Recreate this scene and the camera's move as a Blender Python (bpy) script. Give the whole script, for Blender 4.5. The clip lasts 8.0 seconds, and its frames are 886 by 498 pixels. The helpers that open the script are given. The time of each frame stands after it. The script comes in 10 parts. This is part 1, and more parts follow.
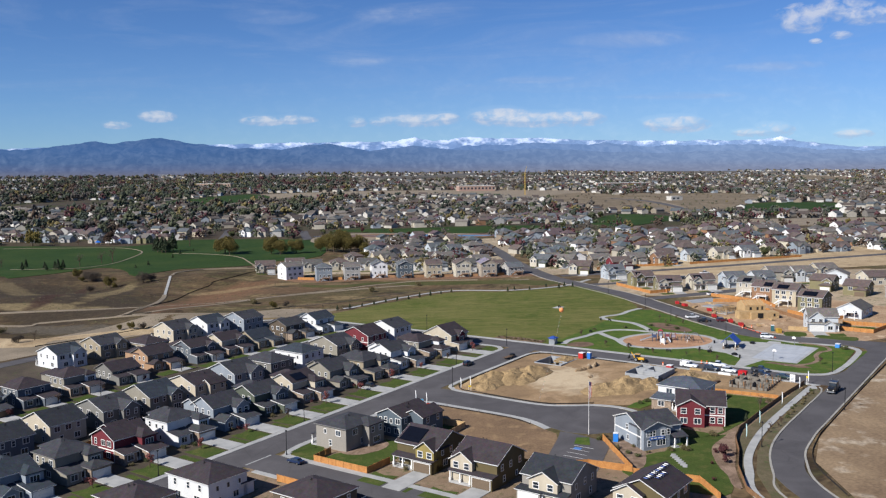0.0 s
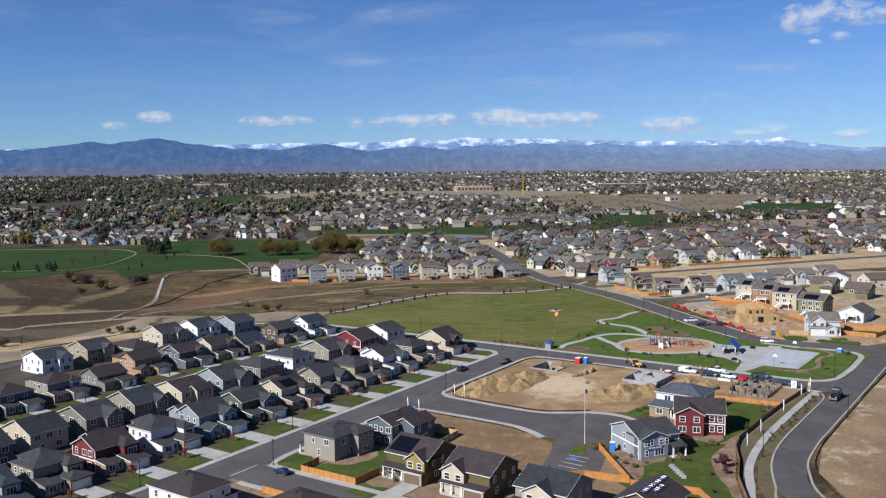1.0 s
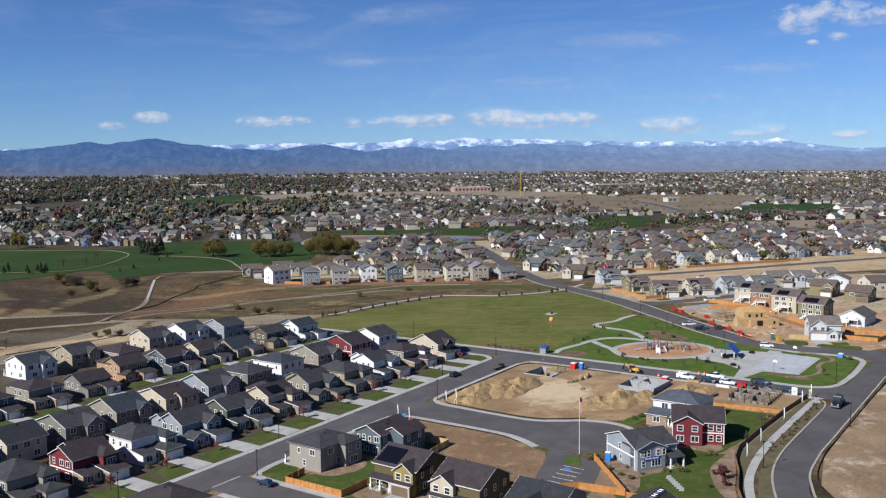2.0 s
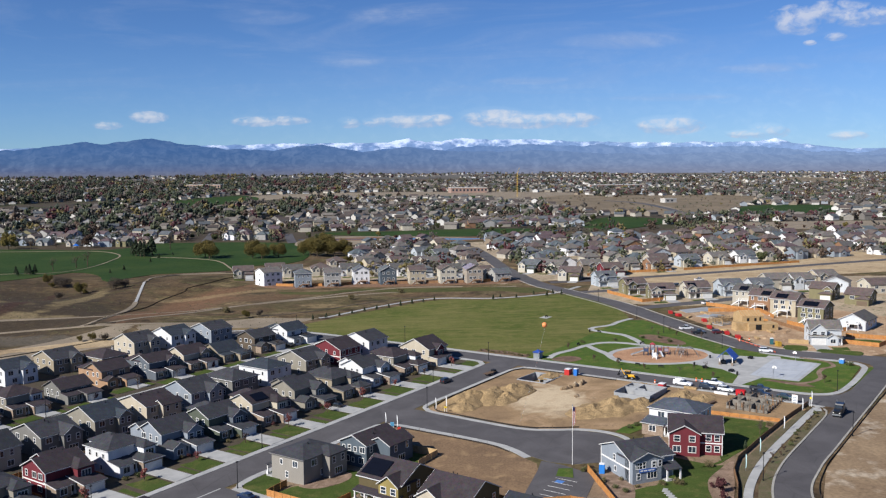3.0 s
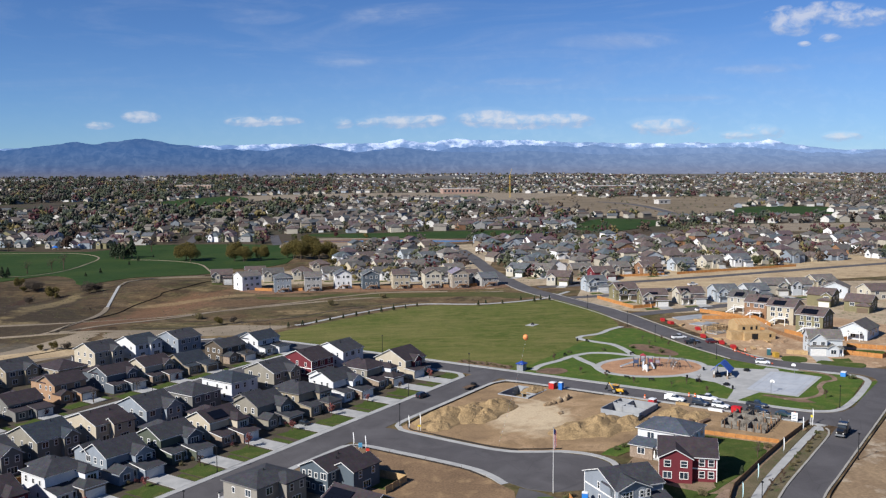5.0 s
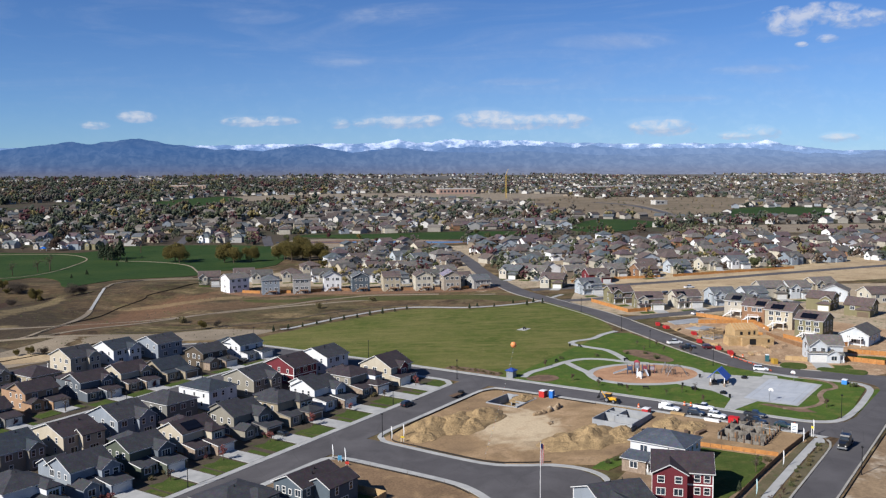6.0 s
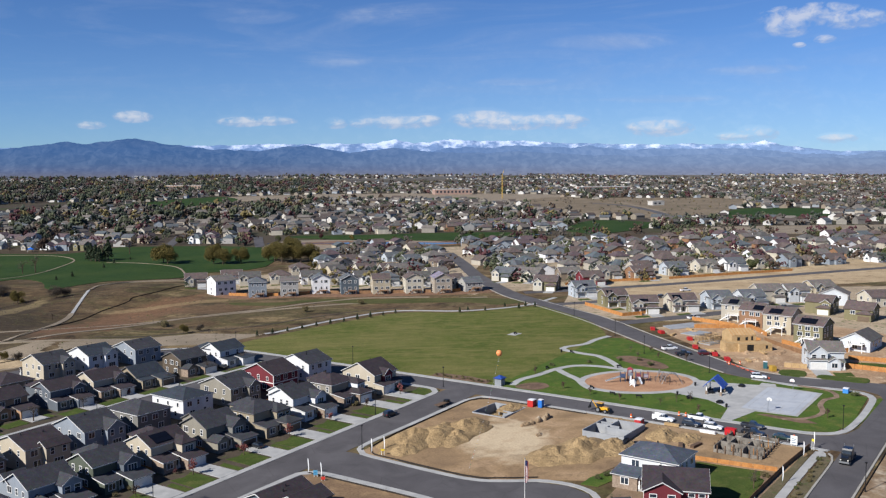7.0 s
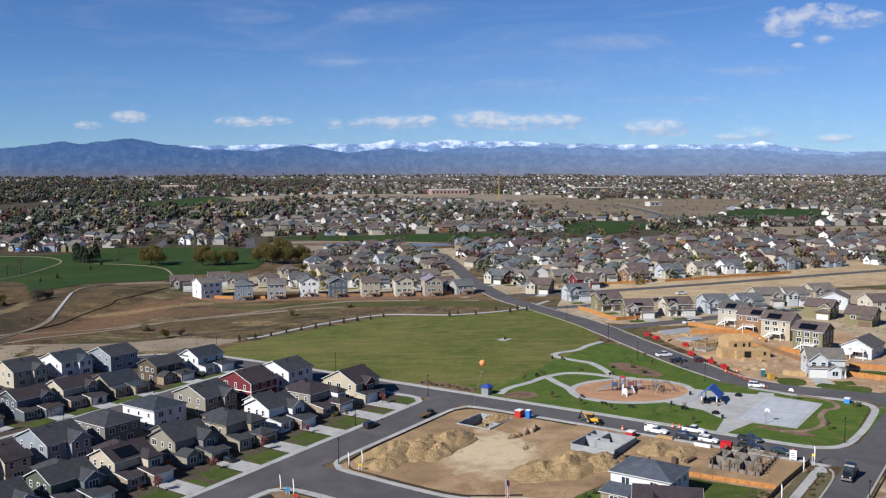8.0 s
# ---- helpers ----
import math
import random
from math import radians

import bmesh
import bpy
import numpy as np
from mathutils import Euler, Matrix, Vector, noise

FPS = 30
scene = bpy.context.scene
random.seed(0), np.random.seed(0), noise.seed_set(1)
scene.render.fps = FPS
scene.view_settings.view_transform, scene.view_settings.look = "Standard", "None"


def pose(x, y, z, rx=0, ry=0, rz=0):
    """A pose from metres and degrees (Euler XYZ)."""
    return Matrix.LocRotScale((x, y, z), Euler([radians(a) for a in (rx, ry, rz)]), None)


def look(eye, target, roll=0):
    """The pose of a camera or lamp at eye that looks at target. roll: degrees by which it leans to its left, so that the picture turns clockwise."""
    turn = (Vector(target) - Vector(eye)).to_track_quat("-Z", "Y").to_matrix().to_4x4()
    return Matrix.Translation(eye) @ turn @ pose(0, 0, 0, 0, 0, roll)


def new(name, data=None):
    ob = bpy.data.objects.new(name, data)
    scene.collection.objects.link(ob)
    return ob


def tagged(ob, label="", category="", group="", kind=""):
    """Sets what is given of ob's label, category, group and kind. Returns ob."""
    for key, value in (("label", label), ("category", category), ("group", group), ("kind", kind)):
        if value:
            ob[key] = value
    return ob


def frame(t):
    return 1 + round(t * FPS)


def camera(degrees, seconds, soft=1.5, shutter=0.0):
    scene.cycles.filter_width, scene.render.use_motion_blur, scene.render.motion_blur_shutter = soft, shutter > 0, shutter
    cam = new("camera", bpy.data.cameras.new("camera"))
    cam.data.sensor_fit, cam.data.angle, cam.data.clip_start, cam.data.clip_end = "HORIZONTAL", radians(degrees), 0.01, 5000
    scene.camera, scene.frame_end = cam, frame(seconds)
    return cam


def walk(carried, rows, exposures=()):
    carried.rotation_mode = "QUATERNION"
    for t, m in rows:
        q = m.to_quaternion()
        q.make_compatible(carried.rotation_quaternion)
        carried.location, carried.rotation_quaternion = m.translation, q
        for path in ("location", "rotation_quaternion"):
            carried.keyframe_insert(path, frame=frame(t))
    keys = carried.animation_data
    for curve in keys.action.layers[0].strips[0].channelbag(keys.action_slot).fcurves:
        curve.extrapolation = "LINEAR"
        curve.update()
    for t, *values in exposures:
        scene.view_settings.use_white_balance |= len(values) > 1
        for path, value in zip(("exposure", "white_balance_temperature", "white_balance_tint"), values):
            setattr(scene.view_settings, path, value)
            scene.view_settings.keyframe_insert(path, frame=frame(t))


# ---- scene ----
import functools
import itertools

cam = camera(52.0, 8.0, 1.25)
# seconds, x, y, z, pitch, roll, yaw
ROWS = [
    (0.0, 0.00, -0.03, 72.00, -5.182, 0.566, -0.015),
    (0.5, 0.88, 3.39, 72.08, -5.168, 0.554, -0.047),
    (1.0, 1.79, 6.89, 72.16, -5.155, 0.541, -0.091),
    (1.5, 2.76, 10.50, 72.22, -5.142, 0.526, -0.145),
    (2.0, 3.80, 14.28, 72.27, -5.130, 0.511, -0.209),
    (2.5, 4.91, 18.24, 72.30, -5.119, 0.494, -0.280),
    (3.0, 6.11, 22.41, 72.31, -5.107, 0.476, -0.356),
    (3.5, 7.41, 26.80, 72.29, -5.096, 0.457, -0.437),
    (4.0, 8.80, 31.41, 72.25, -5.085, 0.436, -0.520),
    (4.5, 10.30, 36.25, 72.18, -5.074, 0.414, -0.603),
    (5.0, 11.91, 41.30, 72.09, -5.064, 0.390, -0.686),
    (5.5, 13.62, 46.54, 71.98, -5.053, 0.365, -0.766),
    (6.0, 15.44, 51.95, 71.87, -5.042, 0.338, -0.842),
    (6.5, 17.36, 57.49, 71.75, -5.031, 0.309, -0.913),
    (7.0, 19.38, 63.12, 71.63, -5.019, 0.279, -0.976),
    (7.5, 21.49, 68.80, 71.54, -5.008, 0.247, -1.030),
    (8.0, 23.68, 74.46, 71.47, -4.996, 0.214, -1.073),
]
walk(cam, [(t, pose(x, y, z, 90 + p, r, w)) for t, x, y, z, p, r, w in ROWS])

# ---- light ----
SUN_UP, SUN_FROM = 35.0, 216.0  # degrees above the plain; bearing the sun stands at, counter-clockwise from +x
scene.view_settings.exposure = 0.58
sun = new("sun", bpy.data.lights.new("sun", "SUN"))
sun.data.energy, sun.data.angle, sun.data.color = 5.0, radians(0.53), (0.985, 0.945, 0.895)
sun_way = Vector((math.cos(radians(SUN_FROM)) * math.cos(radians(SUN_UP)), math.sin(radians(SUN_FROM)) * math.cos(radians(SUN_UP)), math.sin(radians(SUN_UP))))
sun.matrix_world = look(sun_way * 400, (0, 0, 0))
world = bpy.data.worlds.new("sky")
scene.world = world
world.use_nodes = True
wt = world.node_tree
sky = wt.nodes.new("ShaderNodeTexSky")
sky.sky_type, sky.sun_disc = "NISHITA", False
sky.sun_elevation, sky.sun_rotation = radians(SUN_UP), radians(90 - SUN_FROM)
sky.altitude, sky.air_density, sky.dust_density, sky.ozone_density = 1700, 0.9, 0.0, 1.5
back = wt.nodes["Background"]
back.inputs["Strength"].default_value = 0.0488
tint = wt.nodes.new("ShaderNodeMix")
tint.data_type, tint.blend_type = "RGBA", "MULTIPLY"
tint.inputs[0].default_value, tint.inputs[7].default_value = 1.0, (0.575, 0.88, 1.36, 1.0)
wt.links.new(sky.outputs[0], tint.inputs[6])
wt.links.new(tint.outputs[2], back.inputs["Color"])


# ---- materials ----
def lin(code):
    """A colour from its six-digit code, in linear values, a sixth darker to deepen shade under raised exposure."""
    out = []
    for i in (0, 2, 4):
        v = int(code[i:i + 2], 16) / 255
        out.append(0.84 * (v / 12.92 if v < 0.04045 else ((v + 0.055) / 1.055) ** 2.4))
    return (*out, 1.0)


class Mat:
    """A node material with short ways to add nodes."""

    def __init__(self, name, rough=0.8, metal=0.0, spec=0.3):
        self.m = bpy.data.materials.new(name)
        self.m.use_nodes = True
        self.nt = self.m.node_tree
        self.bsdf = self.nt.nodes["Principled BSDF"]
        self.bsdf.inputs["Roughness"].default_value = rough
        self.bsdf.inputs["Metallic"].default_value = metal
        self.bsdf.inputs["Specular IOR Level"].default_value = spec
        self._pos = None

    def node(self, kind, **inputs):
        n = self.nt.nodes.new(kind)
        for k, v in inputs.items():
            n.inputs[k].default_value = v
        return n

    def link(self, a, b):
        self.nt.links.new(a, b)

    def where(self, local=False):
        if local:
            return self.node("ShaderNodeTexCoord").outputs["Object"]
        if self._pos is None:
            self._pos = self.node("ShaderNodeNewGeometry").outputs["Position"]
        return self._pos

    def noise(self, size, detail=4.0, stretch=None, local=False, rough=0.55, twist=0.0):
        n = self.node("ShaderNodeTexNoise", Scale=1.0 / size, Detail=detail, Roughness=rough, Distortion=twist)
        v = self.where(local)
        if stretch:
            mp = self.node("ShaderNodeMapping")
            mp.inputs["Scale"].default_value = stretch
            self.link(v, mp.inputs["Vector"])
            v = mp.outputs[0]
        self.link(v, n.inputs["Vector"])
        return n.outputs["Fac"]

    def ramp(self, fac, *stops):
        r = self.node("ShaderNodeValToRGB")
        e = r.color_ramp.elements
        while len(e) < len(stops):
            e.new(0.5)
        for el, (p, c) in zip(e, stops):
            el.position, el.color = p, c if len(c) == 4 else (*c, 1.0)
        self.link(fac, r.inputs["Fac"])
        return r.outputs["Color"]

    def mix(self, fac, a, b, how="MIX"):
        n = self.node("ShaderNodeMix")
        n.data_type, n.blend_type = "RGBA", how
        for s, v in ((n.inputs[0], fac), (n.inputs[6], a), (n.inputs[7], b)):
            if isinstance(v, (int, float, tuple)):
                s.default_value = v
            else:
                self.link(v, s)
        return n.outputs[2]

    def value(self, fac, lo, hi, a=0.0, b=1.0):
        n = self.node("ShaderNodeMapRange")
        for k, v in zip(("From Min", "From Max", "To Min", "To Max"), (lo, hi, a, b)):
            n.inputs[k].default_value = v
        self.link(fac, n.inputs["Value"])
        return n.outputs["Result"]

    def math(self, op, a, b):
        n = self.node("ShaderNodeMath")
        n.operation = op
        for s, v in zip(n.inputs, (a, b)):
            if isinstance(v, (int, float)):
                s.default_value = v
            else:
                self.link(v, s)
        return n.outputs[0]

    def own(self):
        return self.node("ShaderNodeObjectInfo").outputs["Color"]

    def colour(self, c):
        s = self.bsdf.inputs["Base Color"]
        if isinstance(c, tuple):
            s.default_value = c
        else:
            self.link(c, s)
        return self

    def bump(self, h, strength=0.4, dist=0.05):
        n = self.node("ShaderNodeBump", Strength=strength, Distance=dist)
        self.link(h, n.inputs["Height"])
        self.link(n.outputs[0], self.bsdf.inputs["Normal"])
        return self


def grey(v):
    return (v, v, v, 1.0)


def mottled(name, a, b, size, fine, rough=0.9, bump=0.5, deep=0.05, third=None):
    """A natural surface: two colours in large patches, a fine grain over them."""
    m = Mat(name, rough)
    big = m.noise(size, 5, twist=0.6)
    c = m.ramp(big, (0.34, a), (0.66, b))
    if third:
        c = m.mix(m.value(m.noise(size * 0.31, 4), 0.55, 0.72), c, third)
    g = m.noise(fine, 6)
    c = m.mix(1.0, c, m.ramp(g, (0.25, grey(0.66)), (0.75, grey(1.3))), "MULTIPLY")
    m.colour(c)
    m.bump(g, bump, deep)
    return m.m


def plain(name, colour, rough=0.6, metal=0.0, grain=0.12, size=0.4):
    m = Mat(name, rough, metal)
    g = m.noise(size, 5)
    m.colour(m.mix(1.0, colour, m.ramp(g, (0.3, grey(1 - grain)), (0.7, grey(1 + grain))), "MULTIPLY"))
    return m.m


def make_siding():
    m = Mat("lap_siding", 0.75)
    wave = m.node("ShaderNodeTexWave", Scale=1.75)
    wave.wave_type, wave.bands_direction, wave.wave_profile = "BANDS", "Z", "SAW"
    m.link(m.where(True), wave.inputs["Vector"])
    stain = m.noise(2.5, 5, (1, 1, 0.35), True)
    c = m.mix(1.0, m.own(), m.ramp(stain, (0.25, grey(0.86)), (0.75, grey(1.1))), "MULTIPLY")
    c = m.mix(m.value(wave.outputs["Fac"], 0.86, 1.0, 0.0, 0.35), c, grey(0.02))
    m.colour(c)
    m.bump(wave.outputs["Fac"], 0.6, 0.02)
    return m.m


def make_shingle():
    m = Mat("asphalt_shingle", 0.9, spec=0.2)
    tabs = m.node("ShaderNodeTexVoronoi", Scale=3.4)
    m.link(m.where(True), tabs.inputs["Vector"])
    c = m.mix(0.35, m.own(), m.mix(1.0, m.own(), tabs.outputs["Color"], "MULTIPLY"))
    c = m.mix(1.0, c, m.ramp(m.noise(1.6, 6, local=True), (0.25, grey(0.75)), (0.75, grey(1.28))), "MULTIPLY")
    m.colour(c)
    m.bump(tabs.outputs["Distance"], 0.5, 0.03)
    return m.m


def make_own(name, rough=0.5, metal=0.0, grain=0.08, coat=0.0):
    m = Mat(name, rough, metal)
    m.colour(m.mix(1.0, m.own(), m.ramp(m.noise(0.7, 5, local=True), (0.3, grey(1 - grain)), (0.7, grey(1 + grain))), "MULTIPLY"))
    m.bsdf.inputs["Coat Weight"].default_value = coat
    return m.m


def make_asphalt():
    m = Mat("asphalt", 0.88, spec=0.25)
    c = m.ramp(m.noise(9, 5, twist=0.8), (0.3, lin("4c4a4c")), (0.7, lin("5c5a5c")))
    c = m.mix(m.value(m.noise(2.2, 6), 0.6, 0.75, 0.0, 0.5), c, lin("484746"))
    seam = m.node("ShaderNodeTexVoronoi", Scale=0.09)
    seam.feature = "DISTANCE_TO_EDGE"
    m.link(m.where(), seam.inputs["Vector"])
    c = m.mix(m.value(seam.outputs["Distance"], 0.0, 0.012, 0.35, 0.0), c, lin("3a3938"))
    c = m.mix(1.0, c, m.ramp(m.noise(0.15, 3), (0.3, grey(0.85)), (0.7, grey(1.12))), "MULTIPLY")
    m.colour(c)
    m.bump(m.noise(0.08, 3), 0.3, 0.01)
    return m.m


def make_concrete(name="concrete", a="969796", b="adadab", joint=1.5):
    m = Mat(name, 0.85)
    c = m.ramp(m.noise(3, 6), (0.3, lin(a)), (0.7, lin(b)))
    c = m.mix(m.value(m.noise(0.8, 5), 0.6, 0.8, 0.0, 0.3), c, lin("8f8c87"))
    m.colour(c)
    m.bump(m.noise(0.1, 4), 0.2, 0.01)
    return m.m


def make_lawn(name, a, b, dry, stripes=0.0):
    m = Mat(name, 0.95, spec=0.1)
    c = m.ramp(m.noise(7, 5, twist=0.5), (0.3, a), (0.7, b))
    c = m.mix(m.value(m.noise(3.1, 6), 0.5, 0.75, 0.0, 0.75), c, dry)
    if stripes:
        mow = m.noise(6, 3, (0.35, 1.6, 1))
        c = m.mix(m.value(mow, 0.45, 0.7, 0.0, stripes), c, dry)
        c = m.mix(m.value(m.noise(45, 4), 0.45, 0.7, 0.0, 0.6), c, dry)
    g = m.noise(0.35, 6)
    c = m.mix(1.0, c, m.ramp(g, (0.25, grey(0.65)), (0.75, grey(1.3))), "MULTIPLY")
    m.colour(c)
    m.bump(g, 0.7, 0.08)
    return m.m


def make_plain_ground():
    """Dry prairie near by, the mixed ground of gardens and streets far off, painted haze beyond."""
    m = Mat("prairie", 0.95, spec=0.1)
    c = m.ramp(m.noise(52, 7, (0.8, 1.15, 1), twist=1.6, rough=0.6), (0.36, lin("3b332a")), (0.44, lin("524333")), (0.52, lin("63543f")), (0.6, lin("5b4a37")), (0.68, lin("7a6a4d")))
    c = m.mix(m.value(m.noise(40, 7, (0.8, 1.1, 1), twist=1.5), 0.5, 0.62, 0.0, 0.75), c, lin("504e31"))
    c = m.mix(m.value(m.noise(30, 8, (0.8, 0.9, 1), twist=2.6), 0.57, 0.65, 0.0, 0.7), c, lin("3b3026"))
    c = m.mix(m.value(m.noise(36, 8, (0.8, 1.0, 1), twist=2.6), 0.6, 0.66, 0.0, 0.7), c, lin("857455"))
    c = m.mix(1.0, c, m.ramp(m.noise(5, 8, (1.0, 0.8, 1), twist=1.4), (0.3, grey(0.62)), (0.7, grey(1.4))), "MULTIPLY")
    c = m.mix(m.value(m.noise(26, 8, (0.8, 1.1, 1), twist=2.2, rough=0.65), 0.5, 0.64, 0.0, 0.5), c, lin("83745a"))
    c = m.mix(m.value(m.noise(15, 8, (0.9, 0.9, 1), twist=1.8, rough=0.65), 0.55, 0.68, 0.0, 0.65), c, lin("3f3a28"))
    sep = m.node("ShaderNodeSeparateXYZ")
    m.link(m.where(), sep.inputs[0])
    weeds = m.math("MULTIPLY", m.value(sep.outputs["X"], -190, -110, 1.0, 0.0), m.value(m.noise(34, 7, (0.6, 1.5, 1), twist=1.8), 0.36, 0.6, 0.15, 0.85))
    c = m.mix(weeds, c, m.ramp(m.noise(9, 7, (0.6, 1.4, 1)), (0.35, lin("342c22")), (0.7, lin("524532"))))
    # soils and growth of the slope: weeds, rusty earth, pale grass, brush, a grey bank
    wobble = m.noise(22, 7, twist=1.2, rough=0.62)
    fine = m.noise(3.5, 6, rough=0.65)
    for cx, cy, half, wide, turn, code, code2, amount in (
            (-222, 515, 135, 46, -53, "352e26", "4b4236", 0.85), (-128, 505, 66, 22, 78, "5f4735", "7c5f49", 0.85), (-90, 520, 40, 14, 25, "5d4836", "76604a", 0.6),
            (-214, 464, 46, 8, 0, "70634a", "8a7b5c", 0.85), (-197, 530, 64, 7, 95, "6f6248", "877858", 0.8), (-264, 560, 90, 9, -50, "685c45", "7d6f53", 0.7), (-222, 525, 66, 7, 100, "33241f", "4a362e", 0.85), (-192, 415, 90, 11, -15, "504b42", "686156", 0.8),
            (-110, 545, 40, 6, 15, "7c6a4e", "927e5f", 0.7), (-60, 500, 70, 9, 28, "3f3a2a", "565036", 0.6), (-30, 535, 60, 7, -6, "6d5a43", "83705a", 0.6)):
        c1, s1 = math.cos(radians(turn)), math.sin(radians(turn))
        dx, dy = m.math("SUBTRACT", sep.outputs["X"], cx), m.math("SUBTRACT", sep.outputs["Y"], cy)
        la = m.math("DIVIDE", m.math("ADD", m.math("MULTIPLY", dx, c1), m.math("MULTIPLY", dy, s1)), half)
        lb = m.math("DIVIDE", m.math("SUBTRACT", m.math("MULTIPLY", dy, c1), m.math("MULTIPLY", dx, s1)), wide)
        edge = m.math("ADD", m.math("ADD", m.math("POWER", la, 2), m.math("POWER", lb, 2)), m.value(wobble, 0.3, 0.7, -0.7, 0.7))
        c = m.mix(m.value(edge, 0.45, 1.15, amount, 0.0), c, m.ramp(fine, (0.32, lin(code)), (0.68, lin(code2))))
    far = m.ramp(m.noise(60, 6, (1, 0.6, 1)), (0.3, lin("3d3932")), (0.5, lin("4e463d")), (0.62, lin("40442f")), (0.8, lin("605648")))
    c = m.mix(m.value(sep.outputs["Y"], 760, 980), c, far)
    # past y = 2900 the ground is greyed to paint in haze
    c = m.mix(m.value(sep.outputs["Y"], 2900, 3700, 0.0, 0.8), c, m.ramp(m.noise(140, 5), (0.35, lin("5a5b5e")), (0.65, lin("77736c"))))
    c = m.mix(1.0, c, m.ramp(m.noise(1.3, 8), (0.25, grey(0.7)), (0.75, grey(1.28))), "MULTIPLY")
    m.colour(c)
    m.bump(m.noise(1.1, 8), 0.8, 0.25)
    return m.m


def make_lot():
    """Tan earth of a building lot, worn to pale dust where machines turn."""
    m = Mat("lot_earth", 0.95, spec=0.1)
    c = m.ramp(m.noise(14, 6, twist=0.8), (0.32, lin("7c6852")), (0.5, lin("947c5f")), (0.68, lin("a99073")))
    c = m.mix(m.value(m.noise(3.2, 6, twist=1.0), 0.54, 0.72, 0.0, 0.55), c, lin("6c5a46"))
    sep = m.node("ShaderNodeSeparateXYZ")
    m.link(m.where(), sep.inputs[0])
    dx = m.math("POWER", m.math("DIVIDE", m.math("SUBTRACT", sep.outputs["X"], 39.2), 12.0), 2)
    dy = m.math("POWER", m.math("DIVIDE", m.math("SUBTRACT", sep.outputs["Y"], 292.3), 17.0), 2)
    worn = m.math("ADD", m.math("ADD", dx, dy), m.value(m.noise(5, 6, twist=0.8), 0.3, 0.7, -0.55, 0.55))
    c = m.mix(m.value(worn, 0.25, 1.25, 0.85, 0.0), c, lin("c4b397"))
    g = m.noise(0.5, 7)
    c = m.mix(1.0, c, m.ramp(g, (0.25, grey(0.8)), (0.75, grey(1.16))), "MULTIPLY")
    m.colour(c)
    m.bump(m.noise(0.9, 7), 0.6, 0.12)
    return m.m


def make_glass():
    m = Mat("window_glass", 0.08, spec=0.6)
    m.colour(m.ramp(m.noise(3.0, 2), (0.35, lin("1c222a")), (0.65, lin("39434f"))))
    return m.m


def make_leaf(name, *codes):
    m = Mat(name, 0.85, spec=0.15)
    info = m.node("ShaderNodeNewGeometry").outputs["Random Per Island"]
    stops = [(i / max(1, len(codes) - 1), lin(c)) for i, c in enumerate(codes)]
    c = m.ramp(info, *stops)
    m.colour(m.mix(1.0, c, m.ramp(m.noise(0.8, 4), (0.3, grey(0.7)), (0.7, grey(1.25))), "MULTIPLY"))
    return m.m


def make_island(name, rough, *codes):
    m = Mat(name, rough)
    info = m.node("ShaderNodeNewGeometry").outputs["Random Per Island"]
    r = m.node("ShaderNodeValToRGB")
    r.color_ramp.interpolation = "CONSTANT"
    e = r.color_ramp.elements
    while len(e) < len(codes):
        e.new(0.5)
    for i, (el, c) in enumerate(zip(e, codes)):
        el.position, el.color = i / len(codes), lin(c)
    m.link(info, r.inputs["Fac"])
    m.colour(m.mix(1.0, r.outputs["Color"], m.ramp(m.noise(2.5, 4), (0.3, grey(0.85)), (0.7, grey(1.15))), "MULTIPLY"))
    return m.m


SIDING, SHINGLE, PAINT, CARPAINT = make_siding(), make_shingle(), make_own("paint", 0.55), make_own("car_paint", 0.3, 0.0, 0.03, 0.8)
ASPHALT, CONCRETE, SLAB = make_asphalt(), make_concrete(), make_concrete("sport_slab", "9ea4ac", "afb4bb")
KERB = make_concrete("kerb_concrete", "8e8b85", "a4a199")
WALLCRETE = make_concrete("poured_wall", "85898e", "9fa2a5")
LAWN = make_lawn("lawn", lin("415726"), lin("506429"), lin("6b693a"))
YARDLAWN = make_lawn("yard_lawn", lin("3c4b22"), lin("4b592a"), lin("65623a"))
FIELD = make_lawn("playing_field", lin("4a5525"), lin("58602d"), lin("767045"), 0.75)
GOLF = make_lawn("fairway", lin("233a1a"), lin("2b431e"), lin("3f4e27"), 0.4)
LOTDIRT = make_lot()
TRACTDIRT = mottled("tract_earth", lin("94795e"), lin("ae9375"), 12, 0.6, third=lin("bfa98c"))
FORMWORK = mottled("stained_formwork", lin("57524c"), lin("89837a"), 1.4, 0.25, 0.9, 0.4, 0.02)
PILE = mottled("excavated_soil", lin("8a7454"), lin("a38b66"), 3, 0.45, 0.95, 1.0, 0.35)
BROWNLOT = mottled("dry_lot", lin("6f5a44"), lin("836b51"), 12, 0.5, third=lin("937a5b"))
ROUGHDIRT = mottled("graded_dirt", lin("77634d"), lin("937e63"), 22, 0.8, third=lin("b3a692"))
GRADED = mottled("graded_strip", lin("9c8768"), lin("b9a584"), 18, 0.7, third=lin("8a7558"))
GARDENS = mottled("garden_ground", lin("97866f"), lin("b0a088"), 8, 0.6, third=lin("566034"))
YARD = mottled("yard_ground", lin("40382e"), lin("50463a"), 6, 0.4, third=lin("474e2b"))
YARDGRAVEL = mottled("yard_gravel", lin("75624f"), lin("8c7862"), 5, 0.3, third=lin("4f5230"))
RUSTEARTH = mottled("rusty_earth", lin("6f5340"), lin("866750"), 14, 1.2, third=lin("5d4b3a"))
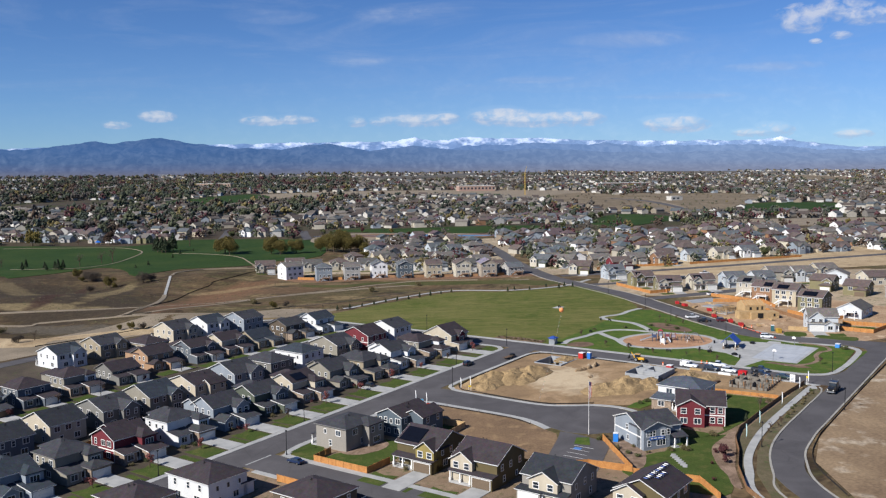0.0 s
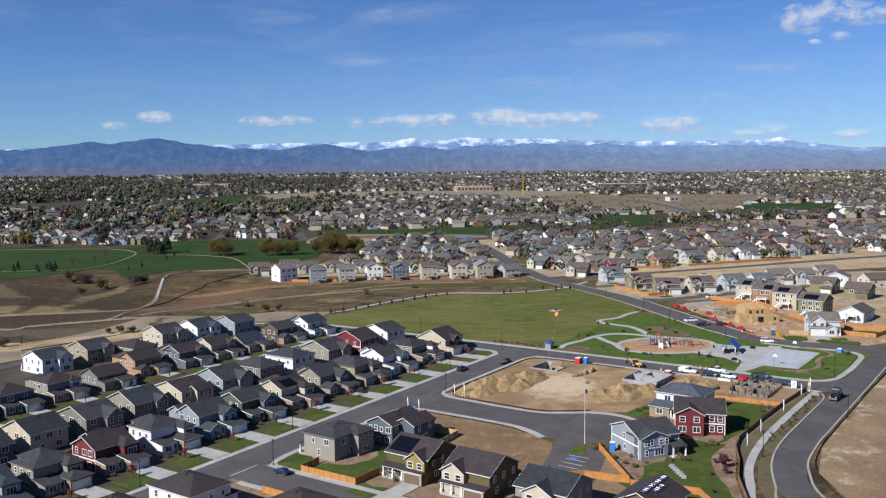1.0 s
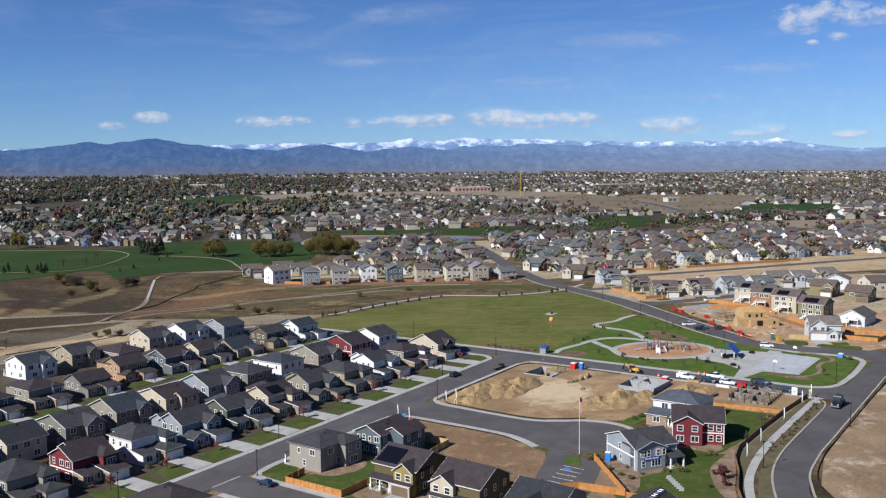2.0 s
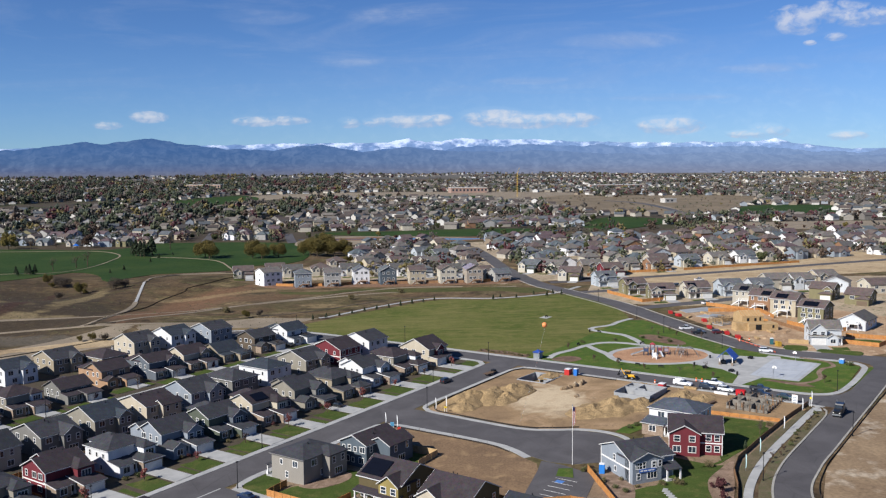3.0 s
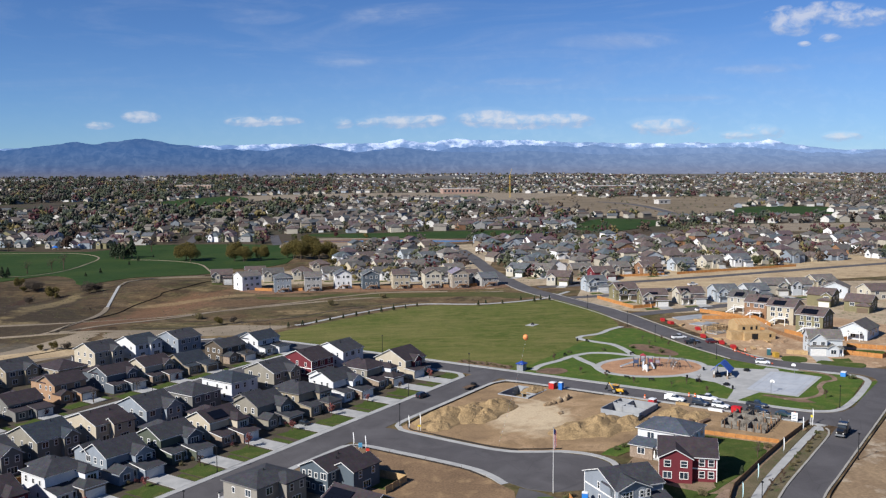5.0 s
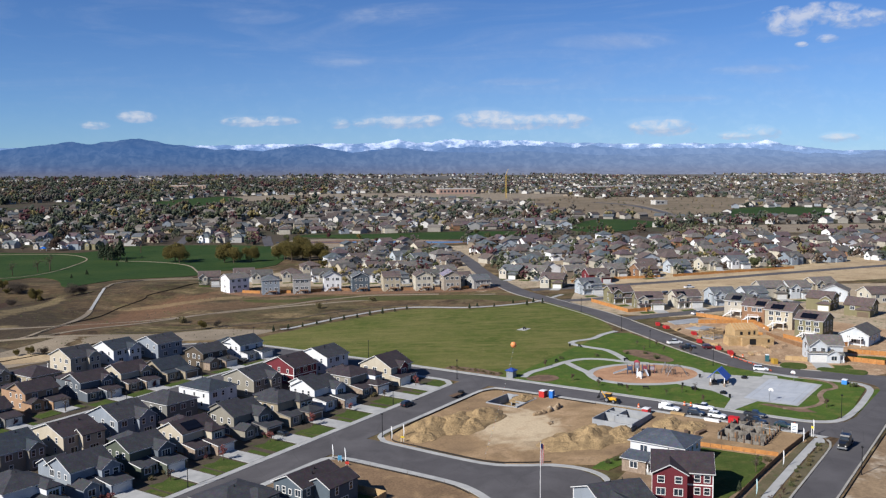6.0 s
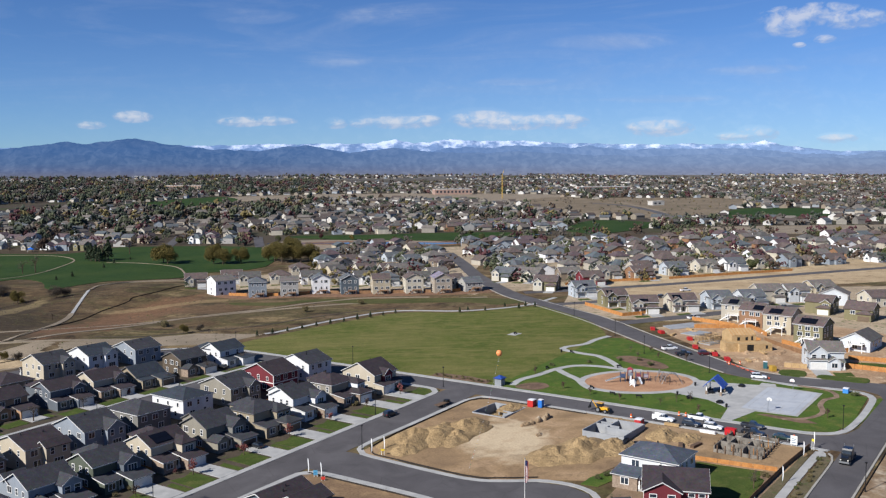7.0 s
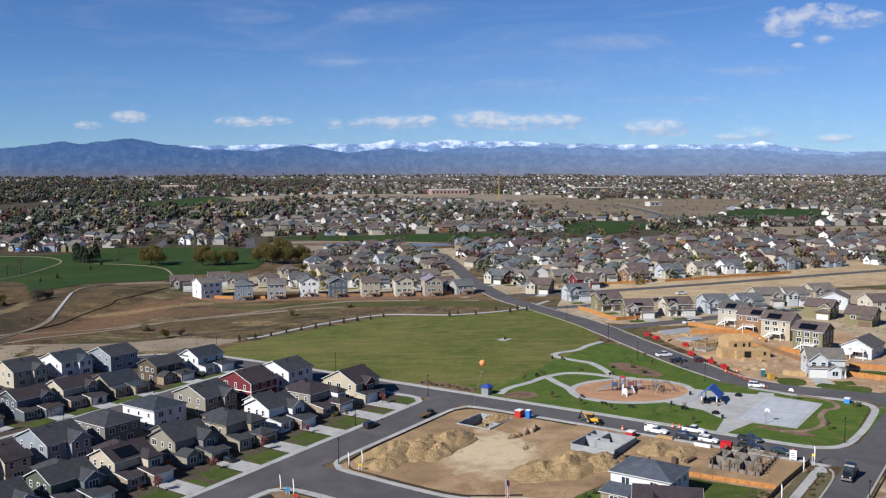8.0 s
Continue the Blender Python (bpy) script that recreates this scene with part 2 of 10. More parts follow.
DARKSLOPE = mottled("dark_weeds", lin("3d352c"), lin("4d4437"), 16, 1.4, third=lin("5a5040"))
SWALE = make_lawn("swale", lin("3f4426"), lin("4c4f2c"), lin("605c3c"), 0.5)
VERGE = mottled("planted_verge", lin("565038"), lin("6a5f4a"), 4, 0.3, third=lin("46552b"))
MULCH = mottled("mulch", lin("5d4a3d"), lin("7a6350"), 3, 0.25)
CHIPS = mottled("wood_chips", lin("9c765a"), lin("b38d6d"), 6, 0.3)
ROCKBED = mottled("rock_bed", lin("695747"), lin("937d6c"), 2.5, 0.25)
GRAVEL = mottled("gravel_track", lin("7b705f"), lin("908370"), 12, 0.4)
DRYGRASS = mottled("dry_grass", lin("6b5f4b"), lin("83745e"), 36, 3.0, third=lin("544e38"))
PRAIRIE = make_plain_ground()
CEDAR = mottled("cedar_boards", lin("a5703f"), lin("bd864d"), 1.2, 0.12, 0.8, 0.3, 0.01)
OLDWOOD = mottled("stained_boards", lin("5c4a3c"), lin("6f5a48"), 1.2, 0.12, 0.85, 0.3, 0.01)
LUMBER = mottled("sheathing", lin("a98d64"), lin("bb9f76"), 1.5, 0.2, 0.8, 0.2, 0.01)
WEATHERED = mottled("weathered_boards", lin("7a5b41"), lin("8c6b4d"), 1.2, 0.12, 0.85, 0.3, 0.01)
STONE = mottled("stone_veneer", lin("7f7062"), lin("9d8c7b"), 0.6, 0.18, 0.85, 0.7, 0.05)
WHITE = plain("white_trim", lin("e6e5e2"), 0.6, grain=0.05)
GLASS = make_glass()
DARKSTEEL = plain("dark_steel", lin("2c2d30"), 0.5, 0.6)
GALV = plain("galvanised_steel", lin("9a9da0"), 0.45, 0.7)
RUBBER = plain("rubber", lin("1c1c1d"), 0.9)
BLACKCLOTH = plain("silt_cloth", lin("2d2824"), 0.9, grain=0.3)
SOLAR = plain("solar_cell", lin("12141c"), 0.2, grain=0.2)
LENS = plain("lamp_lens", lin("d9d6cc"), 0.2)
TAIL = plain("tail_lens", lin("8c1b17"), 0.25)
WATER = plain("creek_water", lin("20262a"), 0.06)
BARK = mottled("bark", lin("4a3d31"), lin("5f5042"), 1, 0.15)
LEAF_GREEN = make_leaf("leaves_green", "474f32", "545a39", "606142", "4c5338")
LEAF_GOLD = make_leaf("leaves_gold", "766b3a", "84733f", "67633a", "887846")
LEAF_COTTON = make_leaf("leaves_cottonwood", "5a5530", "6c6034", "4a4a2c", "7b6a38", "565233")
LEAF_RUST = make_leaf("leaves_rust", "4f4138", "5b4a3e", "483c36", "635145")
LEAF_RED = make_leaf("leaves_red", "4c2c2f", "593638", "42292b", "643f3e")
LEAF_PINK = make_leaf("leaves_pink", "7d4644", "8f5650", "6d3f40", "9a655c")
LEAF_DARK = make_leaf("needles", "303a2c", "39442f", "2b3529", "424a36")
LEAF_BARE = make_leaf("bare_twigs", "4e473f", "5a5148", "433d37", "655b50")
LEAF_DRY = make_leaf("dry_brush", "686144", "746a4a", "5b543e", "7c7153")

# ---- plan: street grid ----
GRID = 54.0
EU = Vector((math.cos(radians(GRID)), math.sin(radians(GRID))))
EV = Vector((-math.sin(radians(GRID)), math.cos(radians(GRID))))


def at(u, v):
    """The place u metres along the main street and v metres to its left."""
    return (u * EU.x + v * EV.x, 288 + u * EU.y + v * EV.y)


def ease(a, b, v):
    t = min(1.0, max(0.0, (v - a) / (b - a)))
    return t * t * (3 - 2 * t)


def folds(x, y):
    """Low folds of the prairie slope west of the last houses."""
    win = ease(-95, -150, x) * ease(395, 440, y) * ease(650, 590, y)
    if win <= 0:
        return 0.0
    return win * (2.6 * math.sin((x * 0.45 + y) / 27.0) + 1.6 * math.sin((x * 0.8 - y * 0.6) / 19.0 + 1.3))


def ground_z(x, y):
    """Height of the land: a gentle rise to the north-east, a plain, foothills far off."""
    k = y - 240.0
    if k < -160:
        zy = -160 * 0.02377
    elif k < 120:
        zy = 0.02377 * k
    else:
        zy = 0.02377 * (120 + 60 * (1 - math.exp(-(k - 120) / 60)))
    far = max(y - 700.0, 0.0)
    side = 1.0 if y < 700 else max(0.0, 1 - (y - 700) / 900)
    return 0.02654 * 260 * math.tanh(x / 260) * side + zy + 0.0125 * far * far / (far + 300) + folds(x, y)


# ---- mesh helpers ----
def mesh_of(name, verts, faces, mat=None, smooth=False):
    me = bpy.data.meshes.new(name)
    me.from_pydata(verts, [], faces)
    me.update()
    if mat:
        me.materials.append(mat)
    if smooth:
        me.polygons.foreach_set("use_smooth", [True] * len(me.polygons))
    return me


def part(name, bm, material, parent=None, label="", smooth=False):
    me = bpy.data.meshes.new(name)
    bm.to_mesh(me)
    bm.free()
    if material:
        me.materials.append(material)
    if smooth:
        me.polygons.foreach_set("use_smooth", [True] * len(me.polygons))
    ob = new(name, me)
    if parent:
        ob.parent = parent
    return tagged(ob, label)


def piece(name, me, parent, m=None):
    ob = new(name, me)
    ob.parent = parent
    if m is not None:
        ob.matrix_local = m
    return ob


def thing(name, m, label, category, group="", kind=""):
    e = new(name)
    e.empty_display_size = 0.5
    e.matrix_world = m
    return tagged(e, label, category, group, kind)


def box(bm, x0, x1, y0, y1, z0, z1, m=None):
    r = bmesh.ops.create_cube(bm, size=1)["verts"]
    for q in r:
        q.co = Vector((x0 + (q.co.x + 0.5) * (x1 - x0), y0 + (q.co.y + 0.5) * (y1 - y0), z0 + (q.co.z + 0.5) * (z1 - z0)))
        if m is not None:
            q.co = m @ q.co
    return r


def tube(bm, p, q, r0, r1=None, seg=8):
    """A round bar from p to q."""
    p, q = Vector(p), Vector(q)
    r1 = r0 if r1 is None else r1
    d = q - p
    m = Matrix.Translation((p + q) / 2) @ d.to_track_quat("Z", "Y").to_matrix().to_4x4()
    return bmesh.ops.create_cone(bm, cap_ends=True, segments=seg, radius1=r0, radius2=r1, depth=d.length, matrix=m)["verts"]


def spline(pts, step=3.0):
    """Points along a smooth line through pts."""
    p = [Vector(q) for q in pts]
    p = [2 * p[0] - p[1]] + p + [2 * p[-1] - p[-2]]
    out = []
    for i in range(1, len(p) - 2):
        a, b, c, d = p[i - 1:i + 3]
        n = max(1, int((c - b).length / step))
        for j in range(n):
            t = j / n
            out.append(0.5 * (2 * b + (c - a) * t + (2 * a - 5 * b + 4 * c - d) * t * t + (3 * b - a - 3 * c + d) * t ** 3))
    return out + [p[-2]]


def ribbon(name, line, profile, mat, step=3.0, closed=False):
    """A strip swept along a line over the land. profile: (to the left, height) pairs, from left to right."""
    pts = spline(line, step) if not closed else line
    n, k = len(pts), len(profile)
    verts, faces = [], []
    for i, p in enumerate(pts):
        a = pts[(i - 1) % n if closed else max(i - 1, 0)]
        b = pts[(i + 1) % n if closed else min(i + 1, n - 1)]
        d = (b - a).normalized()
        for off, h in profile:
            x, y = p.x - d.y * off, p.y + d.x * off
            verts.append((x, y, ground_z(x, y) + h))
    for i in range(n if closed else n - 1):
        for j in range(k - 1):
            a, b = i * k + j, ((i + 1) % n) * k + j
            faces.append((a, a + 1, b + 1, b))
    return new(name, mesh_of(name, verts, faces, mat))


def sheet(name, outline, lift, mat, cell=6.0, skirt=0.3):
    """A patch of ground cover with the given outline, laid on the land."""
    bm = bmesh.new()
    vs = [bm.verts.new((x, y, 0)) for x, y in outline]
    f = bm.faces.new(vs)
    if f.normal.z < 0:
        f.normal_flip()
    bmesh.ops.triangulate(bm, faces=bm.faces[:])
    xs, ys = [p[0] for p in outline], [p[1] for p in outline]
    for lo, hi, no in ((min(xs), max(xs), (1, 0, 0)), (min(ys), max(ys), (0, 1, 0))):
        s = max(cell, (hi - lo) / 60)
        q = lo + s
        while q < hi:
            co = (q, 0, 0) if no[0] else (0, q, 0)
            bmesh.ops.bisect_plane(bm, geom=bm.verts[:] + bm.edges[:] + bm.faces[:], plane_co=co, plane_no=no)
            q += s
    bmesh.ops.recalc_face_normals(bm, faces=bm.faces[:])
    if bm.faces and sum(q.normal.z for q in bm.faces) < 0:
        bmesh.ops.reverse_faces(bm, faces=bm.faces[:])
    if skirt:
        rim = [e for e in bm.edges if e.is_boundary]
        ext = bmesh.ops.extrude_edge_only(bm, edges=rim)["geom"]
        low = {q for q in ext if isinstance(q, bmesh.types.BMVert)}
    else:
        low = set()
    for q in bm.verts:
        q.co.z = ground_z(q.co.x, q.co.y) + lift - (skirt if q in low else 0)
    return part(name, bm, mat)


def rounded(points, n=6):
    """A closed outline, smooth through its points."""
    p = [Vector(q) for q in points]
    out, k = [], len(p)
    for i in range(k):
        a, b, c, d = p[i - 1], p[i], p[(i + 1) % k], p[(i + 2) % k]
        for j in range(n):
            t = j / n
            q = 0.5 * (2 * b + (c - a) * t + (2 * a - 5 * b + 4 * c - d) * t * t + (3 * b - a - 3 * c + d) * t ** 3)
            out.append((q.x, q.y))
    return out


def setting(ob, label, category):
    return tagged(ob, label, category, kind="structure")


def uvs(*pairs):
    return [at(u, v) for u, v in pairs]


# ---- ground ----
def make_ground():
    def steps(lo, hi, near0, near1, s):
        out, q = [], near0
        while q <= near1:
            out.append(q)
            q += s
        g, q = s, near1
        while q < hi:
            g *= 1.12
            q = min(hi, q + g)
            out.append(q)
        g, q = s, near0
        while q > lo:
            g *= 1.12
            q = max(lo, q - g)
            out.insert(0, q)
        return out

    xs, ys = steps(-4900, 4900, -260, 240, 5), steps(-4900, 4895, 120, 640, 5)
    verts = [(x, y, ground_z(x, y)) for y in ys for x in xs]
    k = len(xs)
    faces = [(j * k + i, j * k + i + 1, (j + 1) * k + i + 1, (j + 1) * k + i) for j in range(len(ys) - 1) for i in range(k - 1)]
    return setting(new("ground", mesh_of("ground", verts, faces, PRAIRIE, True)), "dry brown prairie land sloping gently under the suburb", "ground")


land = make_ground()


# ---- roads, walks and ground cover ----
def road(name, line, width, label, lift=0.05, mat=None):
    w = width / 2
    return setting(ribbon(name, line, [(w, lift - 0.15), (w, lift), (w / 2, lift + 0.03), (0, lift + 0.05), (-w / 2, lift + 0.03), (-w, lift), (-w, lift - 0.15)], mat or ASPHALT), label, "road")


def kerb(line, label="light concrete kerb along the asphalt street", width=0.5, step=2.0):
    w = width / 2
    return setting(ribbon("kerb", line, [(w, -0.1), (w, 0.19), (-w, 0.19), (-w, -0.1)], KERB, step), label, "kerb")


def path(name, line, width, label, mat=None, lift=0.14, step=2.0):
    w = width / 2
    return setting(ribbon(name, line, [(w, -0.1), (w, lift), (-w, lift), (-w, -0.1)], mat or CONCRETE, step), label, "path")


setting(sheet("block_yards", uvs((-230, 13.5), (57, 13.5), (57, 160), (-60, 172), (-230, 172)), 0.03, YARD, 8), "worn brown and green yard ground between houses", "yard")
setting(sheet("south_yards", uvs((-160, -1), (-18, -1), (-40, -62), (-20, -70), (30, -66), (36, -96), (0, -96), (-20, -98), (-45, -108), (-160, -170)), 0.03, YARDGRAVEL, 8), "tan gravel yard ground with lawn patches", "yard")

road("main_street", [at(u, 6.0) for u in range(-230, 65, 14)], 11.2, "grey asphalt residential street with faint tyre marks", 0.06)
road("park_road", uvs((-2, 158.5), (20, 155), (38, 148), (50, 139), (58, 128), (61.8, 114)) + [at(62.5, v) for v in range(98, -118, -12)], 9.0, "grey asphalt road along the park", 0.08)
road("back_street", [at(u, 85.0) for u in range(-230, 60, 14)], 10.0, "narrow asphalt street between rows of houses", 0.05)
road("side_street", [at(-79.5, v) for v in range(4, -190, -12)], 10.5, "grey asphalt side street", 0.07)
road("collector_road", uvs((-90, -190), (-60, -152), (-29, -118.5), (-11, -110.3), (6, -108), (24, -107.8), (66, -107.6), (98, -107.6), (124, -107.6)), 7.6, "asphalt road curving past a bare dirt field", 0.09)
road("north_road", uvs((420, 262), (360, 208), (298, 155), (240, 97), (216, 62), (190, 25), (160, -10), (137.5, -38), (123, -58), (119, -76), (122, -94), (124, -108), (127, -150), (132, -230)), 9.6, "long asphalt road winding through the suburb", 0.1)
road("far_road", uvs((246, 92), (262, 75), (278, 60), (305, 38), (338, 14), (366, -4), (400, -26), (480, -78)), 8.0, "straight asphalt road beside a dirt strip", 0.12)
road("new_street", uvs((174, 15), (193, 2), (212, -11), (240, -28), (262, -44)), 8.0, "new asphalt street among new houses", 0.12)
road("new_street", uvs((214, 61), (226, 49), (240, 38)), 7.0, "short new asphalt street beside new houses", 0.13)
setting(sheet("court_street", uvs((-2.4, 2), (-2.2, -3), (-3, -20), (-3.2, -36), (0, -45), (3.6, -51), (5, -58), (3, -64), (-2, -68.5), (-8, -69.5), (-15, -67.5), (-20, -62), (-21.5, -56), (-20, -49), (-17.5, -43), (-16.4, -36), (-16.2, -10), (-16, 2)), 0.1, ASPHALT), "asphalt dead-end street with a round turning place", "road")
setting(sheet("car_park", uvs((-21.8, -60), (-21.8, -54), (-28, -56.5), (-40, -60.5), (-44, -62), (-44, -76), (-24, -70)), 0.085, ASPHALT), "dark asphalt car park with white bay lines", "parking")

# walks with their kerbs
path("sidewalk_main_left", [at(u, 12.5) for u in range(-230, 52, 10)] + uvs((54, 12.8), (56.6, 15.5), (57.2, 20), (57.2, 30)), 1.9, "pale concrete sidewalk beside the street")
path("sidewalk_corner", uvs((-74, -188), (-73.6, -60), (-73.6, -8), (-72.4, -2.5), (-67, -0.4), (-50, -0.3), (-24, -0.3), (-19, -1.2), (-17, -5), (-16.6, -14), (-16.8, -36), (-18.5, -44), (-21.5, -50)), 1.9, "pale concrete sidewalk turning round the corner")
path("sidewalk_side_south", [at(-85.6, v) for v in range(-4, -188, -10)], 1.6, "pale concrete sidewalk by the side street")
path("sidewalk_court", uvs((52, -0.6), (40, -0.4), (24, -0.4), (6, -0.4), (1, -1.5), (-1.4, -4.5), (-2.2, -12), (-2.6, -36), (0.8, -45), (4.6, -51), (6, -58), (4, -64.6), (-2, -69.4)), 1.5, "pale concrete sidewalk round the building lot")
path("sidewalk_park_south", uvs((52, -0.6), (55.6, -2.2), (57.2, -6), (57.4, -30), (57.4, -95), (56, -99.5), (52, -101)), 1.3, "pale kerb walk by the park road")
path("sidewalk_park_north", uvs((44, 153), (55, 144), (63.5, 132), (67.5, 118)) + [at(68.2, v) for v in range(106, -84, -10)] + uvs((68.2, -90), (69.5, -96.5), (74, -101), (86, -102.4), (100, -102.4), (110, -101.6), (114.5, -98), (115, -90), (113.6, -80), (115, -66)), 1.9, "pale concrete sidewalk along the park edge")
path("sidewalk_collector", uvs((-86, -174), (-60, -138), (-41, -113), (-26, -105.8), (-13, -101.8), (6, -99.5), (30, -99.2), (50, -99.4), (55, -99.6)), 2.0, "curving pale concrete sidewalk")
for line in (uvs((-90, -184.5), (-63, -147), (-38, -117.5), (-25, -111), (-10, -105.9), (6, -103.8), (30, -103.6), (50, -103.4), (55, -101.6)),
             uvs((-62, -164), (-32, -126.2), (-12, -114.8), (6, -112.1), (24, -111.9), (66, -111.8), (104, -111.8), (114, -113)),
             uvs((228, 73), (214, 53), (192, 19), (164, -14), (142, -41), (128, -60), (124.6, -76), (127, -92)),
             uvs((300, 165), (238, 103), (211, 66), (185, 29), (156, -6), (133, -34), (118.5, -56)),
             uvs((56.8, 30), (56.8, 106), (55, 120), (48, 131), (38, 139))):
    kerb(line)
for v0 in (80 - 1.0, 90 + 1.0):
    path("sidewalk_back_street", [at(u, v0) for u in range(-230, 58, 10)], 1.5, "concrete sidewalk by the back street")

# bare land and lots
setting(sheet("planted_verge", uvs((-60, -140.5), (-40, -115.2), (-26, -107.4), (-12, -103.4), (6, -100.9), (30, -100.6), (50, -100.8), (54, -101.4), (50, -103.1), (30, -103.3), (6, -103.5), (-10, -105.6), (-25, -110.7), (-38, -117.2), (-60, -144)), 0.1, VERGE, 4), "planted strip of grass and mulch by the road", "verge")
setting(sheet("planted_verge", uvs((-52, -123.5), (-38, -110.2), (-26, -104.4), (-13, -100.6), (6, -98.3), (30, -98.0), (50, -98.2), (50, -96.6), (20, -95.6), (2, -95.4), (-6, -97), (-15, -100.6), (-26, -104), (-40, -111)), 0.09, VERGE, 4), "planted strip of grass and mulch by the fence", "verge")
road("edge_street", [at(u, 166.0) for u in range(-230, -30, 14)] + uvs((-20, 163), (-4, 159)), 7.5, "asphalt street at the edge of the prairie", 0.1)
lot = setting(sheet("building_lot", uvs((-1, -3), (25, -1.6), (50, -1.4), (56, -5), (56.4, -57), (56.4, -95), (52, -97.5), (36, -96), (34, -75), (22, -62), (10, -60), (6, -52), (0, -42), (-1, -12)), 0.07, LOTDIRT, 5), "bare tan earth of a building lot", "bare earth")
setting(sheet("vacant_lot", uvs((-18, -3), (-18, -36), (-20.5, -45), (-24, -54), (-30, -58), (-44, -62), (-50, -50), (-50, -24), (-38, -24), (-33, -5)), 0.06, BROWNLOT, 5), "vacant lot of dry brown earth and weeds", "bare earth")
setting(sheet("dirt_field", uvs((-34, -132), (-12, -117), (6, -113.4), (24, -113), (66, -113), (110, -114), (118, -150), (118, -330), (-90, -330)), 0.06, ROUGHDIRT, 9), "wide bare dirt field with pale patches", "bare earth")
setting(sheet("new_tract", uvs((124, -66), (142, -46), (166, -20), (180, -8), (210, -27), (226, -40), (200, -110), (160, -120), (128, -100)), 0.05, TRACTDIRT, 7), "churned tan earth among houses being built", "bare earth")
setting(sheet("dirt_strip", uvs((312, 94), (360, 60), (406, 29), (499, -32), (385, -76), (337, -36), (303, -3), (262, 27), (240, 46), (252, 62)), 0.07, GRADED, 12), "long strip of bare graded earth", "bare earth")
setting(sheet("graded_edge", uvs((-230, 174), (-60, 174), (0, 168), (60, 150), (72, 132), (96, 132), (84, 160), (30, 196), (-40, 200), (-230, 210)), 0.04, GRAVEL, 10), "pale graded earth edging the last houses", "bare earth")

# park
setting(sheet("playing_field", rounded(uvs((69.5, -3), (80, -3), (117, -3), (153, 1), (190, 30), (210, 50), (205, 66), (178, 86), (165, 112), (134, 120), (103, 124), (80, 126), (70, 118), (69.5, 92), (69.5, 30)), 4), 0.09, FIELD, 8), "broad mown field of yellowing grass", "grass")
setting(sheet("park_lawn", uvs((69.4, -0.5), (69.4, -92), (73, -99.5), (90, -101.2), (110, -100.4), (113.5, -94), (112.2, -78), (117, -56), (132, -34), (154, -5), (150, 1), (140, 2), (118, 1.5), (80, 0.5)), 0.115, LAWN, 6), "green park lawn", "grass")
def oval(a, b, n):
    """The oval of the playground, its long half a and its short half b."""
    q = [(a * math.cos(i * math.tau / n), b * math.sin(i * math.tau / n)) for i in range(n)]
    return [at(94.9 + 0.553 * x + 0.834 * y, -36.6 - 0.834 * x + 0.553 * y) for x, y in q]


ring = [Vector(p) for p in oval(17.9, 13.3, 60)]
setting(sheet("play_surface", oval(16.9, 12.3, 48), 0.15, CHIPS, 4), "oval playground floor of reddish wood chips", "playground floor")
setting(ribbon("play_walk", ring, [(1.1, 0.0), (1.1, 0.19), (-1.1, 0.19), (-1.1, 0.0)], CONCRETE, closed=True), "pale concrete walk round the playground", "path")
path("park_path_north", uvs((155, 1), (146, 2.6), (137, 2.6), (129, 6.5), (124.5, 5), (122, -3), (120.5, -11), (113, -20), (107, -25)), 2.4, "winding pale concrete path", lift=0.18)
path("park_path_west", uvs((72, -4), (79, -3), (87, -5), (97, -6.5), (104, -10), (107, -17), (107, -25), (108.6, -32)), 2.4, "curving pale concrete path", lift=0.175)
path("park_path_link", uvs((97, -6.5), (92, -13), (88, -19), (83, -23.5), (79.6, -28)), 2.4, "curving pale concrete path", lift=0.17)
setting(sheet("plaza", uvs((88, -48.5), (98, -53), (105.5, -52.5), (105.5, -58), (108.5, -70), (111.5, -70), (111.8, -74), (109, -75), (108, -88.5), (81.4, -88), (80.8, -77), (69.4, -74), (69.4, -71), (80, -69.5), (85.5, -62)), 0.17, CONCRETE, 5), "pale concrete plaza between playground and ball court", "paving")
setting(sheet("ball_court", uvs((107.2, -73), (107.2, -87.4), (82.2, -87.2), (82.2, -72.6)), 0.2, SLAB, 5), "blue-grey concrete basketball court", "sports court")
for line in (((84, -74), (105.5, -74.4), (105.5, -86), (84, -85.8), (84, -74)), ((94.7, -74.2), (94.7, -85.9)), ((84, -77.6), (89.8, -77.6), (89.8, -82.4), (84, -82.4)), ((105.5, -77.6), (99.7, -77.6), (99.7, -82.4), (105.5, -82.4))):
    for a, b in zip(line, line[1:]):
        setting(ribbon("court_line", uvs(a, b), [(0.04, 0.2), (0.04, 0.212), (-0.04, 0.212), (-0.04, 0.2)], KERB, 4), "thin white line on the ball court", "court marking")
setting(sheet("mulch_bed", uvs((69.6, 4), (73.5, 4.5), (75, 14), (74, 26), (69.8, 26)), 0.13, MULCH, 4), "brown mulch bed with low shrubs", "planting bed")
setting(sheet("mulch_bed", rounded(uvs((70.6, -6), (76, -6.5), (79, -11), (76, -15), (70.6, -13)), 4), 0.16, MULCH, 4), "brown mulch bed beside the small booth", "planting bed")
setting(sheet("mulch_bed", rounded(uvs((121, -17), (126, -20), (123, -31), (117, -38), (113, -36), (115, -27)), 4), 0.16, MULCH, 4), "brown mulch bed with shrubs in the lawn", "planting bed")
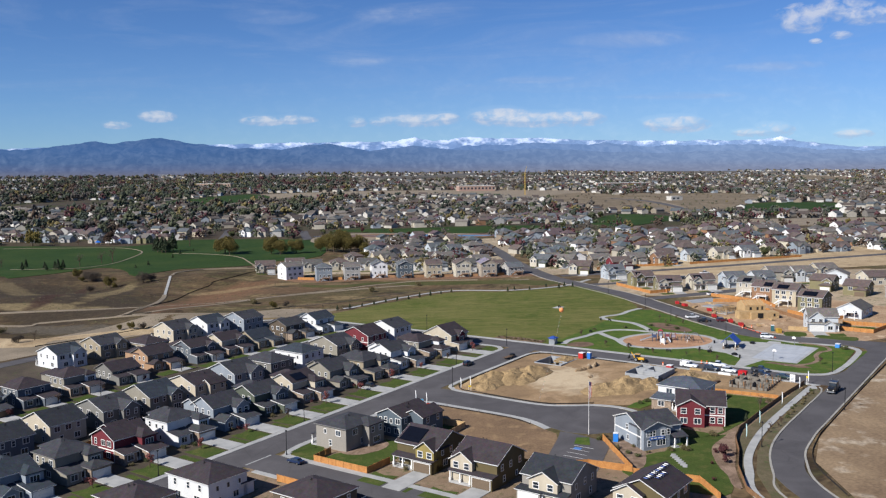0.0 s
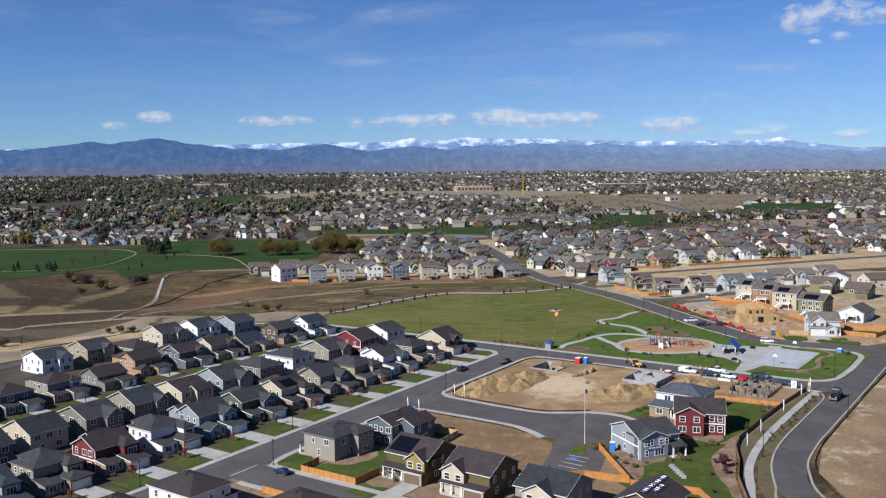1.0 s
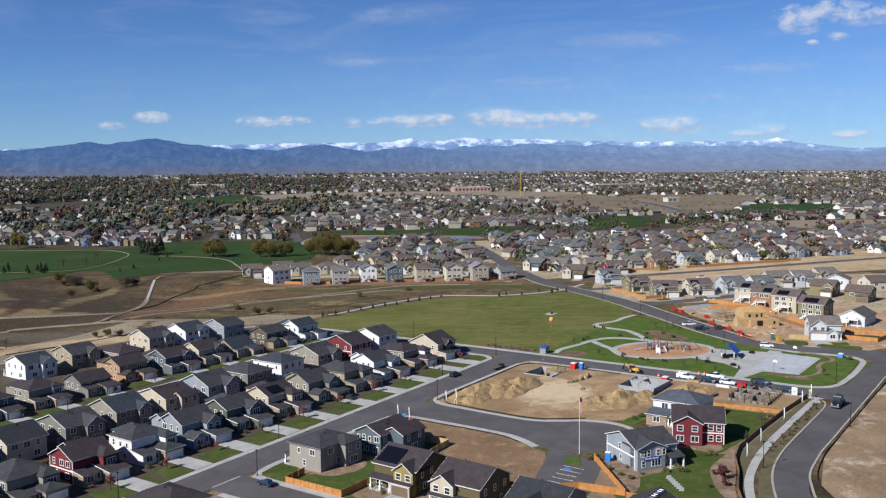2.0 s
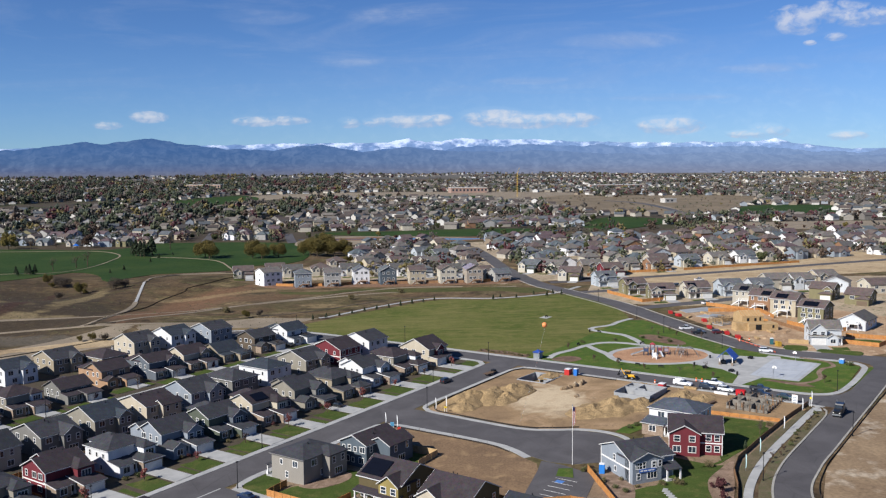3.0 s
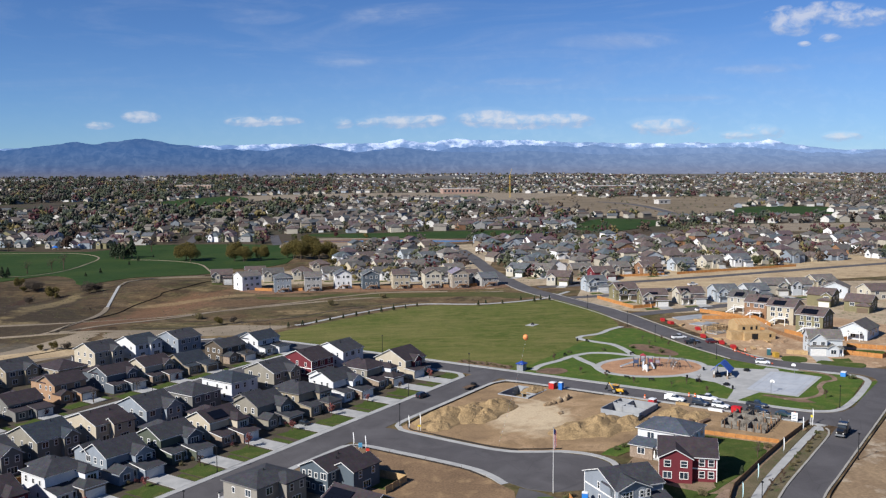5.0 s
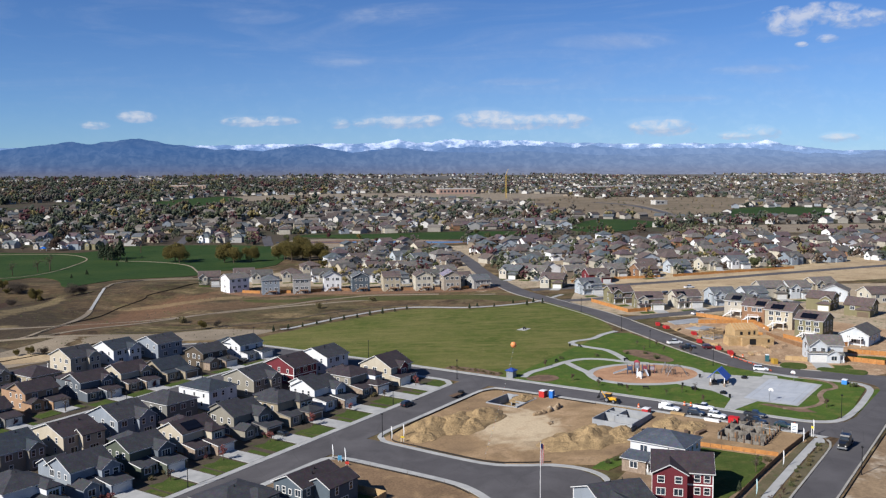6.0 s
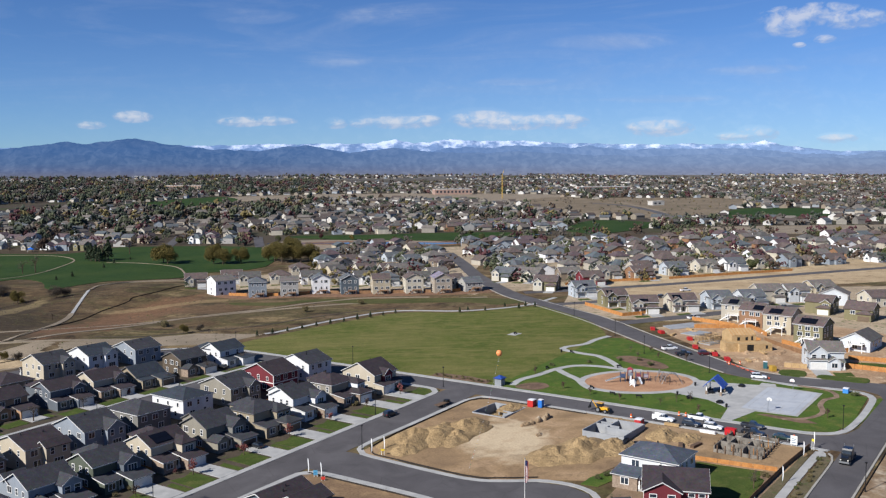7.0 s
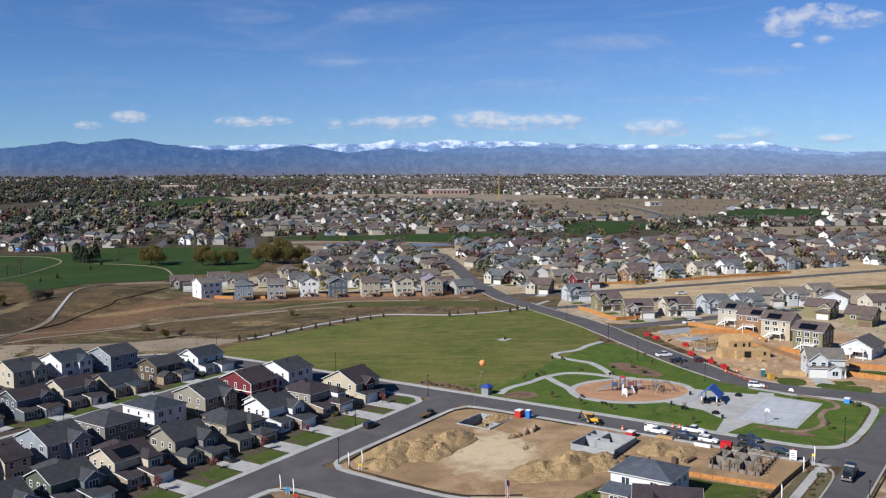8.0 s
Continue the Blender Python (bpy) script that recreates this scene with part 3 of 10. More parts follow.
path("rock_stream", uvs((77, -85), (80, -89.7), (85, -92.4), (90, -92.6), (95.5, -90.6), (102, -90.6), (106, -92.8), (111, -90.6), (113, -87), (113.6, -80)), 1.5, "winding dry stream bed of brown stones", ROCKBED, 0.16)
setting(sheet("corner_asphalt", uvs((66, -94), (67.4, -95.6), (69, -99), (72.6, -102.2), (76.4, -103.2), (80, -104), (80, -106), (66, -106)), 0.1, ASPHALT, 4), "asphalt at the road corner", "road")
setting(sheet("corner_asphalt", uvs((108, -104.6), (112, -104), (115.4, -102), (117.4, -98), (117.8, -88), (122, -88), (122, -106), (108, -106)), 0.105, ASPHALT, 4), "asphalt at the road corner", "road")
setting(sheet("corner_verge", uvs((77.0, -99.1), (82.9, -100.4), (95.5, -101.9), (106.1, -102.2), (111.5, -103.4), (110.4, -104.4), (100.1, -104.1), (87.9, -103.8), (80.3, -103.1), (76.6, -101.2)), 0.12, LAWN, 3), "green verge between sidewalk and road corner", "verge")
setting(sheet("court_verge", uvs((78, -78), (79.6, -80), (79.6, -91), (77.5, -94), (76, -90)), 0.14, MULCH, 4), "brown planting strip by the ball court", "planting bed")

# prairie tracks and the green valley
for name, outline, mat, lift, label in (
        ("tan_margin", [(-330, 425), (-192, 391), (-173, 390), (-150, 401), (-134, 408), (-128, 394), (-149, 387), (-167, 384), (-184, 371), (-330, 400)], GRADED, 0.12, "tan graded margin behind the last houses"),
        ("earth_margin", [(-100, 566), (-80, 551), (-64, 551), (-44, 551), (-6, 545), (40, 543), (60, 551), (58, 560), (0, 566), (-60, 572), (-97, 577)], RUSTEARTH, 0.08, "bare reddish earth behind the tall houses")):
    setting(sheet(name, rounded(outline, 4), lift, mat, 5), label, "slope")
path("valley_track", [(-330, 462), (-211, 430), (-195, 433), (-177, 434), (-158, 431), (-155, 435), (-154, 464), (-160, 510), (-164, 529)], 2.6, "pale gravel track through dry grass", GRAVEL, 0.26, 4)
path("valley_path", [(-164, 529), (-174, 569), (-183, 604)], 1.6, "pale path up the dry slope", CONCRETE, 0.3, 4)
path("valley_path", [(-183, 604), (-185, 628), (-174, 646), (-142, 652)], 1.1, "narrow pale path along the green", GRAVEL, 0.45, 4)
path("edge_track", [(-158, 431), (-139, 429), (-126, 431), (-117, 431), (-98, 426)], 2.6, "tan gravel track behind the last houses", GRAVEL, 0.2, 4)
path("ditch_track", [(-150, 432), (-141, 436), (-128, 453), (-114, 473), (-97, 490), (-82, 501), (-59, 514), (-41, 528), (-13, 540), (20, 536)], 2.8, "faint grey track in the dry grass", GRAVEL, 0.18, 4)
path("dark_ditch", [(-120, 440), (-90, 450), (-55, 465), (-39, 480), (-26, 489), (-12, 497), (10, 502)], 1.6, "dark weedy ditch beside the field path", DARKSLOPE, 0.1, 4)
path("edge_path", [(-50, 444), (-46, 446), (-22, 474), (4, 493), (36, 487), (66, 497), (84, 520)], 2.4, "pale path round the field edge", CONCRETE, 0.12, 4)
path("ditch_track", [(-330, 430), (-220, 452), (-140, 470), (-80, 500), (-30, 520), (20, 528), (50, 530)], 3.4, "faint track in the dry grass", GRAVEL, 0.05, 6)
setting(sheet("fairway", rounded([(-900, 760), (-640, 850), (-430, 868), (-293, 848), (-262, 905), (-125, 872), (-98, 720), (-136, 689), (-141, 665), (-173, 656), (-192, 651), (-211, 616), (-232, 655), (-258, 676), (-276, 640), (-300, 622), (-330, 640), (-520, 660)], 3), 0.25, GOLF, 14), "dark green irrigated fairway", "grass")
path("fairway_path", [(-323, 673), (-310, 671), (-299, 673), (-275, 673), (-262, 688), (-257, 713), (-258, 751), (-262, 785), (-272, 808), (-292, 830), (-318, 839), (-379, 842), (-409, 841)], 1.3, "pale path over the green", GRAVEL, 0.4, 8)
path("fairway_path", [(-182, 606), (-185, 624), (-180, 636), (-171, 643), (-156, 646), (-133, 644)], 1.3, "pale path over the green", GRAVEL, 0.4, 8)
path("fairway_path", [(-232, 775), (-206, 766), (-179, 747), (-162, 724), (-146, 682), (-135, 651)], 1.3, "pale path over the green", GRAVEL, 0.4, 8)
for line in ([(-60, 935), (40, 900), (128, 945), (70, 985), (-40, 985), (-120, 985)], [(-512, 1560), (-425, 1930), (-340, 1790), (-358, 1500)], [(369, 1126), (479, 1384), (590, 1358), (465, 1104)], [(218, 1140), (276, 1065), (197, 942), (160, 990)], [(640, 1900), (760, 2100), (900, 1900)], [(-200, 1800), (100, 1850), (60, 1760), (-180, 1730)]):
    setting(sheet("green_space", rounded(line, 5), 0.4, GOLF, 30), "green grass between far neighbourhoods", "grass")
for line in ([(-387, 1929), (-107, 2074), (300, 1960), (210, 1560), (19, 1834), (-283, 1728)], [(210, 1556), (353, 1636), (330, 1180), (215, 1248)], [(300, 1000), (620, 1010), (640, 930), (330, 905)], [(500, 2600), (1500, 2700), (1500, 3100), (500, 2900)], [(-120, 842), (-45, 850), (40, 880), (-60, 930), (-120, 930)]):
    setting(sheet("dry_field", rounded(line, 5), 0.35, GRAVEL, 30), "dry tan field between far neighbourhoods", "grass")
setting(sheet("garden_plots", [(80, 478), (96, 456), (122, 442), (140, 446), (160, 440), (178, 400), (200, 372), (270, 385), (310, 440), (300, 530), (140, 536), (92, 528)], 0.045, GARDENS, 12), "tan garden ground with lawns between new houses", "yard")
setting(sheet("garden_plots", [(60, 545), (92, 556), (150, 574), (240, 600), (330, 622), (440, 640), (460, 860), (150, 870), (90, 760), (62, 640)], 0.04, GARDENS, 14), "tan garden ground with lawns between houses", "yard")
setting(sheet("garden_plots", [(-112, 596), (-60, 590), (0, 572), (44, 540), (58, 560), (48, 640), (66, 760), (60, 840), (-40, 810), (-64, 700), (-104, 650)], 0.04, GARDENS, 14), "tan garden ground with lawns between houses", "yard")
setting(sheet("swale_grass", rounded([(-84, 540), (-58, 535), (-42, 543), (-5, 535), (38, 530), (70, 514), (54, 502), (37, 514), (-10, 520), (-41, 532), (-57, 524), (-80, 530)], 4), 0.06, SWALE, 7), "strip of greener grass below the tall houses", "grass")
setting(sheet("reed_bank", rounded([(-120, 905), (-60, 880), (-30, 868), (-5, 860), (14, 852), (48, 852), (70, 880), (24, 884), (0, 896), (-60, 918)], 4), 0.48, RUSTEARTH, 12), "rusty reed bank round a pond", "bank")
setting(sheet("pond", rounded([(-64, 892), (-30, 877), (-5, 869), (14, 860), (40, 857), (48, 866), (24, 875), (0, 887), (-40, 903)], 4), 0.6, WATER, 12), "narrow still pond mirroring the sky", "water")
road("creek", [(-130, 908), (-100, 905), (-62, 894)], 4.0, "narrow dark creek between reed banks", 0.62, WATER)
road("creek", [(46, 864), (80, 890), (140, 950)], 4.0, "narrow dark creek between reed banks", 0.62, WATER)

DRY_PLOTS = [[(202, 1741), (297, 1853), (349, 1579), (325, 1204), (276, 1175), (245, 1229), (214, 1315), (191, 1516)], [(342, 1798), (552, 1776), (603, 1680), (460, 1375), (363, 1139), (323, 1145), (349, 1356), (354, 1601)], [(1151, 3153), (1254, 2780), (1119, 2419), (998, 2484)]]
for line in DRY_PLOTS:
    setting(sheet("dry_field", rounded(line, 3), 0.45, DRYGRASS, 30), "open field of pale dry grass", "grass")
road("far_avenue", [(297, 1606), (332, 1499), (334, 1326), (319, 1145)], 12.0, "asphalt avenue across a dry field", 0.6)
FAR_STREETS = ([(-218, 887), (-230, 960), (-241, 1022)], [(-131, 878), (-142, 930), (-153, 987)])
for line in FAR_STREETS:
    road("far_street", list(line), 9.0, "asphalt street between far houses", 0.3)


def on_far_street(x, y, reach=12.0):
    """Whether a place lies on one of the straight far streets."""
    for line in FAR_STREETS:
        a, b = Vector(line[0]), Vector(line[-1])
        t = max(0.0, min(1.0, (Vector((x, y)) - a).dot(b - a) / (b - a).length_squared))
        if (a + (b - a) * t - Vector((x, y))).length < reach:
            return True
    return False


# ---- houses ----
CACHE = {}


def cached(key, make):
    if key not in CACHE:
        CACHE[key] = make()
    return CACHE[key]


def bm_mesh(name, bm, mat, smooth=False):
    me = bpy.data.meshes.new(name)
    bm.to_mesh(me)
    bm.free()
    me.materials.append(mat)
    if smooth:
        me.polygons.foreach_set("use_smooth", [True] * len(me.polygons))
    return me


def frame_slab(bm, xs, zs, is_pane, y0, y1, with_panes):
    """A slab of cells in the xz plane, one body: frame cells, with holes or panes between."""
    grid = {}

    def v(i, j, y):
        k = (i, j, y)
        if k not in grid:
            grid[k] = bm.verts.new((xs[i], y, zs[j]))
        return grid[k]
    solid = {(i, j) for i in range(len(xs) - 1) for j in range(len(zs) - 1) if with_panes or not is_pane(i, j)}
    for i, j in solid:
        f = bm.faces.new((v(i, j, y0), v(i + 1, j, y0), v(i + 1, j + 1, y0), v(i, j + 1, y0)))
        f.material_index = 1 if is_pane(i, j) else 0
        bm.faces.new((v(i, j, y1), v(i, j + 1, y1), v(i + 1, j + 1, y1), v(i + 1, j, y1)))
        for di, dj, p, q in ((-1, 0, (i, j), (i, j + 1)), (1, 0, (i + 1, j), (i + 1, j + 1)), (0, -1, (i, j), (i + 1, j)), (0, 1, (i, j + 1), (i + 1, j + 1))):
            if (i + di, j + dj) not in solid:
                bm.faces.new((v(*p, y0), v(*q, y0), v(*q, y1), v(*p, y1)))
    bmesh.ops.recalc_face_normals(bm, faces=bm.faces[:])


def window_cells(w, h):
    t, c = 0.13, 0.05
    n = 1 if w <= 1.3 else (2 if w < 2.2 else 3)
    xs, zs = [-w / 2 - t, -w / 2], [-t, 0]
    for i in range(1, n):
        x = -w / 2 + w * i / n
        xs += [x - c, x + c]
    xs += [w / 2, w / 2 + t]
    if n == 1 and h > 1.2:
        zs += [h / 2 - 0.04, h / 2 + 0.04]
    zs += [h, h + t]
    return xs, zs, lambda i, j: i % 2 == 1 and j % 2 == 1


def window_meshes(w, h):
    """A white frame with its bars, and its pane. The wall lies in the xz plane; -y is outside."""
    def frame_mesh():
        bm = bmesh.new()
        frame_slab(bm, *window_cells(w, h), -0.07, 0.02, False)
        return bm_mesh("window_frame", bm, WHITE)

    def pane_mesh():
        bm = bmesh.new()
        box(bm, -w / 2, w / 2, -0.03, 0.01, 0, h)
        return bm_mesh("pane", bm, GLASS)

    return cached(("wf", w, h), frame_mesh), cached(("wp", w, h), pane_mesh)


def window(parent, m, w=0.9, h=1.4, plain_one=False):
    """A window; plain_one: frame and panes in one flat body, for houses far off."""
    if plain_one or parent.matrix_world.translation.y > 330:
        def both():
            bm = bmesh.new()
            frame_slab(bm, *window_cells(w, h), -0.06, 0.02, True)
            me = bm_mesh("window", bm, WHITE)
            me.materials.append(GLASS)
            return me
        return piece("window", cached(("wb", w, h), both), parent, m)
    f, p = window_meshes(w, h)
    ob = piece("window", f, parent, m)
    piece("pane", p, ob)
    return ob


def extrude_x(bm, prof, x0, x1):
    """A solid with the given yz outline, from x0 to x1."""
    a = [bm.verts.new((x0, y, z)) for y, z in prof]
    b = [bm.verts.new((x1, y, z)) for y, z in prof]
    n = len(prof)
    fs = [bm.faces.new(a), bm.faces.new(b)] + [bm.faces.new((a[i], a[(i + 1) % n], b[(i + 1) % n], b[i])) for i in range(n)]
    bmesh.ops.recalc_face_normals(bm, faces=fs)


def garage_door_mesh(w, h=2.2):
    """A sectional door: four panels with grooves between."""
    def make():
        bm = bmesh.new()
        prof = [(0.02, 0)]
        for i in range(4):
            prof += [(-0.02, i * h / 4), (-0.06, i * h / 4 + 0.03), (-0.06, (i + 1) * h / 4 - 0.03), (-0.02, (i + 1) * h / 4)]
        extrude_x(bm, prof + [(0.02, h)], -w / 2, w / 2)
        return bm_mesh("garage_door", bm, PAINT)
    return cached(("gd", w, h), make)


def door_surround_mesh(w, h=2.2):
    """The white boards round a garage door."""
    def make():
        bm = bmesh.new()
        t = 0.16
        pts = [(-w / 2 - t, 0), (-w / 2, 0), (-w / 2, h), (w / 2, h), (w / 2, 0), (w / 2 + t, 0), (w / 2 + t, h + t), (-w / 2 - t, h + t)]
        a = [bm.verts.new((x, -0.09, z)) for x, z in pts]
        b = [bm.verts.new((x, 0.02, z)) for x, z in pts]
        for q in (a, b):
            for i, j, k, l in ((0, 1, 2, 7), (2, 3, 6, 7), (3, 4, 5, 6)):
                bm.faces.new((q[i], q[j], q[k], q[l]))
        for i in range(8):
            bm.faces.new((a[i], a[(i + 1) % 8], b[(i + 1) % 8], b[i]))
        bmesh.ops.recalc_face_normals(bm, faces=bm.faces[:])
        return bm_mesh("door_surround", bm, WHITE)
    return cached(("gs", w, h), make)


def gable_roof(half, length, rise, over=0.4, thick=0.17):
    """A gable roof over a body 2*half wide; the ridge runs along y. Its eave line is at z = 0 over the wall."""
    s = rise / half
    drop = over * s
    bm = bmesh.new()
    y0, y1 = -length / 2 - over, length / 2 + over
    for sx in (-1, 1):
        prof = [(0, rise), (sx * (half + over), -drop), (sx * (half + over), -drop + thick), (0, rise + thick)]
        a = [bm.verts.new((x, y0, z)) for x, z in prof]
        b = [bm.verts.new((x, y1, z)) for x, z in prof]
        bm.faces.new(a)
        bm.faces.new(b)
        for i in range(4):
            bm.faces.new((a[i], a[(i + 1) % 4], b[(i + 1) % 4], b[i]))
    bmesh.ops.recalc_face_normals(bm, faces=bm.faces[:])
    trims = []
    for y, o in ((y0, -0.05), (y1, 0.05)):
        t = bmesh.new()
        for sx in (-1, 1):
            prof = [(0, rise - 0.05), (sx * (half + over), -drop - 0.05), (sx * (half + over), -drop + thick - 0.02), (0, rise + thick - 0.02)]
            a = [t.verts.new((x, y, z)) for x, z in prof]
            b = [t.verts.new((x, y + o, z)) for x, z in prof]
            t.faces.new(a)
            t.faces.new(b)
            for i in range(4):
                t.faces.new((a[i], a[(i + 1) % 4], b[(i + 1) % 4], b[i]))
        bmesh.ops.recalc_face_normals(t, faces=t.faces[:])
        trims.append(t)
    eaves = []
    for sx in (-1, 1):
        e = bmesh.new()
        x = sx * (half + over)
        box(e, min(x, x + sx * 0.04), max(x, x + sx * 0.04), y0, y1, -drop - 0.06, -drop + thick - 0.03)
        eaves.append(e)
    return bm, trims, eaves


def hip_roof(w, d, rise, over=0.45, thick=0.2):
    """A hipped roof over a w by d body, with its fascia; the eave line is at z = 0."""
    bm = bmesh.new()
    hw, hd = w / 2 + over, d / 2 + over
    lo = [bm.verts.new((x, y, -0.02)) for x, y in ((-hw, -hd), (hw, -hd), (hw, hd), (-hw, hd))]
    up = [bm.verts.new((x, y, thick)) for x, y in ((-hw, -hd), (hw, -hd), (hw, hd), (-hw, hd))]
    if w >= d:
        r = [bm.verts.new((-(hw - hd), 0, rise + thick)), bm.verts.new((hw - hd + 0.01, 0, rise + thick))]
        fs = [(up[0], up[1], r[1], r[0]), (up[1], up[2], r[1]), (up[2], up[3], r[0], r[1]), (up[3], up[0], r[0])]
    else:
        r = [bm.verts.new((0, -(hd - hw), rise + thick)), bm.verts.new((0, hd - hw + 0.01, rise + thick))]
        fs = [(up[0], up[1], r[0]), (up[1], up[2], r[1], r[0]), (up[2], up[3], r[1]), (up[3], up[0], r[0], r[1])]
    bm.faces.new(lo)
    for i in range(4):
        bm.faces.new((lo[i], lo[(i + 1) % 4], up[(i + 1) % 4], up[i]))
    for q in fs:
        bm.faces.new(q)
    bmesh.ops.recalc_face_normals(bm, faces=bm.faces[:])
    e = bmesh.new()
    rings = [[e.verts.new((sx * (hw + o), sy * (hd + o), z)) for sx, sy in ((-1, -1), (1, -1), (1, 1), (-1, 1))] for o, z in ((0.001, 0.0), (0.05, 0.0), (0.05, thick - 0.02), (0.001, thick - 0.02))]
    for k in range(4):
        p, q = rings[k], rings[(k + 1) % 4]
        for i in range(4):
            e.faces.new((p[i], p[(i + 1) % 4], q[(i + 1) % 4], q[i]))
    bmesh.ops.recalc_face_normals(e, faces=e.faces[:])
    return bm, e


def block(bm, w, d, h, kind, rise, x=0.0, y=0.0):
    """Walls of a body: a box, with gable ends where the roof has them. kind: gx, gy or hip."""
    z0 = -1.2
    if kind == "hip":
        box(bm, x - w / 2, x + w / 2, y - d / 2, y + d / 2, z0, h)
        return
    along, across = (w, d) if kind == "gx" else (d, w)
    prof = [(-across / 2, z0), (across / 2, z0), (across / 2, h), (0, h + rise), (-across / 2, h)]
    ends = []
    for s in (-along / 2, along / 2):
        ends.append([bm.verts.new((x + s, y + p, z) if kind == "gx" else (x + p, y + s, z)) for p, z in prof])
    fs = [bm.faces.new(ends[0]), bm.faces.new(ends[1])]
    for i in range(5):
        fs.append(bm.faces.new((ends[0][i], ends[0][(i + 1) % 5], ends[1][(i + 1) % 5], ends[1][i])))
    bmesh.ops.recalc_face_normals(bm, faces=fs)


def roof_parts(house, kind, w, d, h, rise, x, y, colour, over=0.45, name="roof", trim=(0.86, 0.86, 0.85, 1), full=True):
    if kind == "hip":
        bm, e = hip_roof(w, d, rise, over)
        r = part(name, bm, SHINGLE, house)
        r.matrix_local = pose(x, y, h)
        bits, eaves = [], [e]
    else:
        half, length = (d / 2, w) if kind == "gx" else (w / 2, d)
        bm, bits, eaves = gable_roof(half, length, rise, over)
        r = part(name, bm, SHINGLE, house)
        r.matrix_local = pose(x, y, h, 0, 0, 90 if kind == "gx" else 0)
    for t in bits:
        part("rake_board", t, PAINT, r).color = trim
    for e in eaves:
        if full:
            part("fascia", e, PAINT, r).color = trim
        else:
            e.free()
    r.color = colour
    return r


WALLS = {"white": "d6d8da", "mist": "a1a8af", "grey": "767571", "slate": "5e656d", "blue": "545f68", "sky": "8a929b", "tan": "978c78", "cream": "b8ae9b", "red": "6d2a32", "orange": "a48468", "green": "555c50", "olive": "625d40", "yellow": "8f804c", "putty": "918c84", "shaded_olive": "5f5438", "brown": "5b5043", "stone": "8b867a", "dark": "525253", "lilac": "a3988a"}
# wall colours of far houses, paled to paint in haze
HAZED_WALLS = {"tan": "b3a892", "stone": "aea799", "cream": "c0b9a8", "white": "e4e4e4", "mist": "c4c9cd", "grey": "a3a19d", "brown": "857868", "sky": "adb5bc", "slate": "879099", "olive": "7d7759", "orange": "8c6a50"}
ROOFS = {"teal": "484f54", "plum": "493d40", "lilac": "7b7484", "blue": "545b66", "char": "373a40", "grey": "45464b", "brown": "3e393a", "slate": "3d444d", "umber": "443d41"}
# roof colours of far houses, lightened to paint in haze
HAZED_ROOFS = {"teal": "5f676c", "plum": "645659", "lilac": "8b8494", "blue": "5d646d", "char": "62605e", "grey": "75706c", "brown": "6b605b", "slate": "666a6e", "umber": "695d5a"}
TRIMS = {"white": (0.52, 0.52, 0.51, 1), "same": None, "dark": (0.16, 0.155, 0.15, 1)}
SAY = {"white": "white", "mist": "off-white", "grey": "grey", "slate": "slate-grey", "blue": "blue-grey", "sky": "pale blue-grey", "tan": "tan", "cream": "cream", "red": "dark red", "orange": "orange-tan", "green": "grey-green", "olive": "olive", "yellow": "mustard", "putty": "putty-grey", "shaded_olive": "shade-darkened olive", "brown": "brown", "stone": "stone-grey", "dark": "dark grey", "lilac": "lilac-grey"}


def windows_on(house, w, d, h, side, count2, count1, rng, x=0.0, y=0.0, big=False, simple=False):
    """Rows of windows on one side of a body: front, back, left or right."""
    length = w if side in ("front", "back") else d
    turn = {"front": 0, "right": 90, "back": 180, "left": -90}[side]
    off = d / 2 if side in ("front", "back") else w / 2
    for n, z in ((count2, h - 2.05), (count1, 0.85)) + (((count2, 3.15),) if h > 7 else ()):
        for i in range(n):
            s = (i + 0.5) / n * (length - 1.2) - (length - 1.2) / 2 + rng.uniform(-0.35, 0.35)
            ww, hh = rng.choice(((0.8, 1.35), (0.8, 1.35), (1.5, 1.35), (0.7, 1.1))) if not big else rng.choice(((1.6, 1.4), (1.7, 1.4), (0.85, 1.4)))
            if s - ww / 2 < -length / 2 + 0.3 or s + ww / 2 > length / 2 - 0.3:
                continue
            m = pose(x, y, 0) @ pose(0, 0, 0, 0, 0, turn) @ pose(s, -off, z)
            window(house, m, ww, hh, simple)


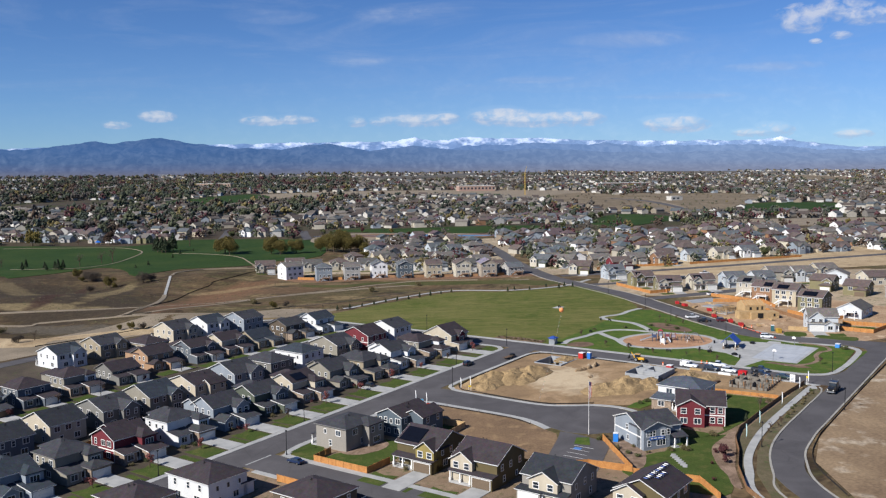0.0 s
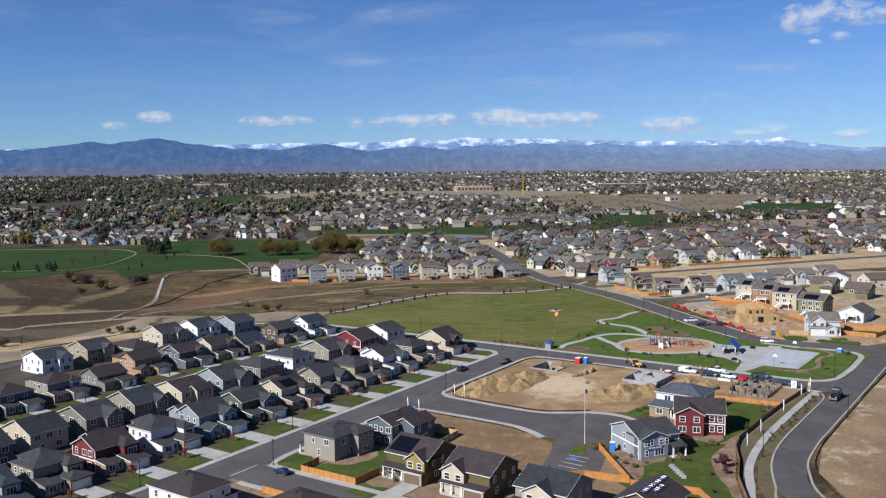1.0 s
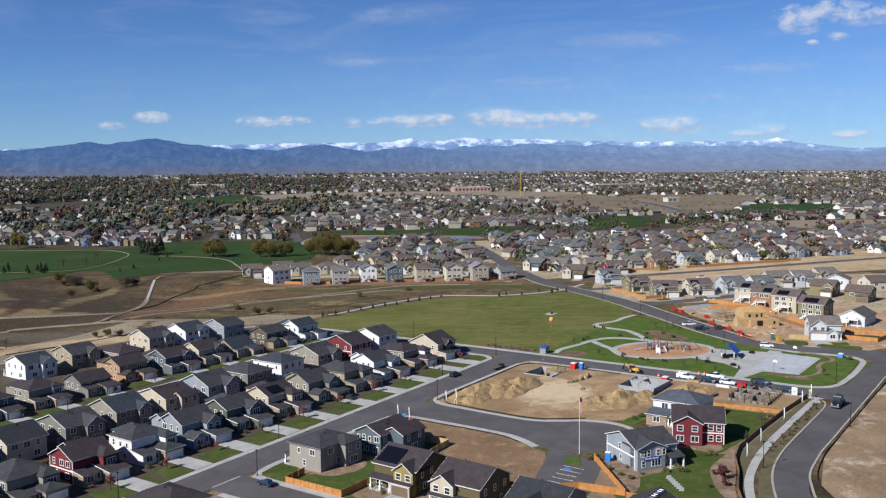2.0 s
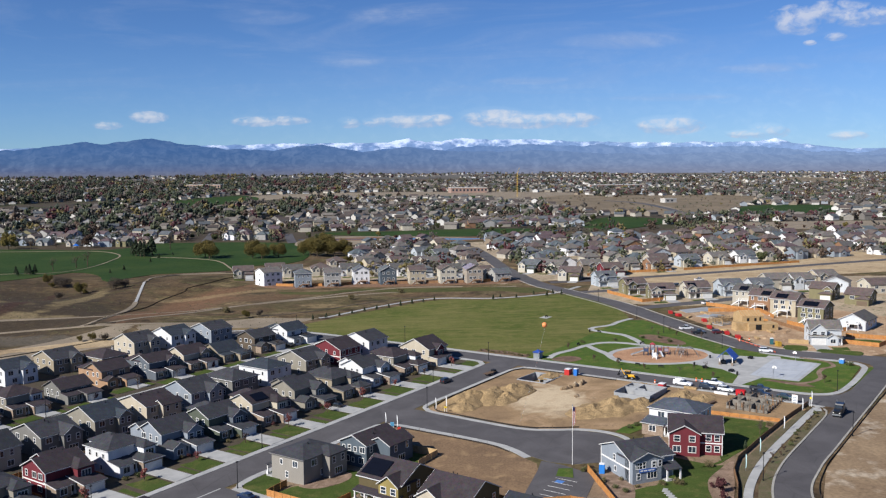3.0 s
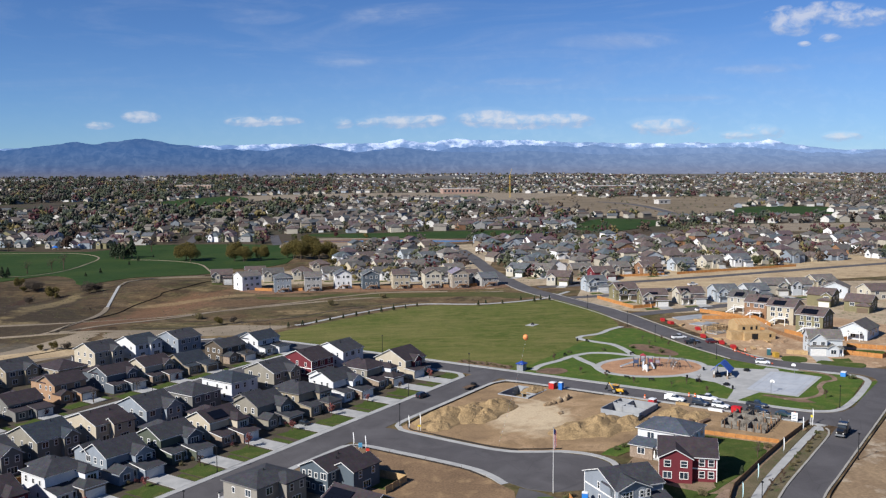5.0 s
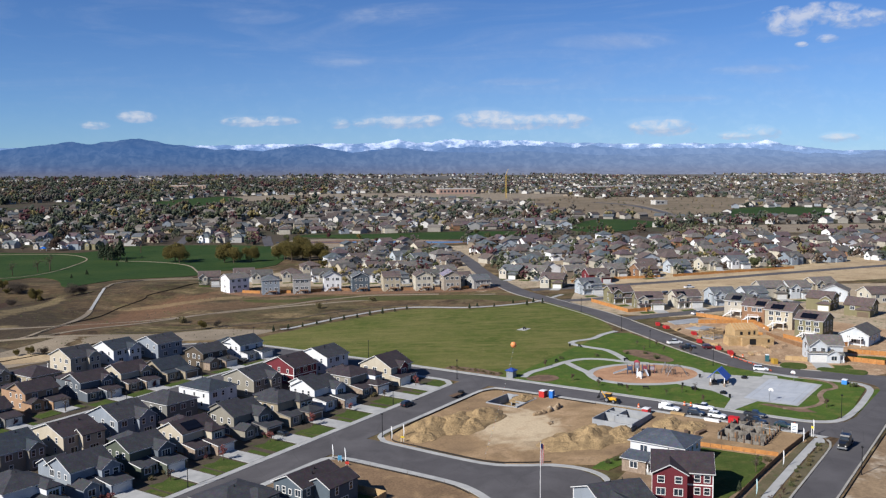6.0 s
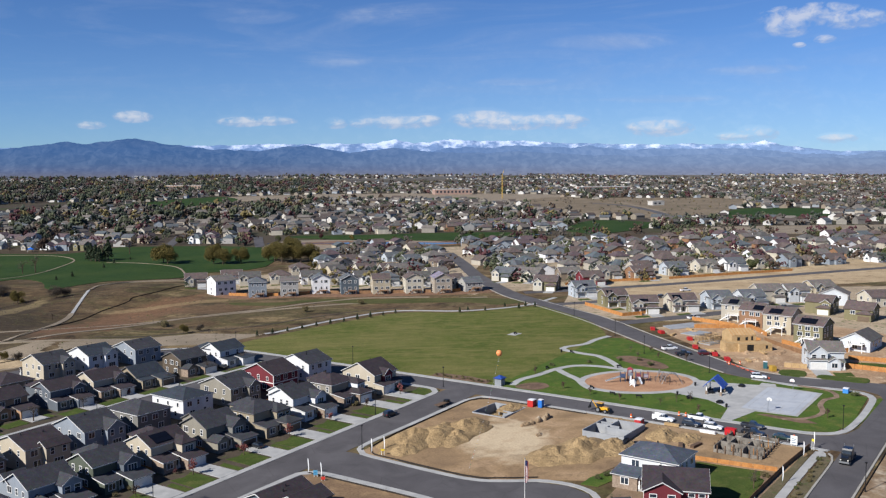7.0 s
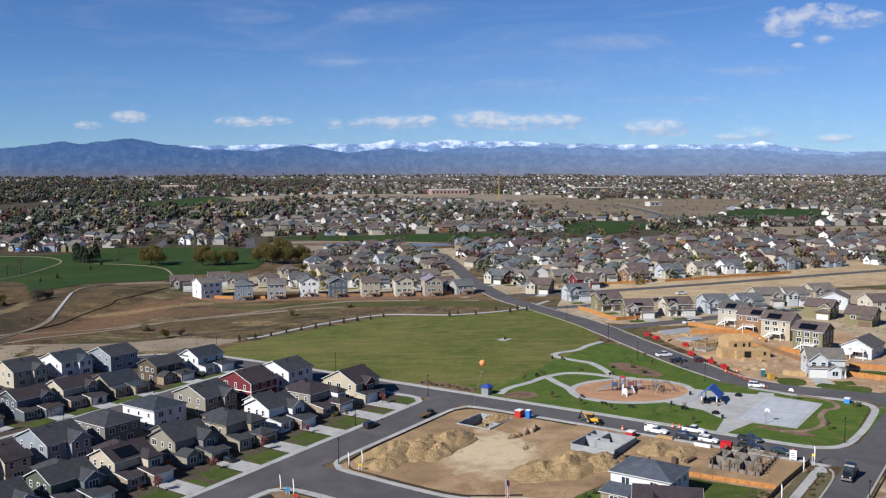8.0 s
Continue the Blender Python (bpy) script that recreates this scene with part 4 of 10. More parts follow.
def house(x, y, rz, w=11.0, d=13.0, h=5.6, roof="gx", rise=2.6, wall="tan", tiles="grey", trim="white", wing=None, garage=("right", 5.6, 2.4, "hip"), porch=True, band=False, stone=False, seed=1, solar=(), detail=2, base=0.0, group="", state="", drive=True, sides=(3, 2), deck=False, veranda=None, bundles=0, ell=None, door="d8d7d3", den=False):
    """A two-storey house; its front looks along its own -y. detail 2: all parts, 1: fewer windows."""
    rng = random.Random(seed * 7919 + int(x * 3))
    z, x_home = ground_z(x, y) + base, x
    words = f"{SAY[wall]} two-storey house with {'hipped' if roof == 'hip' else 'gabled'} dark shingle roof {state}".strip()
    ob = thing("house", pose(x, y, z, 0, 0, rz), words, "house", group)
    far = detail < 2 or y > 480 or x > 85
    wc, rc = lin((HAZED_WALLS if far else WALLS).get(wall, WALLS[wall])), lin((HAZED_ROOFS if far else ROOFS)[tiles])
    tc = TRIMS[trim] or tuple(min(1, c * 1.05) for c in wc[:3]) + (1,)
    bm = bmesh.new()
    block(bm, w, d, h, roof, rise)
    wallob = part("wall", bm, SIDING, ob)
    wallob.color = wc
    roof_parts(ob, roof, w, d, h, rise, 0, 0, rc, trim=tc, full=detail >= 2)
    n2, n1 = sides
    if detail < 2:
        n2, n1 = max(1, n2 - 1) if y < 520 else 1, max(1, n1 - 1)
    open_side = {0: "right", 1: "left", 2: "left", 3: "right"}[int(((rz + 36) % 360) // 90)]
    for s in ("left", "right"):
        windows_on(ob, w, d, h, s, *((n2, n1) if s == open_side or detail < 2 else (1, 1)), rng, big=detail < 2, simple=detail < 2)
    windows_on(ob, w, d, h, "back", *((n2, n1) if detail < 2 or not 20 < rz % 360 < 100 else (2, 1)), rng, big=True, simple=detail < 2)
    if ell:
        cx, ew, proj, kind, erise = ell
        ed = proj + 2.0
        cy = d / 2 + proj - ed / 2
        bm = bmesh.new()
        block(bm, ew, ed, h - 0.15, kind, erise, cx, cy)
        p = part("ell_wall", bm, SIDING, ob)
        p.color = wc
        if kind == "gx":
            roof_parts(ob, kind, ew, ed, h - 0.13, erise, cx, cy, rc, 0.4, "ell_roof", tc, False)
        else:
            roof_parts(ob, kind, ew, ed + 2.4, h - 0.13, erise, cx, cy - 1.2, rc, 0.4, "ell_roof", tc, False)
        for px, pz in ((cx - ew / 4, h - 2.1), (cx + ew / 4, h - 2.1), (cx, 0.8)):
            window(ob, pose(0, 0, 0, 0, 0, 180) @ pose(-px, -(d / 2 + proj), pz), 0.9 if pz > 2 else 2.4, 1.5, detail < 2)
    front_y = -d / 2
    if wing:
        side, ww, proj, wh, kind, wrise, wcol = wing
        cx = {"left": -w / 2 + ww / 2, "right": w / 2 - ww / 2, "mid": 0}[side]
        wd = proj + 2.0
        cy = front_y - proj + wd / 2
        bm = bmesh.new()
        block(bm, ww, wd, wh, kind, wrise, cx, cy)
        p = part("wing_wall", bm, SIDING, ob)
        p.color = lin((HAZED_WALLS if far else WALLS).get(wcol, WALLS[wcol]))
        roof_parts(ob, kind, ww, wd + 3, wh + 0.02, wrise, cx, cy + 1.4, rc, 0.35, "wing_roof", tc, False)
        zz = wh - 2.0
        for q in (-ww / 4, ww / 4) if ww > 4.6 else (0,):
            window(ob, pose(cx + q, front_y - proj, zz), (1.3 if ww > 4.6 else 2.3) if ww > 3 else 0.9, 1.35 if detail > 1 else 1.6)
    else:
        windows_on(ob, w, d, h, "front", 2, 0 if detail > 1 else 1, rng, big=True, simple=detail < 2)
    if wing and not garage and not veranda:
        for px, pz, pw in ((cx - ww / 4, 0.85, 1.7), (cx + ww / 4, 0.85, 1.7)):
            window(ob, pose(px, front_y - proj, pz), pw, 1.4, detail < 2)
        for px in (w / 2 - 1.2, w / 2 - 3.2) if side == "left" else (-w / 2 + 1.2, -w / 2 + 3.2):
            for pz in (0.85, h - 2.05):
                window(ob, pose(px, front_y, pz), 1.1, 1.4, detail < 2)
    if garage:
        side, gw, proj, kind = garage
        cx = (-w / 2 + gw / 2) if side == "left" else (w / 2 - gw / 2)
        gd = proj + 1.0
        cy = front_y - proj + gd / 2
        gh = 2.95
        bm = bmesh.new() if kind != "shed" else None
        gk = "gy" if kind == "gable" else "hip"
        if kind == "shed":
            shed(ob, cx - gw / 2, cx + gw / 2, front_y, proj, 2.7, 2.7 + 0.13 * proj, STONE if stone else SIDING, wc, rc, tc, "garage")
        else:
            block(bm, gw, gd, gh, gk, 1.3 if gk == "gy" else 0, cx, cy)
            p = part("garage_wall", bm, STONE if stone else SIDING, ob)
            p.color = wc
            roof_parts(ob, gk, gw, gd + 0.6, gh + 0.01, 1.2, cx, cy + 0.25, rc, 0.4, "garage_roof", tc, detail >= 2)
        gdoor = piece("garage_door", garage_door_mesh(gw - 1.0), ob, pose(cx, front_y - proj - 0.01, 0))
        if detail >= 2:
            piece("door_surround", door_surround_mesh(gw - 1.0), gdoor)
        gdoor.color = lin(door) if wall not in ("tan", "brown", "olive", "dark", "shaded_olive") or rng.random() < 0.4 else lin("6b5c4c")
        if porch and detail >= 2:
            px0, px1 = (-w / 2, w / 2 - gw) if side == "right" else (-w / 2 + gw, w / 2)
            depth = 1.9
            if den:
                # a front room of one storey under its own small gable
                dw, out = px1 - px0 - 1.6, (den if den > 1 else 2.6) + 0.3 * (seed % 3)
                depth = out - 0.5
                dx, dy = px0 + dw / 2 + 0.02, front_y - out / 2 + 0.4
                if seed % 4 == 1:
                    bm = bmesh.new()
                    block(bm, dw, out + 0.8, 2.85, "gy", 1.2, dx, dy)
                    part("front_room_wall", bm, STONE if stone and seed % 2 else SIDING, ob).color = wc
                    roof_parts(ob, "gy", dw, out + 1.0, 2.86, 1.2, dx, dy + 0.08, rc, 0.35, "front_room_roof", tc, False)
                    window(ob, pose(dx, dy - out / 2 - 0.4, 0.85), 1.7, 1.4)
                else:
                    shed(ob, px0 + 0.02, px0 + dw, front_y, out, 2.75, 2.75 + 0.15 * out, STONE if stone and seed % 2 else SIDING, wc, rc, tc, "front_room")
                    window(ob, pose(dx, front_y - out, 0.85), 1.7, 1.4)
                px0 = px1 - 1.6
            bm = bmesh.new()
            a = [(px0 - 0.2, front_y - depth - 0.3, 2.65), (px1 + 0.1, front_y - depth - 0.3, 2.65), (px1 + 0.1, front_y - 0.01, 2.8 + 0.17 * depth), (px0 - 0.2, front_y - 0.01, 2.8 + 0.17 * depth)]
            vs = [bm.verts.new(q) for q in a] + [bm.verts.new((q[0], q[1], q[2] + 0.16)) for q in a]
            for q in ((3, 2, 1, 0), (4, 5, 6, 7), (0, 1, 5, 4), (1, 2, 6, 5), (2, 3, 7, 6), (3, 0, 4, 7)):
                bm.faces.new([vs[i] for i in q])
            part("porch_roof", bm, SHINGLE, ob).color = rc
            beam = bmesh.new()
            box(beam, px0 + 0.02, px1, front_y - depth - 0.1, front_y - depth + 0.1, 2.4, 2.64)
            part("porch_beam", beam, PAINT, ob).color = tc
            bm = bmesh.new()
            box(bm, px0, px1, front_y - depth - 0.1, front_y - 0.01, -0.8, 0.22)
            part("porch_floor", bm, CONCRETE, ob)

            def post_mesh():
                b = bmesh.new()
                box(b, -0.13, 0.13, -0.13, 0.13, 0.22, 2.4)
                box(b, -0.25, 0.25, -0.25, 0.25, 0.2, 0.95)
                return bm_mesh("porch_post", b, WHITE)
            for px in ((px0 + 0.3, px1 - 0.35) if px1 - px0 < 5.5 else (px0 + 0.3, (px0 + px1) / 2, px1 - 0.35)):
                piece("porch_post", cached("post", post_mesh), ob, pose(px, front_y - depth + 0.1, 0))

            def door_mesh():
                b = bmesh.new()
                box(b, -0.48, 0.48, -0.06, 0.01, 0.22, 2.3)
                box(b, -0.3, 0.3, -0.075, -0.05, 1.5, 2.1)
                return bm_mesh("front_door", b, PAINT)
            fd = piece("front_door", cached("door", door_mesh), ob, pose(px1 - 1.2, front_y - 0.01, 0))
            fd.color = lin(rng.choice(("5a1f1c", "2b2b30", "3f4a56", "6b4a2c")))
            if not den:
                window(ob, pose(px0 + 1.4, front_y, 0.9), 1.6, 1.4)
    if veranda:
        x0, x1 = veranda
        bm = bmesh.new()
        a = [(x0, front_y - 3.0, 2.6), (x1 + 0.5, front_y - 3.0, 2.6), (x1 + 0.5, front_y - 0.01, 3.5), (x0, front_y - 0.01, 3.5)]
        vs = [bm.verts.new(q) for q in a] + [bm.verts.new((q[0], q[1], q[2] + 0.18)) for q in a]
        for q in ((3, 2, 1, 0), (4, 5, 6, 7), (0, 1, 5, 4), (1, 2, 6, 5), (2, 3, 7, 6), (3, 0, 4, 7)):
            bm.faces.new([vs[i] for i in q])
        part("porch_roof", bm, SHINGLE, ob).color = rc
        for px in (x0 + 0.3, x1 + 0.2):
            bm = bmesh.new()
            box(bm, px - 0.16, px + 0.16, front_y - 2.8, front_y - 2.48, -0.4, 2.6)
            part("porch_post", bm, WHITE, ob)
        bm = bmesh.new()
        box(bm, x0, x1 + 0.4, front_y - 2.9, front_y - 0.01, -0.6, 0.15)
        part("porch_floor", bm, CONCRETE, ob)
        for px, ww in ((-w / 2 + 1.6, 0.8), (-0.6, 2.4)):
            window(ob, pose(px, front_y - 1.2, 0.8), ww, 1.4)
        for px in (-w / 2 + 1.3, -w / 2 + 3.0, -w / 2 + 5.6, -w / 2 + 7.2):
            window(ob, pose(px, front_y - 1.2, h - 2.0), 0.75, 1.4)
    for i in range(bundles):
        bm = bmesh.new()
        box(bm, -0.46, 0.46, -0.4, 0.4, 0.2, 0.36)
        p = part("shingle_bundle", bm, PAINT, ob, "wrapped bundle of roofing on the roof")
        p.color = lin("e4e6ea") if i % 3 else lin("4a66a8")
        k = i % 12
        yy = 0.7 + (i // 12) * 1.1
        lean = math.degrees(math.atan2(rise, w / 2))
        p.matrix_local = pose(yy, -5.2 + k * 0.98 + 3.0 * (i // 12), h + rise * (1 - yy / (w / 2)), 0, lean, 90 + rng.uniform(-8, 8))
    if band:
        bm = bmesh.new()
        t = 0.04
        rings = [[bm.verts.new((sx * (w / 2 + o), sy * (d / 2 + o), z)) for sx, sy in ((-1, -1), (1, -1), (1, 1), (-1, 1))] for o, z in ((0, 2.75), (t, 2.75), (t, 3.05), (0, 3.05))]
        for k in range(4):
            for i in range(4):
                bm.faces.new((rings[k][i], rings[k][(i + 1) % 4], rings[(k + 1) % 4][(i + 1) % 4], rings[(k + 1) % 4][i]))
        bmesh.ops.recalc_face_normals(bm, faces=bm.faces[:])
        part("belt_board", bm, WHITE, ob)
    if detail >= 2:
        for sx, sy in ((-1, -1), (1, -1), (1, 1), (-1, 1)) if band else ():
            def corner():
                b = bmesh.new()
                box(b, -0.1, 0.1, -0.1, 0.1, -0.3, h - 0.14)
                return bm_mesh("corner_board", b, WHITE)
            piece("corner_board", cached(("corner", h), corner), ob, pose(sx * w / 2, sy * d / 2, 0))
        for i in range(1 + seed % 2):
            bm = bmesh.new()
            q = rng.uniform(-0.3, 0.3)
            if roof == "gx":
                loc = (q * w, 1.0 + i * 0.9, h + rise * (1 - (1.0 + i * 0.9) / (d / 2)) + 0.2)
            elif roof == "gy":
                loc = (0.8 + i * 0.8, q * d, h + rise * (1 - (0.8 + i * 0.8) / (w / 2)) + 0.2)
            else:
                loc = (q * 2, 0.6 + i * 0.6, h + rise * (1 - (0.6 + i * 0.6) / (min(w, d) / 2 + 0.45)) + 0.2)
            tube(bm, (loc[0], loc[1], loc[2] - 0.2), (loc[0], loc[1], loc[2] + 0.45), 0.09)
            box(bm, loc[0] - 0.17, loc[0] + 0.17, loc[1] - 0.17, loc[1] + 0.17, loc[2] - 0.1, loc[2] + 0.06)
            part("roof_vent", bm, DARKSTEEL, ob)
    if deck:
        bm = bmesh.new()
        box(bm, -3.2, 1.2, d / 2, d / 2 + 3.0, 2.6, 2.8)
        for q in (-3.1, 1.1):
            box(bm, q - 0.1, q + 0.1, d / 2 + 2.8, d / 2 + 2.98, -1.2, 3.8)
        box(bm, -3.2, 1.2, d / 2 + 2.92, d / 2 + 2.98, 3.7, 3.8)
        part("deck", bm, WHITE if x_home > 85 else WEATHERED, ob, "raised deck")
        bm = bmesh.new()
        steps = [(1.2, 2.7)]
        for i in range(13):
            steps += [(1.2 + (i + 1) * 0.28, 2.7 - i * 0.2), (1.2 + (i + 1) * 0.28, 2.5 - i * 0.2)]
        prof = steps + [(4.6, 0.0), (1.2, 2.3)]
        p0 = [bm.verts.new((x, d / 2 + 1.8, z)) for x, z in prof]
        p1 = [bm.verts.new((x, d / 2 + 3.0, z)) for x, z in prof]
        for i in range(len(prof)):
            bm.faces.new((p0[i], p0[(i + 1) % len(prof)], p1[(i + 1) % len(prof)], p1[i]))
        bm.faces.new(p0)
        bm.faces.new(p1)
        bmesh.ops.recalc_face_normals(bm, faces=bm.faces[:])
        part("stair", bm, WHITE if x_home > 85 else WEATHERED, ob, "deck stair")
    for side, s0, n, rows in solar:
        # side: the roof face, front or back (ridge along x), left or right (ridge along y)
        gx = roof == "gx" or (roof == "hip" and side in ("front", "back"))
        run = d / 2 if gx else w / 2
        ang = math.atan2(rise, run)
        turn = {"front": 0, "right": 90, "back": 180, "left": -90}[side]
        for i in range(n):
            for j in range(rows):
                bm = bmesh.new()
                box(bm, -0.5, 0.48, 0, 1.6, 0.3, 0.36)
                p = part("solar_panel", bm, SOLAR, ob, "dark solar panel")
                p.matrix_local = pose(0, 0, h, 0, 0, turn) @ Matrix.Translation((s0 + i * 1.0, -run, 0)) @ Matrix.Rotation(ang, 4, "X") @ Matrix.Translation((0, 0.5 + j * 1.65, 0))
    return ob


def shed(ob, x0, x1, wall_y, out, low, high, wall_mat, wall_colour, roof_colour, trim, name, open_front=False):
    """A one-storey part built against the house wall under a single slope that falls towards its front."""
    y0, y1 = wall_y - out, wall_y + 0.3
    if not open_front:
        bm = bmesh.new()
        extrude_x(bm, [(y0, -1.2), (y1, -1.2), (y1, high - 0.02), (y0, low - 0.02)], x0, x1)
        part(name + "_wall", bm, wall_mat, ob).color = wall_colour
    s = (high - low) / (y1 - y0)
    e = 0.45
    bm = bmesh.new()
    extrude_x(bm, [(y0 - e, low - s * e), (y1, high), (y1, high + 0.17), (y0 - e, low - s * e + 0.17)], x0 - 0.35, x1 + 0.35)
    r = part(name + "_roof", bm, SHINGLE, ob)
    r.color = roof_colour
    bm = bmesh.new()
    box(bm, x0 - 0.36, x1 + 0.36, y0 - e - 0.05, y0 - e, low - s * e - 0.02, low - s * e + 0.12)
    part("fascia", bm, PAINT, r).color = trim
    bm = bmesh.new()
    extrude_x(bm, [(y0 - e, low - s * e - 0.08), (y1, high - 0.08), (y1, high + 0.14), (y0 - e, low - s * e + 0.14)], x0 - 0.4, x0 - 0.352)
    part("rake_board", bm, PAINT, r).color = trim
    return r


def to_world(x, y, rz, lx, ly):
    c, s = math.cos(radians(rz)), math.sin(radians(rz))
    return (x + c * lx - s * ly, y + s * lx + c * ly)


def front_yard(x, y, rz, w, d, reach, garage, lot=15.6, green=True, proj=2.4, gw=5.6):
    """A driveway slab and lawn between a house front and the walk, reach metres away."""
    fy = -d / 2
    gx = (w / 2 - gw / 2) if garage == "right" else (-w / 2 + gw / 2)
    q = [to_world(x, y, rz, lx, ly) for lx, ly in ((gx - 2.5, fy - proj), (gx - 2.6, fy - reach), (gx + 2.6, fy - reach), (gx + 2.5, fy - proj))]
    setting(sheet("driveway", q, 0.17, CONCRETE, 4), "pale concrete driveway", "driveway")
    a, b = (-lot / 2 + 0.6, gx - 3.4) if garage == "right" else (gx + 3.4, lot / 2 - 0.6)
    q = [to_world(x, y, rz, lx, ly) for lx, ly in ((a, fy - reach * 0.5), (a, fy - reach + 0.1), (b, fy - reach + 0.1), (b, fy - reach * 0.48), ((a + b) / 2, fy - reach * 0.56))]
    setting(sheet("front_lawn", q, 0.12, YARDLAWN if green else FIELD, 4), "small green front lawn", "lawn")
    a, b = (gx + 3.2, lot / 2 - 0.3) if garage == "right" else (-lot / 2 + 0.3, gx - 3.2)
    if b - a > 1.0:
        q = [to_world(x, y, rz, lx, ly) for lx, ly in ((a, fy - reach * 0.62), (a, fy - reach + 0.1), (b, fy - reach + 0.1), (b, fy - reach * 0.6))]
        setting(sheet("side_lawn", q, 0.12, YARDLAWN, 4), "strip of green lawn by the driveway", "lawn")


def home(u, v, face, **k):
    """A house of the street grid with its yard. face: the way its front looks, -v, +v, -u or +u."""
    rz = {"-v": GRID, "+v": GRID + 180, "-u": GRID - 90, "+u": GRID + 90}[face] + k.pop("turn", 0)
    x, y = at(u, v)
    reach, green = k.pop("reach", 0), k.pop("green", True)
    ob = house(x, y, rz, **k)
    if reach:
        g = k.get("garage", ("right", 5.6, 2.4, "hip"))
        front_yard(x, y, rz, k.get("w", 11.0), k.get("d", 13.0), reach, g[0], green=green, proj=g[2], gw=g[1])
    return ob


R1 = "houses along the main street"
R2 = "houses backing on the main street row"
R3 = "houses across the back street"
R4 = "houses at the edge of the prairie"
# garages reach well out in front of shallow two-storey bodies; a lower part steps out behind
A = dict(d=9.6, h=5.8, garage=("right", 5.5, 7.0, "shed"), group=R1, reach=18.2, den=4.2)
HIPPED = dict(A, garage=("right", 5.6, 6.4, "hip"))
# facing the main street, from the camera outward
home(-126, 36.6, "-v", w=10.8, roof="gx", rise=2.2, wall="sky", tiles="slate", ell=(2.0, 6.6, 4.2, "hip", 1.7), wing=("right", 4.4, 2.8, 5.4, "hip", 1.2, "sky"), seed=1, **A)
home(-110.5, 36.6, "-v", w=11, roof="hip", rise=2.0, wall="stone", tiles="grey", wing=("right", 4.2, 3.0, 5.4, "hip", 1.2, "stone"), ell=(1.6, 6.8, 3.6, "hip", 1.7), stone=True, trim="dark", seed=2, **HIPPED)
home(-94.5, 36.6, "-v", w=10.8, roof="gx", rise=2.4, wall="red", tiles="umber", band=True, wing=("right", 4.4, 2.8, 5.4, "hip", 1.4, "red"), ell=(2.2, 6.0, 3.8, "gx", 1.5), stone=True, seed=3, **A)
home(-78, 36.6, "-v", w=11, roof="hip", rise=2.1, wall="white", tiles="grey", wing=("right", 3.4, 3.6, 5.5, "hip", 1.1, "white"), ell=(1.4, 6.8, 3.6, "hip", 1.7), stone=True, seed=4, **HIPPED)
home(-62.5, 36.4, "-v", w=11, roof="gx", rise=2.6, wall="sky", tiles="grey", wing=("right", 4.8, 2.6, 5.4, "gy", 1.5, "sky"), ell=(-3.0, 4.8, 3.6, "gx", 1.5), seed=5, **A)
home(-47, 36.6, "-v", w=10.8, roof="gx", rise=2.3, wall="green", tiles="grey", wing=("right", 4.6, 2.6, 5.4, "gy", 1.4, "slate"), ell=(2.0, 6.8, 4.4, "hip", 1.8), seed=6, **A)
home(-31.4, 36.5, "-v", w=10.8, roof="gx", rise=2.3, wall="cream", tiles="umber", wing=("right", 4.2, 3.2, 5.4, "hip", 1.2, "cream"), ell=(2.0, 6.8, 4.4, "hip", 1.8), stone=True, solar=(("front", -3.2, 5, 2), ("back", -1.4, 3, 2)), seed=7, **A)
home(-14.6, 36.4, "-v", w=10.8, roof="gx", rise=2.5, wall="stone", tiles="grey", wing=("right", 4.6, 2.8, 5.4, "gy", 1.6, "grey"), ell=(1.8, 6.8, 4.4, "gx", 1.6), trim="dark", door="5b4a3e", seed=9, **A)
home(0.6, 35.0, "-v", w=11.4, roof="hip", rise=2.1, wall="tan", tiles="grey", wing=("right", 5.2, 2.4, 5.4, "hip", 1.3, "tan"), ell=(1.6, 7.0, 4.0, "hip", 1.8), stone=True, trim="dark", seed=8, **HIPPED)
home(16.4, 36.2, "-v", w=10.8, roof="gx", rise=2.3, wall="white", tiles="grey", wing=("right", 4.6, 2.6, 5.4, "gy", 1.4, "white"), ell=(2.0, 6.8, 4.4, "gx", 1.6), stone=True, seed=10, **A)
home(32.6, 36.2, "-v", w=11, roof="hip", rise=2.1, wall="stone", tiles="umber", wing=("right", 3.4, 3.6, 5.5, "hip", 1.1, "white"), ell=(1.4, 6.8, 3.6, "hip", 1.7), stone=True, seed=11, **HIPPED)
home(49.0, 35.0, "-v", w=10.8, d=13.0, roof="gx", rise=3.2, wall="cream", tiles="umber", wing=("mid", 4.4, 1.0, 5.2, "gy", 1.7, "red"), garage=("left", 5.5, 3.6, "shed"), group=R1, reach=16.0, den=2.6, seed=16)
# the row behind, facing the back street
B = dict(d=13.8, w=10.8, garage=("left", 5.4, 3.0, "hip"), group=R2, reach=7.6)
home(-112, 64.5, "+v", roof="gx", wall="slate", tiles="char", seed=21, **B)
home(-96, 65.5, "+v", roof="gx", rise=2.9, wall="cream", tiles="char", seed=22, **B)
home(-80, 65.0, "+v", roof="gx", rise=2.6, wall="grey", tiles="grey", ell=(-2.4, 5.4, 2.2, "gy", 1.9), seed=23, **B)
home(-64, 65.5, "+v", roof="gx", rise=3.0, wall="stone", tiles="slate", ell=(-3.2, 4.2, 1.6, "gy", 1.5), seed=24, **B)
home(-48, 64.5, "+v", roof="gx", rise=2.4, wall="cream", tiles="umber", ell=(-2.0, 6.4, 2.0, "gx", 1.2), seed=25, **B)
